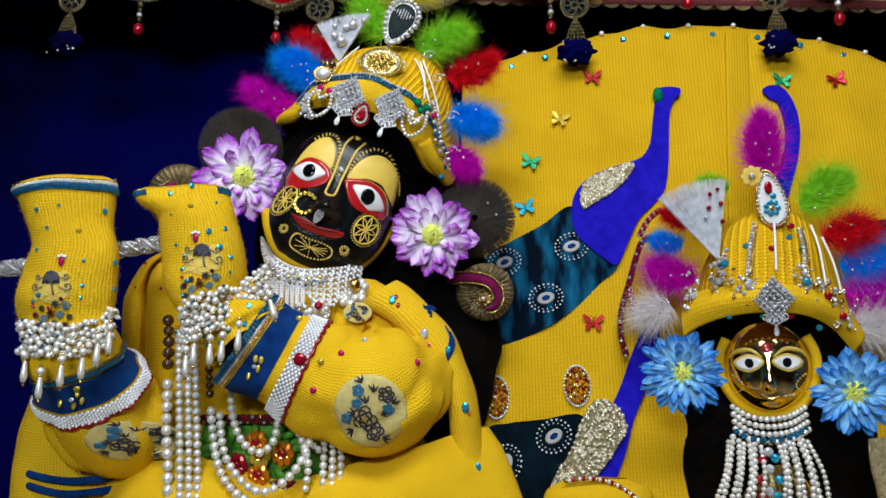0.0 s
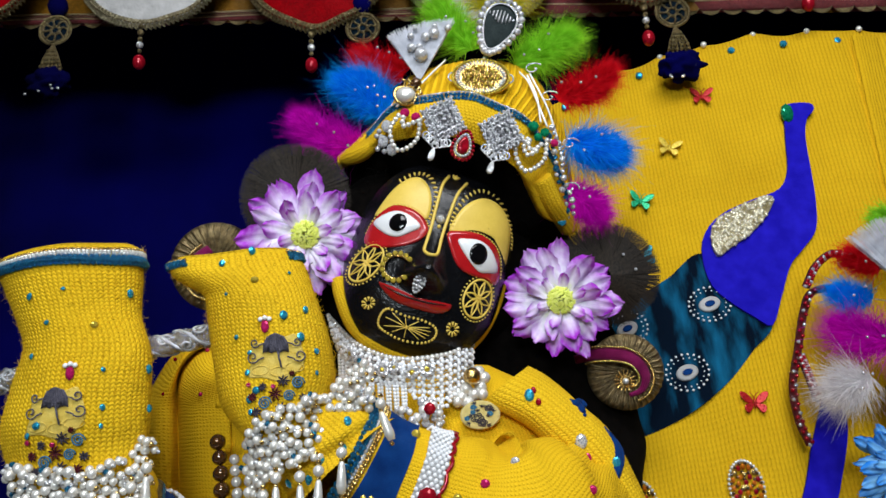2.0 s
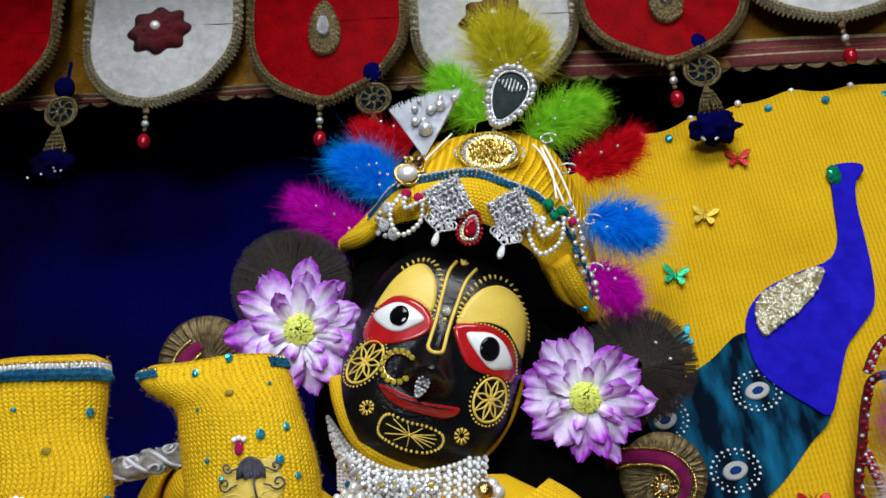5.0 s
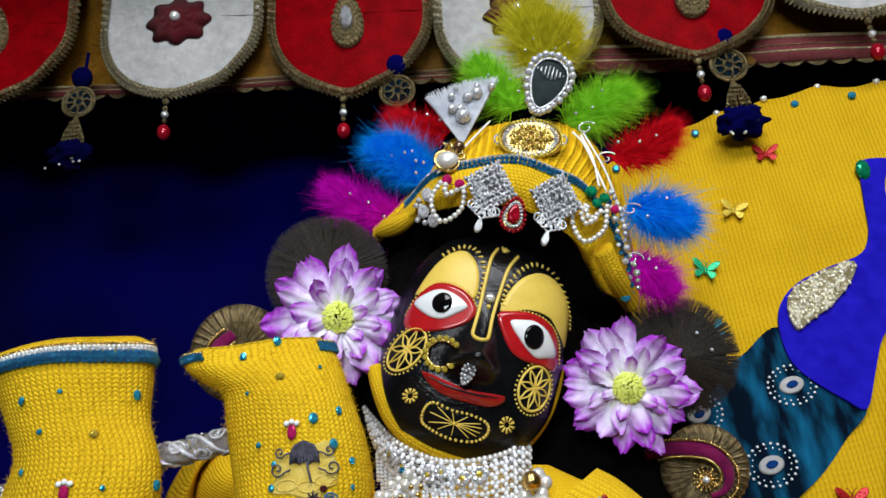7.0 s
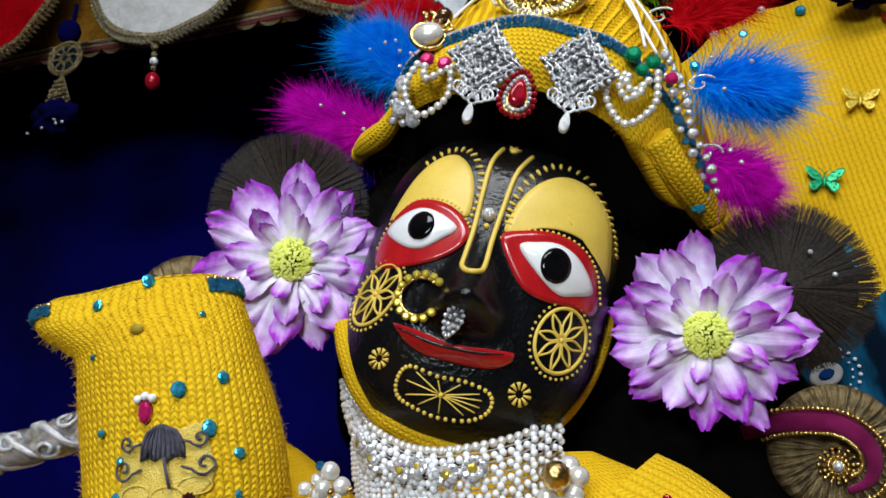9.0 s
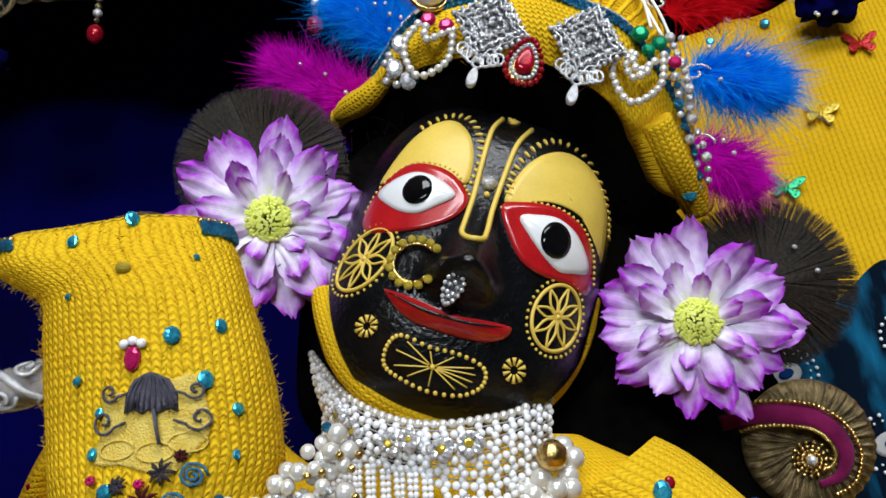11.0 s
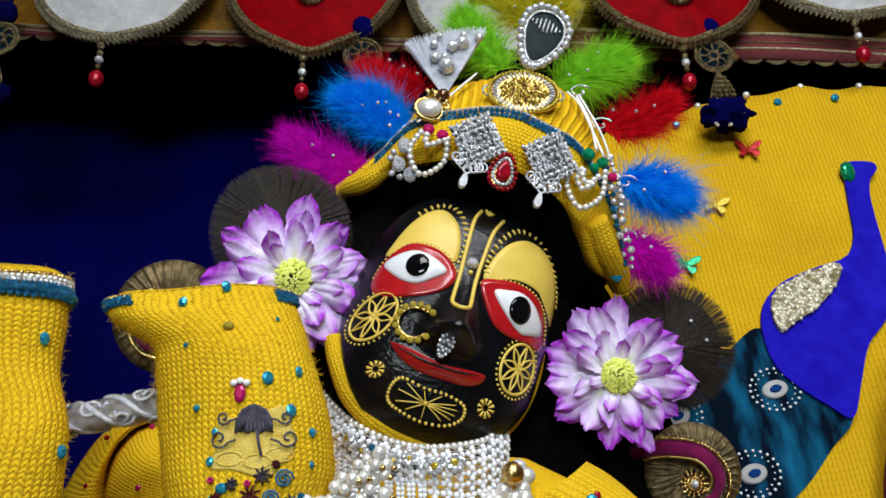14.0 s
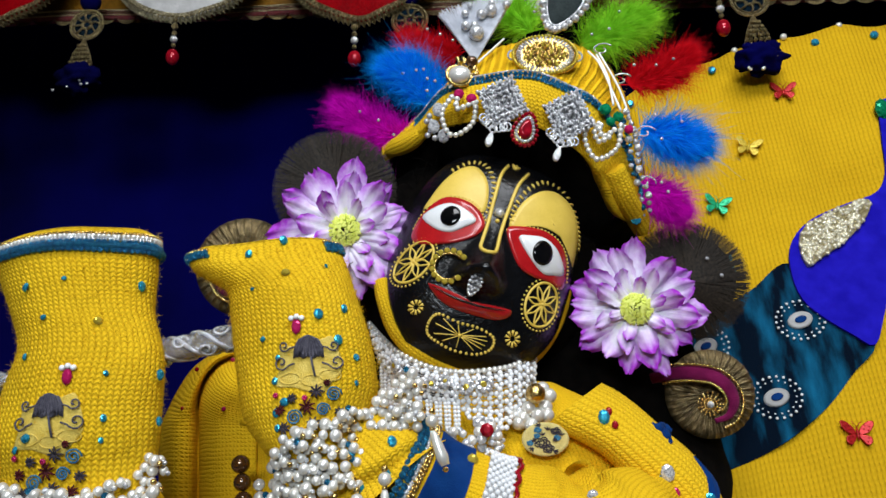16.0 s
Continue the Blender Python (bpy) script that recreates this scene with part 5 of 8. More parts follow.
def umbrella_motif(owner, rings, c, s):
    """Embroidered umbrella on a cream patch, with flowers under it; c: middle of the canopy, s: size."""
    c = Vector(c)

    def put(a, b, lift=0.0):
        return front_of(rings, (c.x + a * s, 0, c.z + b * s), lift)

    bm = bmesh.new()
    patch = [(-1.2, -0.5), (-1.15, 0.35), (-0.6, 0.35), (-0.4, 0.55), (0.4, 0.6), (0.9, 0.75), (1.15, 0.2), (1.3, -0.6), (0.9, -1.15), (0.5, -1.6), (0.0, -1.5), (-0.6, -1.3), (-1.35, -1.2)]
    o = [(p.x, p.y) for p in closed_spline([(a, b, 0) for a, b in patch], 48)]
    slab(bm, o, lambda a, b, u: put(a, b, 0.0002 + u), 0.0005, 6, 0.05)
    base = part("patch", bm, CREAM, owner, "cream net patch")
    bm = bmesh.new()
    dome = [(-0.62, -0.15), (-0.58, 0.3), (-0.4, 0.62), (0.0, 0.78), (0.4, 0.62), (0.58, 0.3), (0.62, -0.15), (0.42, -0.05), (0.2, -0.17), (0.0, -0.06), (-0.2, -0.17), (-0.42, -0.05)]
    slab(bm, dome, lambda a, b, u: put(a, b, 0.0014 + u), 0.0007, 5, 0.15)
    for k in range(9):
        a = -0.56 + 1.12 * k / 8
        tube(bm, [put(a * q, -0.12 + 0.86 * math.sqrt(1 - q ** 2), 0.0024) for q in (1.0, 0.85, 0.6, 0.3, 0.05)], 0.00045, 5)
    part("umbrella_canopy", bm, THREAD_GREY, base, "grey embroidered umbrella")
    bm = bmesh.new()
    tube(bm, [put(0.12, -0.1, 0.003), put(0.2, -0.5, 0.003), put(0.3, -0.9, 0.003)], 0.0007, 6)
    for sx in (-1, 1):
        for bx, bz, r in ((0.98, 0.36, 0.24), (1.10, -0.30, 0.32)):
            pts = [put(sx * (bx + r * (1 - k / 26) * math.cos(3.6 + k * 0.36)), bz + r * (1 - k / 26) * math.sin(3.6 + k * 0.36), 0.0022) for k in range(23)]
            tube(bm, [put(sx * 0.55, bz - 0.05, 0.0022)] + pts, 0.00055, 5)
    part("scroll", bm, THREAD_GREY, base)
    bm = bmesh.new()
    for cx, cz in ((-0.75, -0.95), (0.15, -1.05), (0.85, -0.85)):
        tube(bm, [put(cx + 0.42 * math.cos(k * 0.4), cz + 0.22 * math.sin(k * 0.4), 0.0009) for k in range(17)], 0.0004, 5)
    part("swirl", bm, CREAM, base)
    kinds = {"dark": THREAD_DARK, "blue": THREAD_BLUE, "red": MAROON, "pink": PINK_GEM}
    for k, (a, b, r, kind) in enumerate(((0.35, -1.5, 0.30, "dark"), (1.0, -1.6, 0.3, "blue"), (0.0, -2.1, 0.34, "red"), (-0.6, -1.75, 0.22, "dark"), (0.6, -2.2, 0.26, "blue"), (-0.5, -2.5, 0.32, "blue"), (0.25, -2.75, 0.28, "dark"), (-1.1, -2.2, 0.24, "red"), (1.2, -2.3, 0.22, "dark"), (-0.9, -2.9, 0.26, "dark"), (0.95, -2.85, 0.26, "red"), (-1.3, -1.6, 0.12, "pink"), (0.75, -1.15, 0.14, "red"), (-0.1, -1.75, 0.12, "pink"))):
        bm = bmesh.new()
        if kind == "blue":
            tube(bm, [put(a + r * (1 - q / 26) * math.cos(q * 0.62), b + r * (1 - q / 26) * math.sin(q * 0.62), 0.0022) for q in range(24)], 0.0006, 5)
        else:
            for q in range(8):
                t = 2 * math.pi * q / 8 + k
                tube(bm, [put(a, b, 0.002), put(a + r * 0.6 * math.cos(t), b + r * 0.6 * math.sin(t), 0.003), put(a + r * math.cos(t), b + r * math.sin(t), 0.0018)], [0.0004, 0.0008, 0.0003], 5)
        part("stitched_flower", bm, kinds[kind], owner)


umbrella_motif(mitten_r, rings_r, (-0.3065, 0.78, 1.664), 0.0150)
umbrella_motif(mitten_l, rings_l, (-0.4476, 0.7533, 1.6313), 0.0150)


def sew_gems(owner, rings, pts):
    for k, (p, kind, r) in enumerate(pts):
        q = front_of(rings, p, 0.001)
        near = min(rings, key=lambda ring: abs(sum(v.z for v in ring) / len(ring) - q.z))
        mid = sum(near, Vector()) / len(near)
        gem(owner, kind, q, r, (1.3 * (q.x - mid.x), q.y - mid.y, 0.004), 1.1 if k % 3 else 0.85)


sew_gems(mitten_r, rings_r, [(p, "blue", 0.0017 + 0.0005 * ((k * 7) % 4)) for k, p in enumerate([(-0.3442, 0.78, 1.708), (-0.301, 0.78, 1.689), (-0.2872, 0.78, 1.694), (-0.3356, 0.78, 1.675), (-0.3257, 0.78, 1.663), (-0.2895, 0.78, 1.673), (-0.2797, 0.78, 1.663), (-0.3273, 0.78, 1.649), (-0.2794, 0.78, 1.647), (-0.3203, 0.78, 1.636), (-0.3253, 0.78, 1.63), (-0.3243, 0.78, 1.621), (-0.3001, 0.78, 1.724), (-0.3292, 0.8, 1.744), (-0.3504, 0.79, 1.734), (-0.3113, 0.78, 1.617), (-0.2843, 0.78, 1.606), (-0.3212, 0.78, 1.607)])] + [((-0.3227, 0.78, 1.717), "yellow", 0.003)])
sew_gems(mitten_l, rings_l, [(p, "blue", 0.0017 + 0.0005 * ((k * 7) % 4)) for k, p in enumerate([(-0.4491, 0.7482, 1.7117), (-0.4101, 0.7482, 1.7097), (-0.4733, 0.7482, 1.7077), (-0.4592, 0.7482, 1.6883), (-0.4187, 0.7482, 1.6537), (-0.3953, 0.7482, 1.6547), (-0.4699, 0.7482, 1.6659), (-0.4186, 0.7482, 1.6283), (-0.4196, 0.7482, 1.6161), (-0.4599, 0.7482, 1.6181), (-0.3942, 0.7482, 1.6273), (-0.4673, 0.7482, 1.6120)])] + [((-0.4271, 0.7482, 1.6853), "yellow", 0.003)])
for owner, rings, p in ((mitten_r, rings_r, Vector((-0.3139, 0.78, 1.681))), (mitten_l, rings_l, Vector((-0.4388, 0.7482, 1.6517)))):
    gem(owner, "pink", front_of(rings, p, 0.001), 0.0030, tall=1.6)
    for k in (-1, 0, 1):
        bead(owner, "white_bead", front_of(rings, p + Vector((0.0032 * k, 0, 0.0052 + 0.001 * (k == 0))), 0.0015), 0.0018)


# ---- bracelets ----
def drop_bead(owner, p, r=0.0037, h=0.021, lean=0.0):
    p = Vector(p)
    bead(owner, "gold_bead", p, r * 0.5)
    bead(owner, "pearl", p - Vector((0, 0, r * 1.5)), r * 1.05)
    bead(owner, "gold_bead", p - Vector((0, 0, r * 2.8)), r * 0.45)
    bm = bmesh.new()
    a = p - Vector((0, 0, r * 3.0))
    d = Vector((lean, 0, -1)).normalized() * h
    tube(bm, [a, a + d * 0.12, a + d * 0.4, a + d * 0.75, a + d], [r * 0.35, r * 0.6, r * 0.8, r * 1.0, r * 0.7], 12)
    part("drop_pearl", bm, PEARL, owner)
    bead(owner, "gold_bead", a + d + Vector((0, 0, -r * 0.6)), r * 0.45)


def bracelet(label, line, width, rings, n, seed, drops):
    ob = thing("pearl_bracelet", line[0], label, "bracelet", "bracelets")
    r = random.Random(seed)
    path = spline(line, 60)
    placed = []
    tries = 0
    while len(placed) < n and tries < 6000:
        tries += 1
        k = r.randrange(60)
        q = path[k] + Vector((r.uniform(-0.004, 0.004), 0, r.uniform(-width, width)))
        p = front_of(rings, q, r.uniform(0.001, 0.009))
        rad = r.choice((0.0029, 0.0034, 0.0039))
        if all((p - o).length > (rad + s) * 0.9 for o, s in placed):
            placed.append((p, rad))
    for k, (p, rad) in enumerate(placed):
        bead(ob, "pearl", p, rad)
        if k % 2:
            bead(ob, "silver_bead" if k % 4 == 1 else "gold_bead", p + Vector((rad * 1.05, -rad * 0.3, -rad * 0.5)), 0.0016)
        elif k % 3 == 0:
            bead(ob, "blue_bead" if k % 4 else "crystal_bead", p + Vector((-rad * 0.9, -rad * 0.4, rad * 0.6)), 0.0020)
    for p, lean in drops:
        drop_bead(ob, p, lean=lean)
    return ob


bracelet("cluster of cream pearls with hanging drops on the upper mitten", [(-0.3291, 0.79, 1.583), (-0.31, 0.78, 1.599), (-0.285, 0.775, 1.607), (-0.2639, 0.78, 1.622), (-0.2457, 0.79, 1.636)], 0.020, rings_r, 190, 4, [(p, l) for p, l in zip([(-0.303, 0.765, 1.581), (-0.2868, 0.765, 1.581), (-0.2742, 0.765, 1.584), (-0.259, 0.768, 1.595), (-0.2327, 0.78, 1.627), (-0.3129, 0.77, 1.57)], (0.0, 0.02, -0.05, -0.03, 0.35, 0.05))])
bracelet("cluster of cream pearls with hanging drops on the lower mitten", [(-0.4835, 0.7686, 1.5774), (-0.4481, 0.7482, 1.5723), (-0.4279, 0.7482, 1.5723), (-0.4051, 0.7533, 1.5784), (-0.3953, 0.7686, 1.5916)], 0.016, rings_l, 130, 9, [(p, 0.0) for p in [(-0.4728, 0.7584, 1.5641), (-0.4494, 0.7482, 1.5478), (-0.4248, 0.7411, 1.5590), (-0.4054, 0.7431, 1.5662), (-0.3939, 0.7482, 1.5804), (-0.3905, 0.7635, 1.5926)]])


# ---- turban ----
ARCS = [
    [(-0.2879, 0.975, 1.877), (-0.2564, 0.942, 1.878), (-0.2268, 0.917, 1.879), (-0.1881, 0.905, 1.876), (-0.1513, 0.905, 1.867), (-0.1153, 0.917, 1.845), (-0.0946, 0.935, 1.824), (-0.0817, 0.96, 1.804), (-0.0619, 0.99, 1.805)],
    [(-0.2899, 0.965, 1.882), (-0.2551, 0.932, 1.882), (-0.2255, 0.907, 1.891), (-0.1871, 0.894, 1.89), (-0.1527, 0.893, 1.884), (-0.1189, 0.903, 1.869), (-0.0954, 0.923, 1.853), (-0.075, 0.95, 1.826), (-0.0569, 0.99, 1.804)],
    [(-0.2882, 0.975, 1.897), (-0.2563, 0.945, 1.898), (-0.2252, 0.912, 1.91), (-0.1861, 0.897, 1.91), (-0.1534, 0.894, 1.908), (-0.1263, 0.897, 1.896), (-0.0974, 0.912, 1.883), (-0.0706, 0.945, 1.847), (-0.0534, 0.995, 1.811)],
    [(-0.2578, 0.985, 1.929), (-0.2391, 0.96, 1.929), (-0.2146, 0.932, 1.943), (-0.18, 0.915, 1.941), (-0.1461, 0.91, 1.939), (-0.1102, 0.915, 1.932), (-0.081, 0.935, 1.913), (-0.0598, 0.97, 1.869), (-0.0484, 1.01, 1.82)],
    [(-0.2403, 1.01, 1.956), (-0.2272, 0.99, 1.963), (-0.2087, 0.965, 1.974), (-0.1764, 0.945, 1.972), (-0.1404, 0.94, 1.972), (-0.1028, 0.95, 1.969), (-0.0739, 0.965, 1.948), (-0.055, 0.99, 1.901), (-0.0453, 1.02, 1.838)],
    [(-0.2285, 1.05, 1.977), (-0.216, 1.05, 1.989), (-0.1969, 1.04, 2.005), (-0.1668, 1.03, 2.014), (-0.1317, 1.03, 2.016), (-0.0971, 1.035, 2.01), (-0.073, 1.04, 1.985), (-0.0572, 1.05, 1.931), (-0.0493, 1.06, 1.86)],
]
arcs = [spline(a, 120) for a in ARCS]
cols = [spline([a[i] for a in arcs], 41) for i in range(120)]
bm = bmesh.new()
hub = HEAD @ Vector((0.004, 0.13, 0.03))
grid_mesh(bm, [[p + Vector((0, 0.004, 0.004)) for p in arcs[0]], [p.lerp(hub, 0.22) + Vector((0, 0.012, 0)) for p in arcs[0]], [p.lerp(hub, 0.5) + Vector((0, 0.02, 0)) for p in arcs[0]], [p.lerp(hub, 0.85) for p in arcs[0]]])
hairline = whole("hair_fringe", bm, HAIR, "black hair gathered up under the turban edge", "wig")
turban = thing("turban", arcs[0][60], "yellow ribbed knit turban with a blue sequin line", "turban")
bm = bmesh.new()
grid_mesh(bm, [[cols[i][j] + Vector((0, 0.0012 * math.sin(i * 1.9), 0)) for i in range(120)] for j in range(15, 41)])
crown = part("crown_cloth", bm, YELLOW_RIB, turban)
crown.modifiers.new("thick", "SOLIDIFY").thickness = 0.006
bm = bmesh.new()
grid_mesh(bm, [[cols[i][j] - Vector((0, 0.002, 0)) for i in range(120)] for j in range(0, 17)])
brim = part("brim", bm, YELLOW, turban)
brim.modifiers.new("thick", "SOLIDIFY").thickness = 0.012
for dz, kind, r in ((0.0014, "blue_bead", 0.0021), (-0.0022, "blue_bead", 0.0019), (0.0042, "silver_bead", 0.0010)):
    string(turban, kind, [p + Vector((0, -0.0035, dz)) for p in arcs[2]][14:], r, 0.95)
bm = bmesh.new()
tube(bm, spline([(-0.2862, 0.965, 1.883), (-0.2759, 0.955, 1.882), (-0.2586, 0.94, 1.881), (-0.2419, 0.925, 1.885)], 20), [0.003 + 0.0055 * math.sin(math.pi * k / 19) for k in range(20)], 14)
part("side_roll", bm, YELLOW, turban)
bm = bmesh.new()
tube(bm, spline([(-0.0892, 0.93, 1.837), (-0.0798, 0.945, 1.819), (-0.0686, 0.965, 1.808), (-0.0608, 0.98, 1.801)], 20), 0.010, 14)
part("side_roll", bm, YELLOW, turban)
fz = bmesh.new()
fuzz(fz, [q for c in cols for q in c[::4]], 0.0045, 900, 8)
part("wool_fibre", fz, YELLOW_FINE, turban)
for line in ([(-0.1729, 0.925, 1.965), (-0.1948, 0.91, 1.936), (-0.2097, 0.9, 1.916), (-0.222, 0.9, 1.906)], [(-0.1766, 0.925, 1.961), (-0.2023, 0.905, 1.926), (-0.2195, 0.9, 1.909)], [(-0.0939, 0.925, 1.942), (-0.0872, 0.92, 1.916), (-0.0869, 0.91, 1.884)], [(-0.0906, 0.93, 1.946), (-0.0779, 0.925, 1.907), (-0.0698, 0.93, 1.874)], [(-0.1009, 0.925, 1.946), (-0.0924, 0.92, 1.928), (-0.0805, 0.915, 1.881)]):
    bm = bmesh.new()
    tube(bm, [p + Vector((0, -0.003, 0)) for p in spline(line, 24)], 0.0010, 6)
    part("white_cord", bm, WHITE_BEAD, turban)


# ---- down feathers and plumes ----
def down_feather(name, root, tip, wide, colour, seed, label, group, count=8500):
    r = random.Random(seed)
    root, tip = Vector(root), Vector(tip)
    ob = thing(name, root, label, "feather", group)
    axis = tip - root
    ln = axis.length
    ax = axis.normalized()
    side = ax.cross(Vector((0, 1, 0))).normalized()
    bend = side * ln * r.uniform(-0.15, 0.15)
    line = [root.lerp(tip, s) + bend * math.sin(math.pi * s) for s in (k / 12 for k in range(13))]
    bm = bmesh.new()
    tube(bm, line, [0.0007 * (1 - k / 14) for k in range(13)], 6)
    part("quill", bm, FEATHER[colour], ob)
    bm = bmesh.new()
    for k in range(count):
        s = r.random() ** 0.9
        p = root.lerp(tip, s * 0.92) + bend * math.sin(math.pi * s)
        spread = wide * (0.45 + 0.75 * math.sin(math.pi * min(1, s * 0.75 + 0.2))) * r.uniform(0.5, 1.1)
        ang = r.gauss(0, 0.62) * (1.15 - 0.45 * s)
        d = (ax * math.cos(ang) + side * math.sin(ang) + Vector((0, r.gauss(0, 0.35), 0))).normalized()
        curl = (ax * r.uniform(-0.3, 0.5) + Vector((r.gauss(0, 1), r.gauss(0, 1), r.gauss(-0.25, 1))) * 0.30) * spread
        a, b, c, e = p, p + d * spread * 0.4, p + d * spread * 0.8 + curl * 0.4, p + d * spread * 1.1 + curl
        nrm = d.cross(Vector((r.uniform(-0.5, 0.5), 1, r.uniform(-0.5, 0.5)))).normalized()
        w = r.uniform(0.00016, 0.00042)
        if k % 5 > 2:
            w *= 0.4
            curl *= 1.3
        else:
            d *= 0.86
        v = [bm.verts.new(q) for q in (a - nrm * w, a + nrm * w, b + nrm * w, b - nrm * w, c + nrm * w * 0.6, c - nrm * w * 0.6, e)]
        bm.faces.new((v[0], v[1], v[2], v[3]))
        bm.faces.new((v[3], v[2], v[4], v[5]))
        bm.faces.new((v[5], v[4], v[6]))
    part("down", bm, FEATHER[colour], ob)
    for k in range(3):
        bead(ob, "crystal_bead", root.lerp(tip, 0.15 + 0.25 * k) + side * (wide * r.uniform(-0.4, 0.4)) + Vector((0, -0.014, 0)), 0.0015)
    return ob


for k, (c, a, b, w) in enumerate((
        ("magenta", (-0.2624, 0.97, 1.897), (-0.3302, 0.97, 1.941), 0.024), ("blue", (-0.231, 0.96, 1.935), (-0.2837, 0.96, 1.966), 0.026), ("blue", (-0.2433, 0.955, 1.923), (-0.2556, 0.955, 1.968), 0.020),
        ("red", (-0.216, 0.98, 1.987), (-0.2655, 0.98, 2.014), 0.020), ("green", (-0.1449, 0.97, 2.001), (-0.1765, 0.97, 2.057), 0.026), ("yellow", (-0.1116, 0.98, 2.052), (-0.1188, 0.98, 2.094), 0.044), ("yellow", (-0.0963, 0.985, 2.061), (-0.0867, 0.985, 2.094), 0.026),
        ("green", (-0.1019, 0.96, 1.975), (-0.04, 0.96, 1.999), 0.026), ("red", (-0.0607, 0.97, 1.937), (-0.0029, 0.97, 1.968), 0.022), ("blue", (-0.0561, 0.96, 1.886), (-0.0120, 0.96, 1.868), 0.027), ("magenta", (-0.061, 0.97, 1.838), (-0.0330, 0.97, 1.812), 0.021))):
    down_feather("down_feather", a, b, w, c, 20 + k, "fluffy " + ("lime green" if c == "green" else "olive yellow" if c == "yellow" else c) + " down feather tucked behind the yellow turban", "turban feathers")


def plume_fan(root, left, right, label, stones):
    """A stiff white fan of long barbs with stones glued on."""
    root, left, right = Vector(root), Vector(left), Vector(right)
    ob = thing("plume_fan", root, label, "plume")
    r = random.Random(2)
    bm = bmesh.new()
    for k in range(340):
        s = k / 419
        d = left.lerp(right, s) - root
        d = d * (1.0 + 0.13 * math.sin(math.pi * s)) * r.uniform(0.94, 1.02) + Vector((0, r.uniform(-0.004, 0.004), 0))
        nrm = d.cross(Vector((0, 1, 0))).normalized()
        a, b, c = root + d * 0.03, root + d * 0.6, root + d
        v = [bm.verts.new(q) for q in (a - nrm * 0.0004, a + nrm * 0.0004, b + nrm * 0.0005, b - nrm * 0.0005, c + nrm * 0.0002, c - nrm * 0.0002)]
        bm.faces.new((v[0], v[1], v[2], v[3]))
        bm.faces.new((v[3], v[2], v[4], v[5]))
    part("vane", bm, PLUME, ob)
    for s, h, kind, rad in stones:
        bead(ob, kind, root + (left.lerp(right, s) - root) * h + Vector((0, -0.005, 0)), rad)
    return ob


plume_fan((-0.1996, 0.925, 1.946), (-0.231, 0.93, 2.002), (-0.1474, 0.935, 2.015), "white fan plume with crystal drops on the yellow turban", [(0.25, 0.62, "crystal_bead", 0.0046), (0.28, 0.85, "crystal_bead", 0.0036), (0.45, 0.45, "crystal_bead", 0.0072), (0.5, 0.78, "crystal_bead", 0.0049), (0.62, 0.82, "crystal_bead", 0.0059), (0.6, 0.95, "crystal_bead", 0.0033), (0.8, 0.88, "crystal_bead", 0.0039), (0.35, 0.98, "crystal_bead", 0.0026), (0.4, 0.6, "crystal_bead", 0.0039)])


# ---- jewels of the turban ----
def flat_put(c, m):
    c = Vector(c)
    return lambda a, b, u=0.0: c + m @ Vector((a, -u, b))


HM = HEAD.to_3x3()


def tear_shape(w, h, n=32, turn=0.0):
    pts = [(w * math.sin(a) * (1 - 0.5 * (0.5 + 0.5 * math.cos(a))), h * math.cos(a)) for a in (2 * math.pi * i / n for i in range(n))]
    c, s = math.cos(turn), math.sin(turn)
    return [(a * c - b * s, a * s + b * c) for a, b in pts]


def filigree_pendant(c, s):
    ob = thing("silver_pendant", c, "openwork diamond-shaped silver pendant set with crystals on the turban", "pendant", "turban pendants")
    put = flat_put(c, HM)
    bm = bmesh.new()
    o = []
    for k in range(64):
        a = 2 * math.pi * k / 64
        r = s / (abs(math.cos(a)) + abs(math.sin(a))) * (1 + 0.07 * math.cos(12 * a))
        o.append((r * math.cos(a), 1.15 * r * math.sin(a)))
    slab(bm, o, lambda a, b, u: put(a, b, u), 0.0025, 5, 0.15)
    part("plate", bm, DARK_SILVER, ob)
    bm = bmesh.new()
    for q in (0.93, 0.68, 0.44):
        tube(bm, [put(a * q, b * q, 0.003) for a, b in o + [o[0]]], 0.0006, 5, 0, False)
    for k in range(5):
        for j in range(5):
            a, b = (k - 2) * 0.19 * s, (j - 2) * 0.19 * s
            ball(bm, put(a - b, (a + b) * 1.1, 0.0032), 0.0017, 0, 6, 4)
    rc = random.Random(5)
    for k in range(300):
        a, b = rc.uniform(-1, 1), rc.uniform(-1, 1)
        if abs(a) + abs(b) < 0.95:
            ball(bm, put(a * s, 1.15 * b * s, 0.0030 + 0.0006 * rc.random()), rc.uniform(0.0007, 0.0012), 0, 5, 3)
    for k in range(28):
        a = 2 * math.pi * k / 28
        r = s / (abs(math.cos(a)) + abs(math.sin(a))) * 1.02
        ball(bm, put(r * math.cos(a), 1.15 * r * math.sin(a), 0.002), 0.0016, 0, 6, 4)
    part("crystal_grid", bm, CRYSTAL, ob)
    for k in range(7):
        a = -0.9 + 1.8 * k / 6
        bm = bmesh.new()
        tube(bm, [put(s * 0.62 * math.sin(a) + 0.003 * math.cos(t), -s * (1.1 - 0.35 * abs(math.sin(a))) - 0.003 + 0.0036 * math.sin(t), 0.002) for t in (2 * math.pi * i / 12 for i in range(13))], 0.0009, 5, 0, False)
        part("scallop", bm, SILVER, ob)
    bm = bmesh.new()
    slab(bm, [(a, b - s * 1.15 - 0.012) for a, b in tear_shape(0.0038, 0.0065)], lambda a, b, u: put(a, b, 0.001 + u), 0.003)
    part("drop", bm, SILVER, ob)


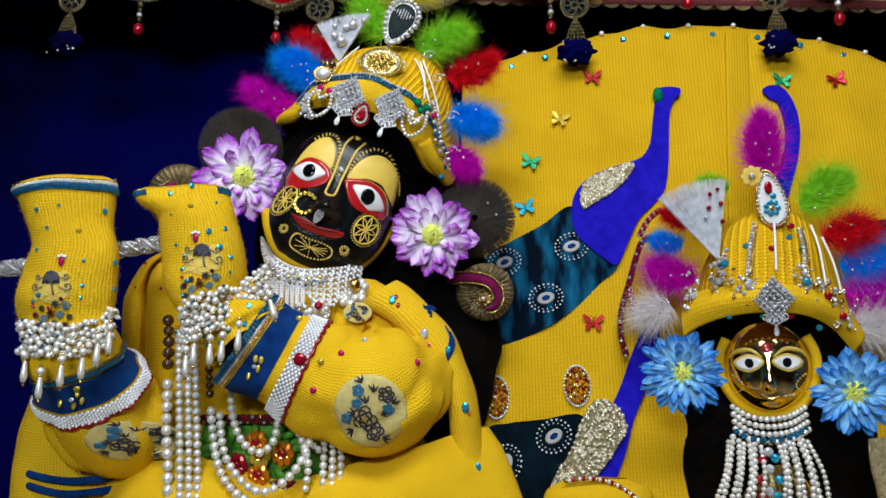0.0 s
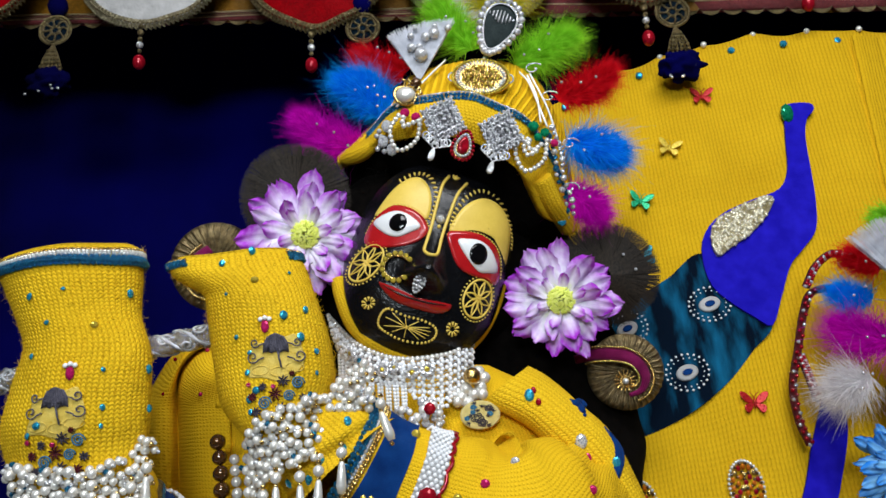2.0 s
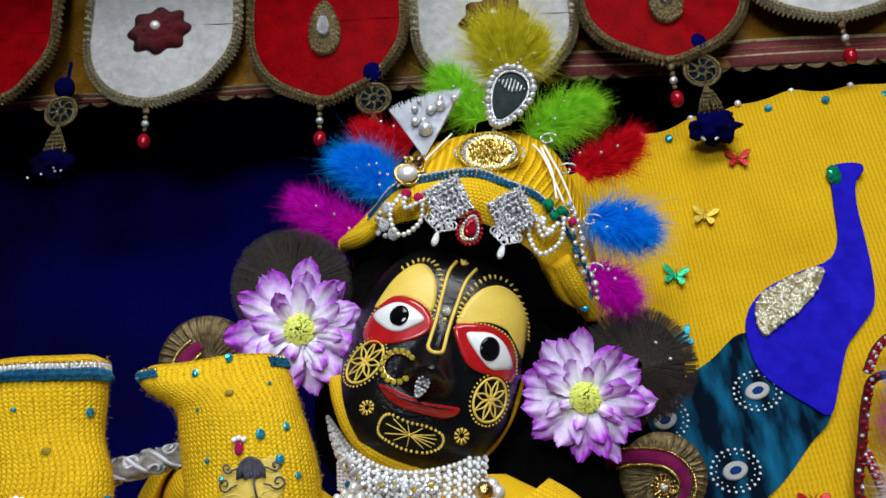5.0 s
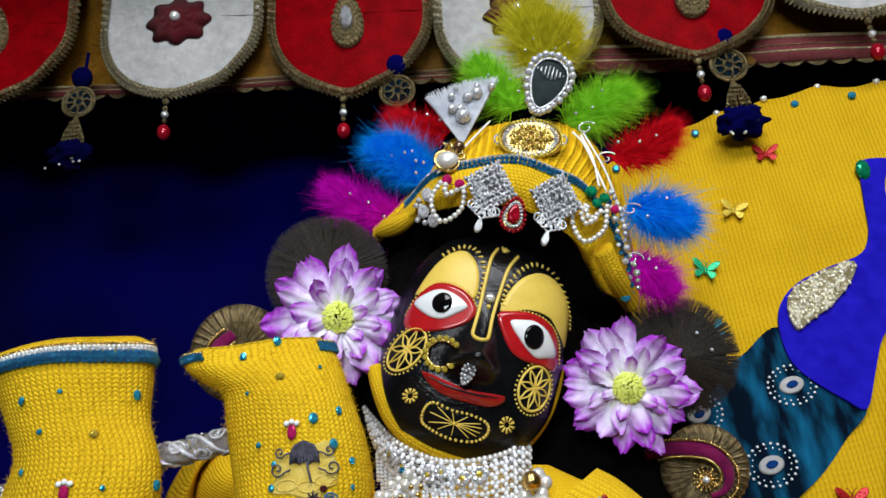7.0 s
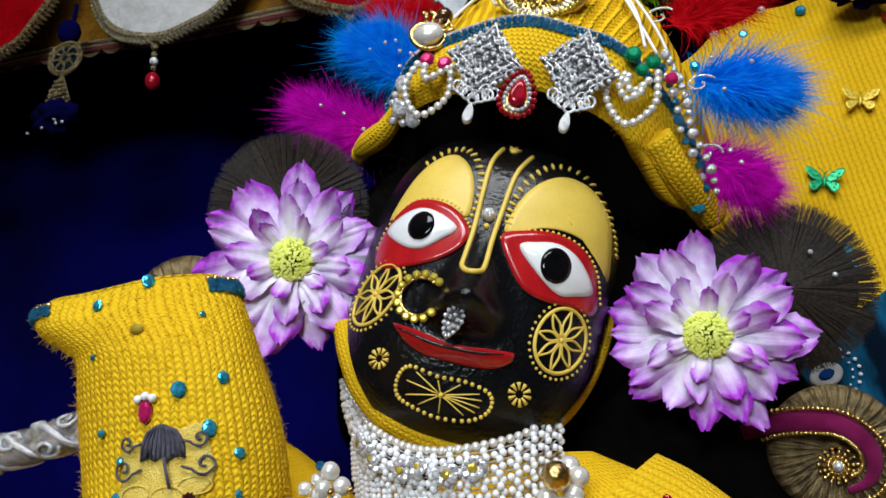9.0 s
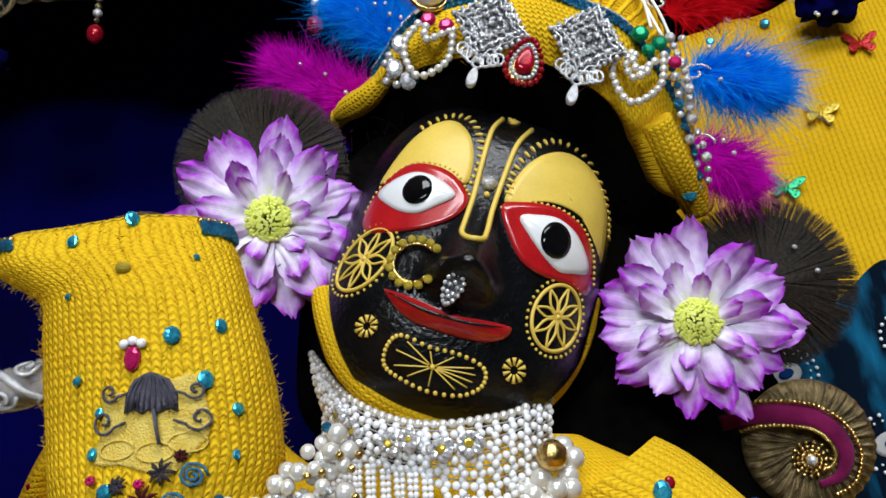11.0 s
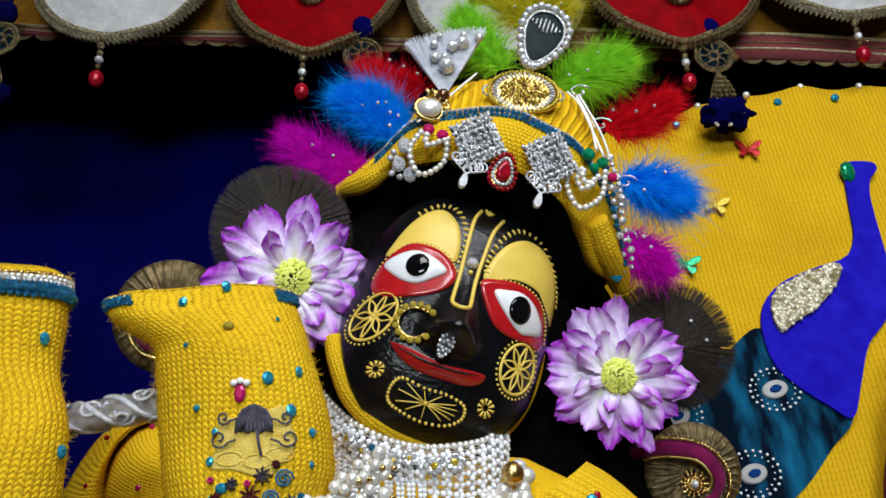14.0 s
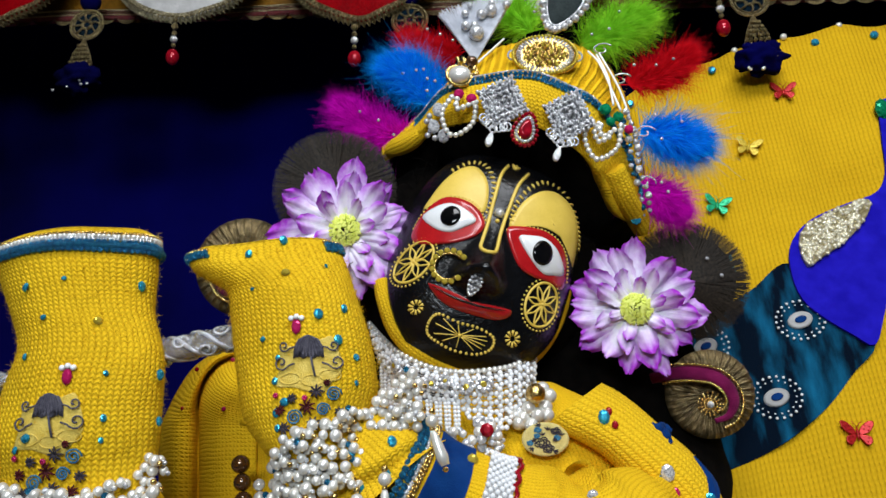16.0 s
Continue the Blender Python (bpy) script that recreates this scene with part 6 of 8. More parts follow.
filigree_pendant((-0.1785, 0.888, 1.884), 0.0215)
filigree_pendant((-0.1261, 0.892, 1.869), 0.0215)

ruby = thing("ruby_pendant", (-0.1619, 0.888, 1.857), "red teardrop pendant rimmed with gold beads on the turban", "pendant")
put = flat_put((-0.1619, 0.888, 1.857), HM)
bm = bmesh.new()
slab(bm, tear_shape(0.011, 0.0135), lambda a, b, u: put(a, b, u), 0.002)
part("plate", bm, GOLD, ruby)
bm = bmesh.new()
slab(bm, tear_shape(0.0065, 0.0085), lambda a, b, u: put(a, b, 0.002 + u), 0.004, 4, 0.25)
part("stone", bm, RED_GEM, ruby, "red glass stone")
for w, h, kind, n, r in ((0.0088, 0.011, "crystal_bead", 22, 0.0013), (0.0125, 0.015, "red_bead", 22, 0.0017)):
    for a, b in tear_shape(w, h, n):
        bead(ruby, kind, put(a, b, 0.003), r)

medal = thing("oval_brooch", (-0.1401, 0.905, 1.932), "oval gold and crystal brooch on the front of the turban", "brooch")
put = flat_put((-0.1403, 0.902, 1.93), Matrix.Rotation(0.12, 3, 'Y'))
bm = bmesh.new()
slab(bm, ellipse(0, 0, 0.0275, 0.0185, 48), lambda a, b, u: put(a, b, u), 0.006, 5, 0.14)
part("plate", bm, GOLD, medal)
bm = bmesh.new()
for a, b in ellipse(0, 0, 0.0267, 0.0180, 56):
    ball(bm, put(a, b, 0.006), 0.0015, 0, 6, 4)
for k in range(90):
    q, t = 0.66 * math.sqrt((k + 0.5) / 90), 2.39996 * k
    ball(bm, put(0.0275 * q * math.cos(t), 0.0185 * q * math.sin(t), 0.0062 + 0.002 * (1 - q)), 0.0010 + 0.0004 * (k % 3), k % 2, 6, 4)
part("grain_work", bm, YELLOW_GEM, medal).data.materials.append(GOLD)
for k, (a, b) in enumerate(ellipse(0, 0, 0.0275 * 0.8, 0.0185 * 0.8, 40)):
    d = Vector((a, b, 0)).normalized()
    bm = bmesh.new()
    tube(bm, [put(a - d.x * 0.002, b - d.y * 0.002, 0.0065), put(a + d.x * 0.002, b + d.y * 0.002, 0.0065)], 0.0008, 5)
    part("baguette", bm, CRYSTAL, medal)
for a in (-1, 1):
    bm = bmesh.new()
    tube(bm, [put(0.0265 * a + 0.0045 * math.cos(t), 0.0045 * math.sin(t), 0.004) for t in (2 * math.pi * i / 16 for i in range(17))], 0.0009, 5, 0, False)
    part("ring", bm, SILVER, medal)
for k in range(5):
    bead(medal, "crystal_bead", put(0.002, -0.017 - 0.0042 * k, 0.003), 0.0021 + 0.0012 * (k == 2))

crest = thing("crest_ornament", (-0.1203, 0.915, 1.993), "teardrop crest of crystal beads rising from the turban", "crest")
put = flat_put((-0.1194, 0.915, 1.992), HM)
bm = bmesh.new()
slab(bm, tear_shape(0.0215, 0.0285, 40, 3.05), lambda a, b, u: put(a, b, u), 0.002, 5)
part("dark_mirror", bm, plain("dark_glass", (0.004, 0.009, 0.009), (0.015, 0.025, 0.025), 60, 0.3, spec=0.04), crest, "dark glass centre")
bm = bmesh.new()
o = tear_shape(0.0205, 0.0275, 48, 3.05)
tube(bm, [put(a, b, 0.003) for a, b in o + [o[0]]], 0.0011, 6, 0, False)
for k in range(8):
    tube(bm, [put(-0.012 + 0.0035 * k, 0.004 + 0.0022 * abs(k - 3.5), 0.003), put(-0.012 + 0.0035 * k, 0.020 - 0.0018 * abs(k - 3.5), 0.003)], 0.0009, 5)
part("silver_wire", bm, SILVER, crest)
for k, (a, b) in enumerate(tear_shape(0.0255, 0.0325, 26, 3.05)):
    bead(crest, "crystal_bead", put(a, b, 0.003), 0.0036 if k % 2 else 0.0029)
bm = bmesh.new()
tube(bm, [put(-0.002, -0.03, -0.002), put(-0.004, -0.045, -0.006)], 0.002, 6)
part("stem", bm, SILVER, crest)

brooch = thing("pearl_brooch", (-0.2134, 0.9, 1.918), "large oval pearl in a gold claw setting on the turban", "brooch")
put = flat_put((-0.2134, 0.898, 1.916), HM)
bead(brooch, "pearl", put(0, 0, 0.004), (0.0098, 0.006, 0.0078))
bm = bmesh.new()
tube(bm, [put(0.0105 * math.cos(t), 0.0088 * math.sin(t), 0.002) for t in (2 * math.pi * i / 32 for i in range(33))], 0.0018, 6, 0, False)
for k in range(5):
    t = 0.5 + 0.35 * k
    tube(bm, [put(0.010 * math.cos(t), 0.009 * math.sin(t), 0.003), put(0.016 * math.cos(t), 0.015 * math.sin(t), 0.004), put(0.014 * math.cos(t + 0.3), 0.017 * math.sin(t + 0.3), 0.004)], 0.0016, 6)
part("setting", bm, GOLD, brooch)
bead(brooch, "brown_bead", put(0.006, 0.016, 0.003), 0.0055)

for label, c, loops, stones in (("loops of small cream pearls below two rubies on the turban", (-0.2093, 0.895, 1.894), (((-0.009, 0.0), (-0.013, -0.022), (0.0, -0.038), (0.013, -0.022), (0.010, 0.0)), ((-0.006, 0.0), (-0.003, -0.013), (0.008, -0.003))), (("pink", -0.0055, 0.0, 0.0046), ("pink", 0.0055, 0.0, 0.0046))), ("loops of small cream pearls below green stones on the turban", (-0.0903, 0.908, 1.875), (((-0.012, -0.008), (-0.016, -0.028), (-0.002, -0.044), (0.012, -0.028), (0.010, -0.006)), ((-0.010, -0.008), (-0.002, -0.022), (0.008, -0.010)), ((-0.002, -0.010), (-0.010, -0.018), (-0.004, -0.028), (0.004, -0.02))), (("green", -0.006, 0.002, 0.0052), ("green", 0.006, 0.0, 0.0046), ("green", 0.001, -0.007, 0.004)))):
    ob = thing("pearl_loop", c, label, "jewellery", "pearl loops")
    put = flat_put(c, HM)
    for line in loops:
        string(ob, "pearl", [put(a, b, 0.003) for a, b in line], 0.0024)
    for kind, a, b, r in stones:
        gem(ob, kind, put(a, b, 0.003), r)

chain = thing("jewelled_chain", (-0.0689, 0.94, 1.861), "silver chain of small stones hanging down the turban side", "chain")
for k, p in enumerate(spline([(-0.079, 0.92, 1.881), (-0.0741, 0.925, 1.867), (-0.0711, 0.93, 1.853), (-0.0712, 0.935, 1.837), (-0.0633, 0.95, 1.82), (-0.0608, 0.965, 1.805)], 30)):
    bead(chain, ("silver_bead", "crystal_bead", "silver_bead", "blue_bead")[k % 4], p + Vector((0.003 * (-1) ** k, -0.006, 0)), 0.0022 + 0.001 * (k % 3 == 0))
gem(chain, "pink", Vector((-0.0749, 0.917, 1.866)), 0.004)
for p in [(-0.2321, 0.9, 1.888), (-0.2363, 0.905, 1.875), (-0.2285, 0.905, 1.866), (-0.0698, 0.96, 1.803)]:
    gem(chain if p[0] > -0.1 else brooch, "crystal" if p[0] < -0.1 else "blue", p, 0.005, tall=1.3)
for p in [(-0.2403, 0.91, 1.888), (-0.243, 0.912, 1.884), (-0.2381, 0.905, 1.88), (-0.2394, 0.907, 1.872), (-0.242, 0.908, 1.869), (-0.2359, 0.908, 1.866)]:
    bead(brooch, "crystal_bead", p, 0.0026)
bead(brooch, "blue_bead", (-0.2257, 0.905, 1.867), 0.0035)
for p, t in zip([(-0.055, 0.955, 1.879), (-0.0582, 0.965, 1.836), (-0.072, 0.945, 1.927), (-0.0846, 0.95, 1.962)], (0.2, -0.3, 0.4, 0.5)):
    bm = bmesh.new()
    pv = Vector(p)
    tube(bm, [pv + Vector((0.010 * (1 - k / 20) * math.cos(t + k * 0.42), -0.003, 0.007 * (1 - k / 20) * math.sin(t + k * 0.42))) for k in range(17)], 0.0008, 6)
    part("paisley_curl", bm, SILVER, chain)


# ---- nose jewels ----
ring = thing("nose_ring", face(*(-0.0271, -0.0178), 0.004), "half ring of yellow stones at the nose of the dark figure", "nose ring")
c = (-0.0265, -0.0177)
bm = bmesh.new()
tube(bm, [face(c[0] + 0.0105 * math.cos(t), c[1] + 0.0108 * math.sin(t), 0.003) for t in (math.radians(50 + 270 * i / 24) for i in range(25))], 0.0012, 6)
part("wire", bm, GOLD, ring)
for k in range(13):
    t = math.radians(45 + 275 * k / 12)
    gem(ring, "yellow", face(c[0] + 0.0122 * math.cos(t), c[1] + 0.0128 * math.sin(t), 0.004), 0.0024, HM @ Vector((0, -1, 0)))
nj = thing("nose_drop", face(*(-0.0043, -0.0299), 0.012), "crystal teardrop jewel hanging at the nose", "nose jewel")
put = flat_put(face(*(-0.0045, -0.0301), 0.010), HM)
bm = bmesh.new()
slab(bm, tear_shape(0.0062, 0.0090, 24, 3.0), lambda a, b, u: put(a, b, u), 0.002)
part("plate", bm, DARK_SILVER, nj)
for q, n in ((0.95, 14), (0.45, 6)):
    for a, b in tear_shape(0.0060 * q, 0.0085 * q, n, 3.0):
        bead(nj, "crystal_bead", put(a, b, 0.0025), 0.0012)

# ---- silk flowers ----
def petal_mesh(name, mat, width, seed):
    """One cupped silk petal with a ragged rim, base at the origin, along +z, front to -y, one unit long."""
    rp = random.Random(seed)
    bm = bmesh.new()
    rows = []
    tilt, cup, wave = rp.uniform(-0.06, 0.06), rp.uniform(-0.05, 0.09), rp.uniform(0.03, 0.07)
    for j in range(13):
        s = j / 12
        w = width * (0.28 + 0.72 * math.sin(math.pi * min(1.0, 0.12 + s * 0.62))) * (1.0 if s < 0.6 else max(0.30, 1 - ((s - 0.6) / 0.47) ** 3.2))
        row = []
        for i in range(9):
            q = (i - 4) / 4
            rim = (abs(q) == 1) * rp.uniform(-0.09, 0.07) * width * (s > 0.3)
            row.append((w * q + rim + tilt * s * s, cup * q * q * w / width + 0.035 * math.cos(q * 7) * s + 0.02 * s * s + wave * math.sin(8 * s + q * 4) * abs(q) - 0.05 * max(0, s - 0.75) * 4 * (cup > 0), s * (1 - 0.04 * abs(q) * (s > 0.8)) + rp.uniform(-0.055, 0.03) * (j == 12)))
        rows.append(row)
    grid_mesh(bm, rows, False, 0, False)
    return finish(name, bm, mat)


PETALS = {"purple": [petal_mesh("purple_petal", PURPLE_PETAL, 0.225, k) for k in range(5)], "blue": [petal_mesh("blue_petal", BLUE_PETAL, 0.15, k) for k in range(5)]}


def silk_flower(c, front, size, kind, seed, label):
    c = Vector(c)
    ob = thing("silk_flower", c, label, "artificial flower", kind + " flowers")
    r = random.Random(seed)
    base = stand(c, front)
    layers = ((11, 1.0, 2), (10, 0.88, 11), (8, 0.66, 20), (6, 0.45, 30)) if kind == "purple" else ((15, 1.0, 2), (15, 0.94, 10), (14, 0.8, 20), (11, 0.58, 34), (8, 0.34, 52))
    for n, ln, lift in layers:
        off = r.uniform(0, 1)
        for k in range(n):
            a = 360 * (k + off) / n + r.uniform(-7, 7)
            s = size * ln * r.uniform(0.9, 1.06)
            m = base @ pose(0, -0.004 - 0.003 * lift / 20, 0) @ pose(0, 0, 0, 0, a, 0) @ pose(0, 0, 0.006, lift + r.uniform(-6, 8), 0, r.uniform(-15, 15)) @ Matrix.Diagonal((s * r.uniform(0.9, 1.1), s, s, 1))
            part("petal", r.choice(PETALS[kind]), None, ob, "", m)
    bm = bmesh.new()
    for k in range(340):
        a, q = r.uniform(0, 6.283), math.sqrt(r.random())
        b = base @ Vector((0.008 * q * math.cos(a), -0.010, 0.008 * q * math.sin(a)))
        t = base @ Vector((0.0135 * q * math.cos(a), -0.018 + 0.004 * q, 0.0135 * q * math.sin(a)))
        tube(bm, [b, t], [0.0005, 0.0009], 4)
    part("stamen", bm, LIME, ob, "lime green stamens")
    return ob


silk_flower((-0.316, 0.925, 1.794), (0.25, -1, -0.25), 0.0560, "purple", 1, "purple and white silk flower by the cheek of the dark figure")
silk_flower((-0.0789, 0.962, 1.724), (-0.05, -1, -0.25), 0.0520, "purple", 2, "purple and white silk flower beside the black hair")


def fringe_disc(c, front, size, label, seed):
    c = Vector(c)
    ob = thing("fringe_rosette", c, label, "rosette", "fringe rosettes")
    base = stand(c, front)
    r = random.Random(seed)
    bm = bmesh.new()
    slab(bm, ellipse(0, 0, size * 0.8, size * 0.8, 40), lambda a, b, u: base @ Vector((a, -u, b)), 0.004)
    part("backing", bm, HAIR, ob)
    bm = bmesh.new()
    for k in range(3200):
        a = r.uniform(0, 2 * math.pi)
        ln = size * r.uniform(0.93, 1.03)
        up = r.uniform(0.002, 0.010)
        p0 = base @ Vector((size * 0.08 * math.cos(a), -up, size * 0.08 * math.sin(a)))
        p1 = base @ Vector((ln * math.cos(a + r.uniform(-0.04, 0.04)), -up * 0.6, ln * math.sin(a + r.uniform(-0.04, 0.04))))
        nrm = (p1 - p0).cross(Vector((0, 1, 0))).normalized() * 0.00018
        v = [bm.verts.new(q) for q in (p0 - nrm, p0 + nrm, p1 + nrm * 0.6, p1 - nrm * 0.6)]
        bm.faces.new(v)
    part("fringe", bm, FRINGE, ob)
    for k in range(2):
        bead(ob, "crystal_bead", base @ Vector((size * (0.35 + 0.2 * k), -0.012, size * (0.35 - 0.3 * k))), 0.0016)


fringe_disc((-0.3283, 0.945, 1.839), (0.2, -1, -0.2), 0.053, "dark brown fringed rosette behind the purple flower", 1)
fringe_disc((-0.0269, 0.995, 1.753), (-0.1, -1, -0.2), 0.052, "black fringed rosette behind the purple flower", 2)


def paisley(c, front, size, sign, label, skip=0):
    c = Vector(c)
    ob = thing("paisley_ornament", c, label, "ornament", "paisley ornaments")
    base = stand(c, front)

    def q(x, u, z):
        return base @ Vector((sign * x * size, -u, z * size))

    bm = bmesh.new()
    n = 272
    rows = []
    for rr, up, amp in ((1.02, -0.001, 0.0), (1.0, 0.001, 0.4), (0.86, 0.004, 1.0), (0.62, 0.003, 1.0), (0.45, 0.002, 0.5), (0.05, 0.002, 0.0)):
        row = []
        for k in range(n):
            a = 2 * math.pi * k / n
            crimp = abs(math.sin(17 * a + 3.0 * rr))
            row.append(q((rr + 0.025 * amp * crimp) * math.cos(a), up + 0.0035 * amp * (crimp - 0.35) + 0.0009 * amp * math.sin(68 * a), (rr + 0.025 * amp * crimp) * math.sin(a)))
        rows.append(row)
    grid_mesh(bm, rows, True)
    part("pleated_disc", bm, OLD_GOLD, ob, "pleated dull gold ribbon")
    arc = [(-1.35, 0.42), (-0.85, 0.52), (-0.35, 0.50), (0.08, 0.40), (0.38, 0.14), (0.48, -0.18), (0.34, -0.48), (0.02, -0.60)]
    line = spline([q(x, 0.0075, z) for x, z in arc[skip:]], 50)
    bm = bmesh.new()
    tube(bm, line, [size * 0.175 * (0.35 + 0.65 * math.sin(math.pi * min(1, 0.16 + k / 56))) for k in range(50)], 12, 0, True, 0.5)
    part("velvet_curve", bm, MAGENTA, ob, "magenta velvet curve")
    for sg in (-1, 1):
        for k in range(44):
            p = line[min(49, k + 3)]
            d = (line[min(49, k + 4)] - line[k + 2]).normalized()
            nrm = d.cross(Vector((0, 1, 0))).normalized()
            bead(ob, "gold_bead", p + nrm * sg * size * 0.19 + Vector((0, -0.003, 0)), 0.0014)
    for k in range(60):
        t, rr = k * 0.42, 0.30 * (1 - k / 64)
        bead(ob, "gold_bead", q(-0.06 + rr * math.cos(t), 0.007, -0.22 + rr * math.sin(t)), 0.0013)
    bead(ob, "crystal_bead", q(-0.06, 0.009, -0.22), 0.0030)


paisley((-0.0160, 1.01, 1.657), (0, -1, -0.2), 0.037, 1, "gold pleated paisley ornament with a magenta velvet curve, by the hair")
paisley((-0.4114, 0.96, 1.779), (0.1, -1, -0.2), 0.043, -1, "gold pleated paisley ornament with a magenta velvet curve, behind the mitten", 3)

# ---- bead collar ----
T = spline([(-0.302, 0.965, 1.723), (-0.286, 0.945, 1.704), (-0.268, 0.918, 1.686), (-0.245, 0.897, 1.672), (-0.224, 0.888, 1.666), (-0.201, 0.893, 1.667), (-0.18, 0.915, 1.674), (-0.162, 0.95, 1.691)], 40)
B = spline([(-0.292, 0.955, 1.689), (-0.28, 0.933, 1.67), (-0.265, 0.91, 1.656), (-0.243, 0.893, 1.646), (-0.224, 0.886, 1.643), (-0.202, 0.89, 1.64), (-0.182, 0.905, 1.645), (-0.165, 0.94, 1.662)], 40)
collar = thing("bead_collar", T[20], "wide collar of netted white beads round the neck", "necklace")


def net_at(k, s):
    """k along the neck, s from the upper edge (0) to the lower (1) and beyond."""
    i = max(0, min(38, int(k)))
    a, b = T[i].lerp(T[i + 1], k - i), B[i].lerp(B[i + 1], k - i)
    return a + (b - a) * s + Vector((0, -0.006 * math.sin(math.pi * min(1.0, s)), 0))


bm = bmesh.new()
for j in range(1, 15):
    for i in range(39):
        s = j / 9
        if j > 9 and (i < 22 or j > 9 + min(5, (i - 20) * 0.9, (38 - i) * 0.8)):
            continue
        if j % 2 and i % 2:
            continue
        ball(bm, net_at(i + 0.5 * (j % 2 == 0) * 0.6, s) + Vector((0, 0.0006 * math.sin(i * 7 + j * 3), 0.0004 * math.sin(i * 5 + j))), 0.00205, 0, 8, 5)
tagged(part("bead_net", bm, WHITE_BEAD, collar, "open net of white seed beads"), kind="stuff")
bm = bmesh.new()
for j in range(1, 10):
    tube(bm, [net_at(k / 2, j / 9) + Vector((0, 0.0008, 0)) for k in range(77)], 0.0005, 4)
part("thread", bm, WHITE_CLOTH, collar)
for i in range(39):
    bead(collar, "pearl", net_at(i, -0.02), 0.0024)
for n, i in enumerate(range(2, 23, 2)):
    far = 0.024 + 0.010 * math.sin(math.pi * n / 10) + 0.002 * (n % 3)
    p = net_at(i, 1.0)
    lean = Vector((0.010 * (n - 3) / 10, -0.006, -1)).normalized()
    bm = bmesh.new()
    for sx in (-0.0015, 0.0015):
        for k in range(int(far / 0.0029)):
            ball(bm, p + Vector((sx * (1 - 0.05 * k), -0.002, 0)) + lean * (0.0029 * k), 0.0016, 0, 8, 5)
    part("bead_fringe", bm, WHITE_BEAD, collar)
r = random.Random(8)
for ci, cs in ((9, 0.45), (12, 0.55), (17, 0.5), (20, 0.35), (24, 0.5), (27, 0.4)):
    for k in range(9):
        a, q = 2 * math.pi * k / 8, 0.0 if k == 8 else r.uniform(0.7, 1.2)
        gem(collar, "yellow" if k == 8 else "crystal", net_at(ci + 1.1 * q * math.cos(a), cs + 0.16 * q * math.sin(a)) + Vector((0, -0.0035, 0)), r.uniform(0.0015, 0.0027), (r.uniform(-0.6, 0.6), -1, r.uniform(-0.6, 0.6)))
# brooch and shoulder beads under the collar
neck = thing("neck_brooch", (-0.2172, 0.885, 1.617), "silver and pearl brooch hanging below the bead collar", "brooch")
for k in range(64):
    a, q = r.uniform(0, 6.283), math.sqrt(r.random())
    p = Vector((-0.2133, 0.882, 1.613)) + Vector((0.020 * q * math.cos(a), r.uniform(-0.004, 0.004), 0.020 * q * math.sin(a)))
    bead(neck, r.choice(("crystal_bead", "pearl", "silver_bead")), p, r.uniform(0.002, 0.0042))
gem(neck, "red", Vector((-0.2038, 0.875, 1.623)), 0.005)
shoulder = thing("pearl_cluster", (-0.1692, 0.91, 1.642), "cream pearls and a gold bead at the shoulder", "jewellery")
for k, p in enumerate([(-0.1781, 0.905, 1.633), (-0.1723, 0.905, 1.628), (-0.1669, 0.905, 1.635), (-0.1609, 0.91, 1.641), (-0.1573, 0.91, 1.649), (-0.1618, 0.915, 1.655), (-0.1735, 0.905, 1.64), (-0.1812, 0.905, 1.63), (-0.1863, 0.905, 1.636), (-0.1602, 0.908, 1.635)]):
    bead(shoulder, "pearl", p, 0.0056)
bead(shoulder, "gold_bead", (-0.1676, 0.9, 1.65), 0.0075)



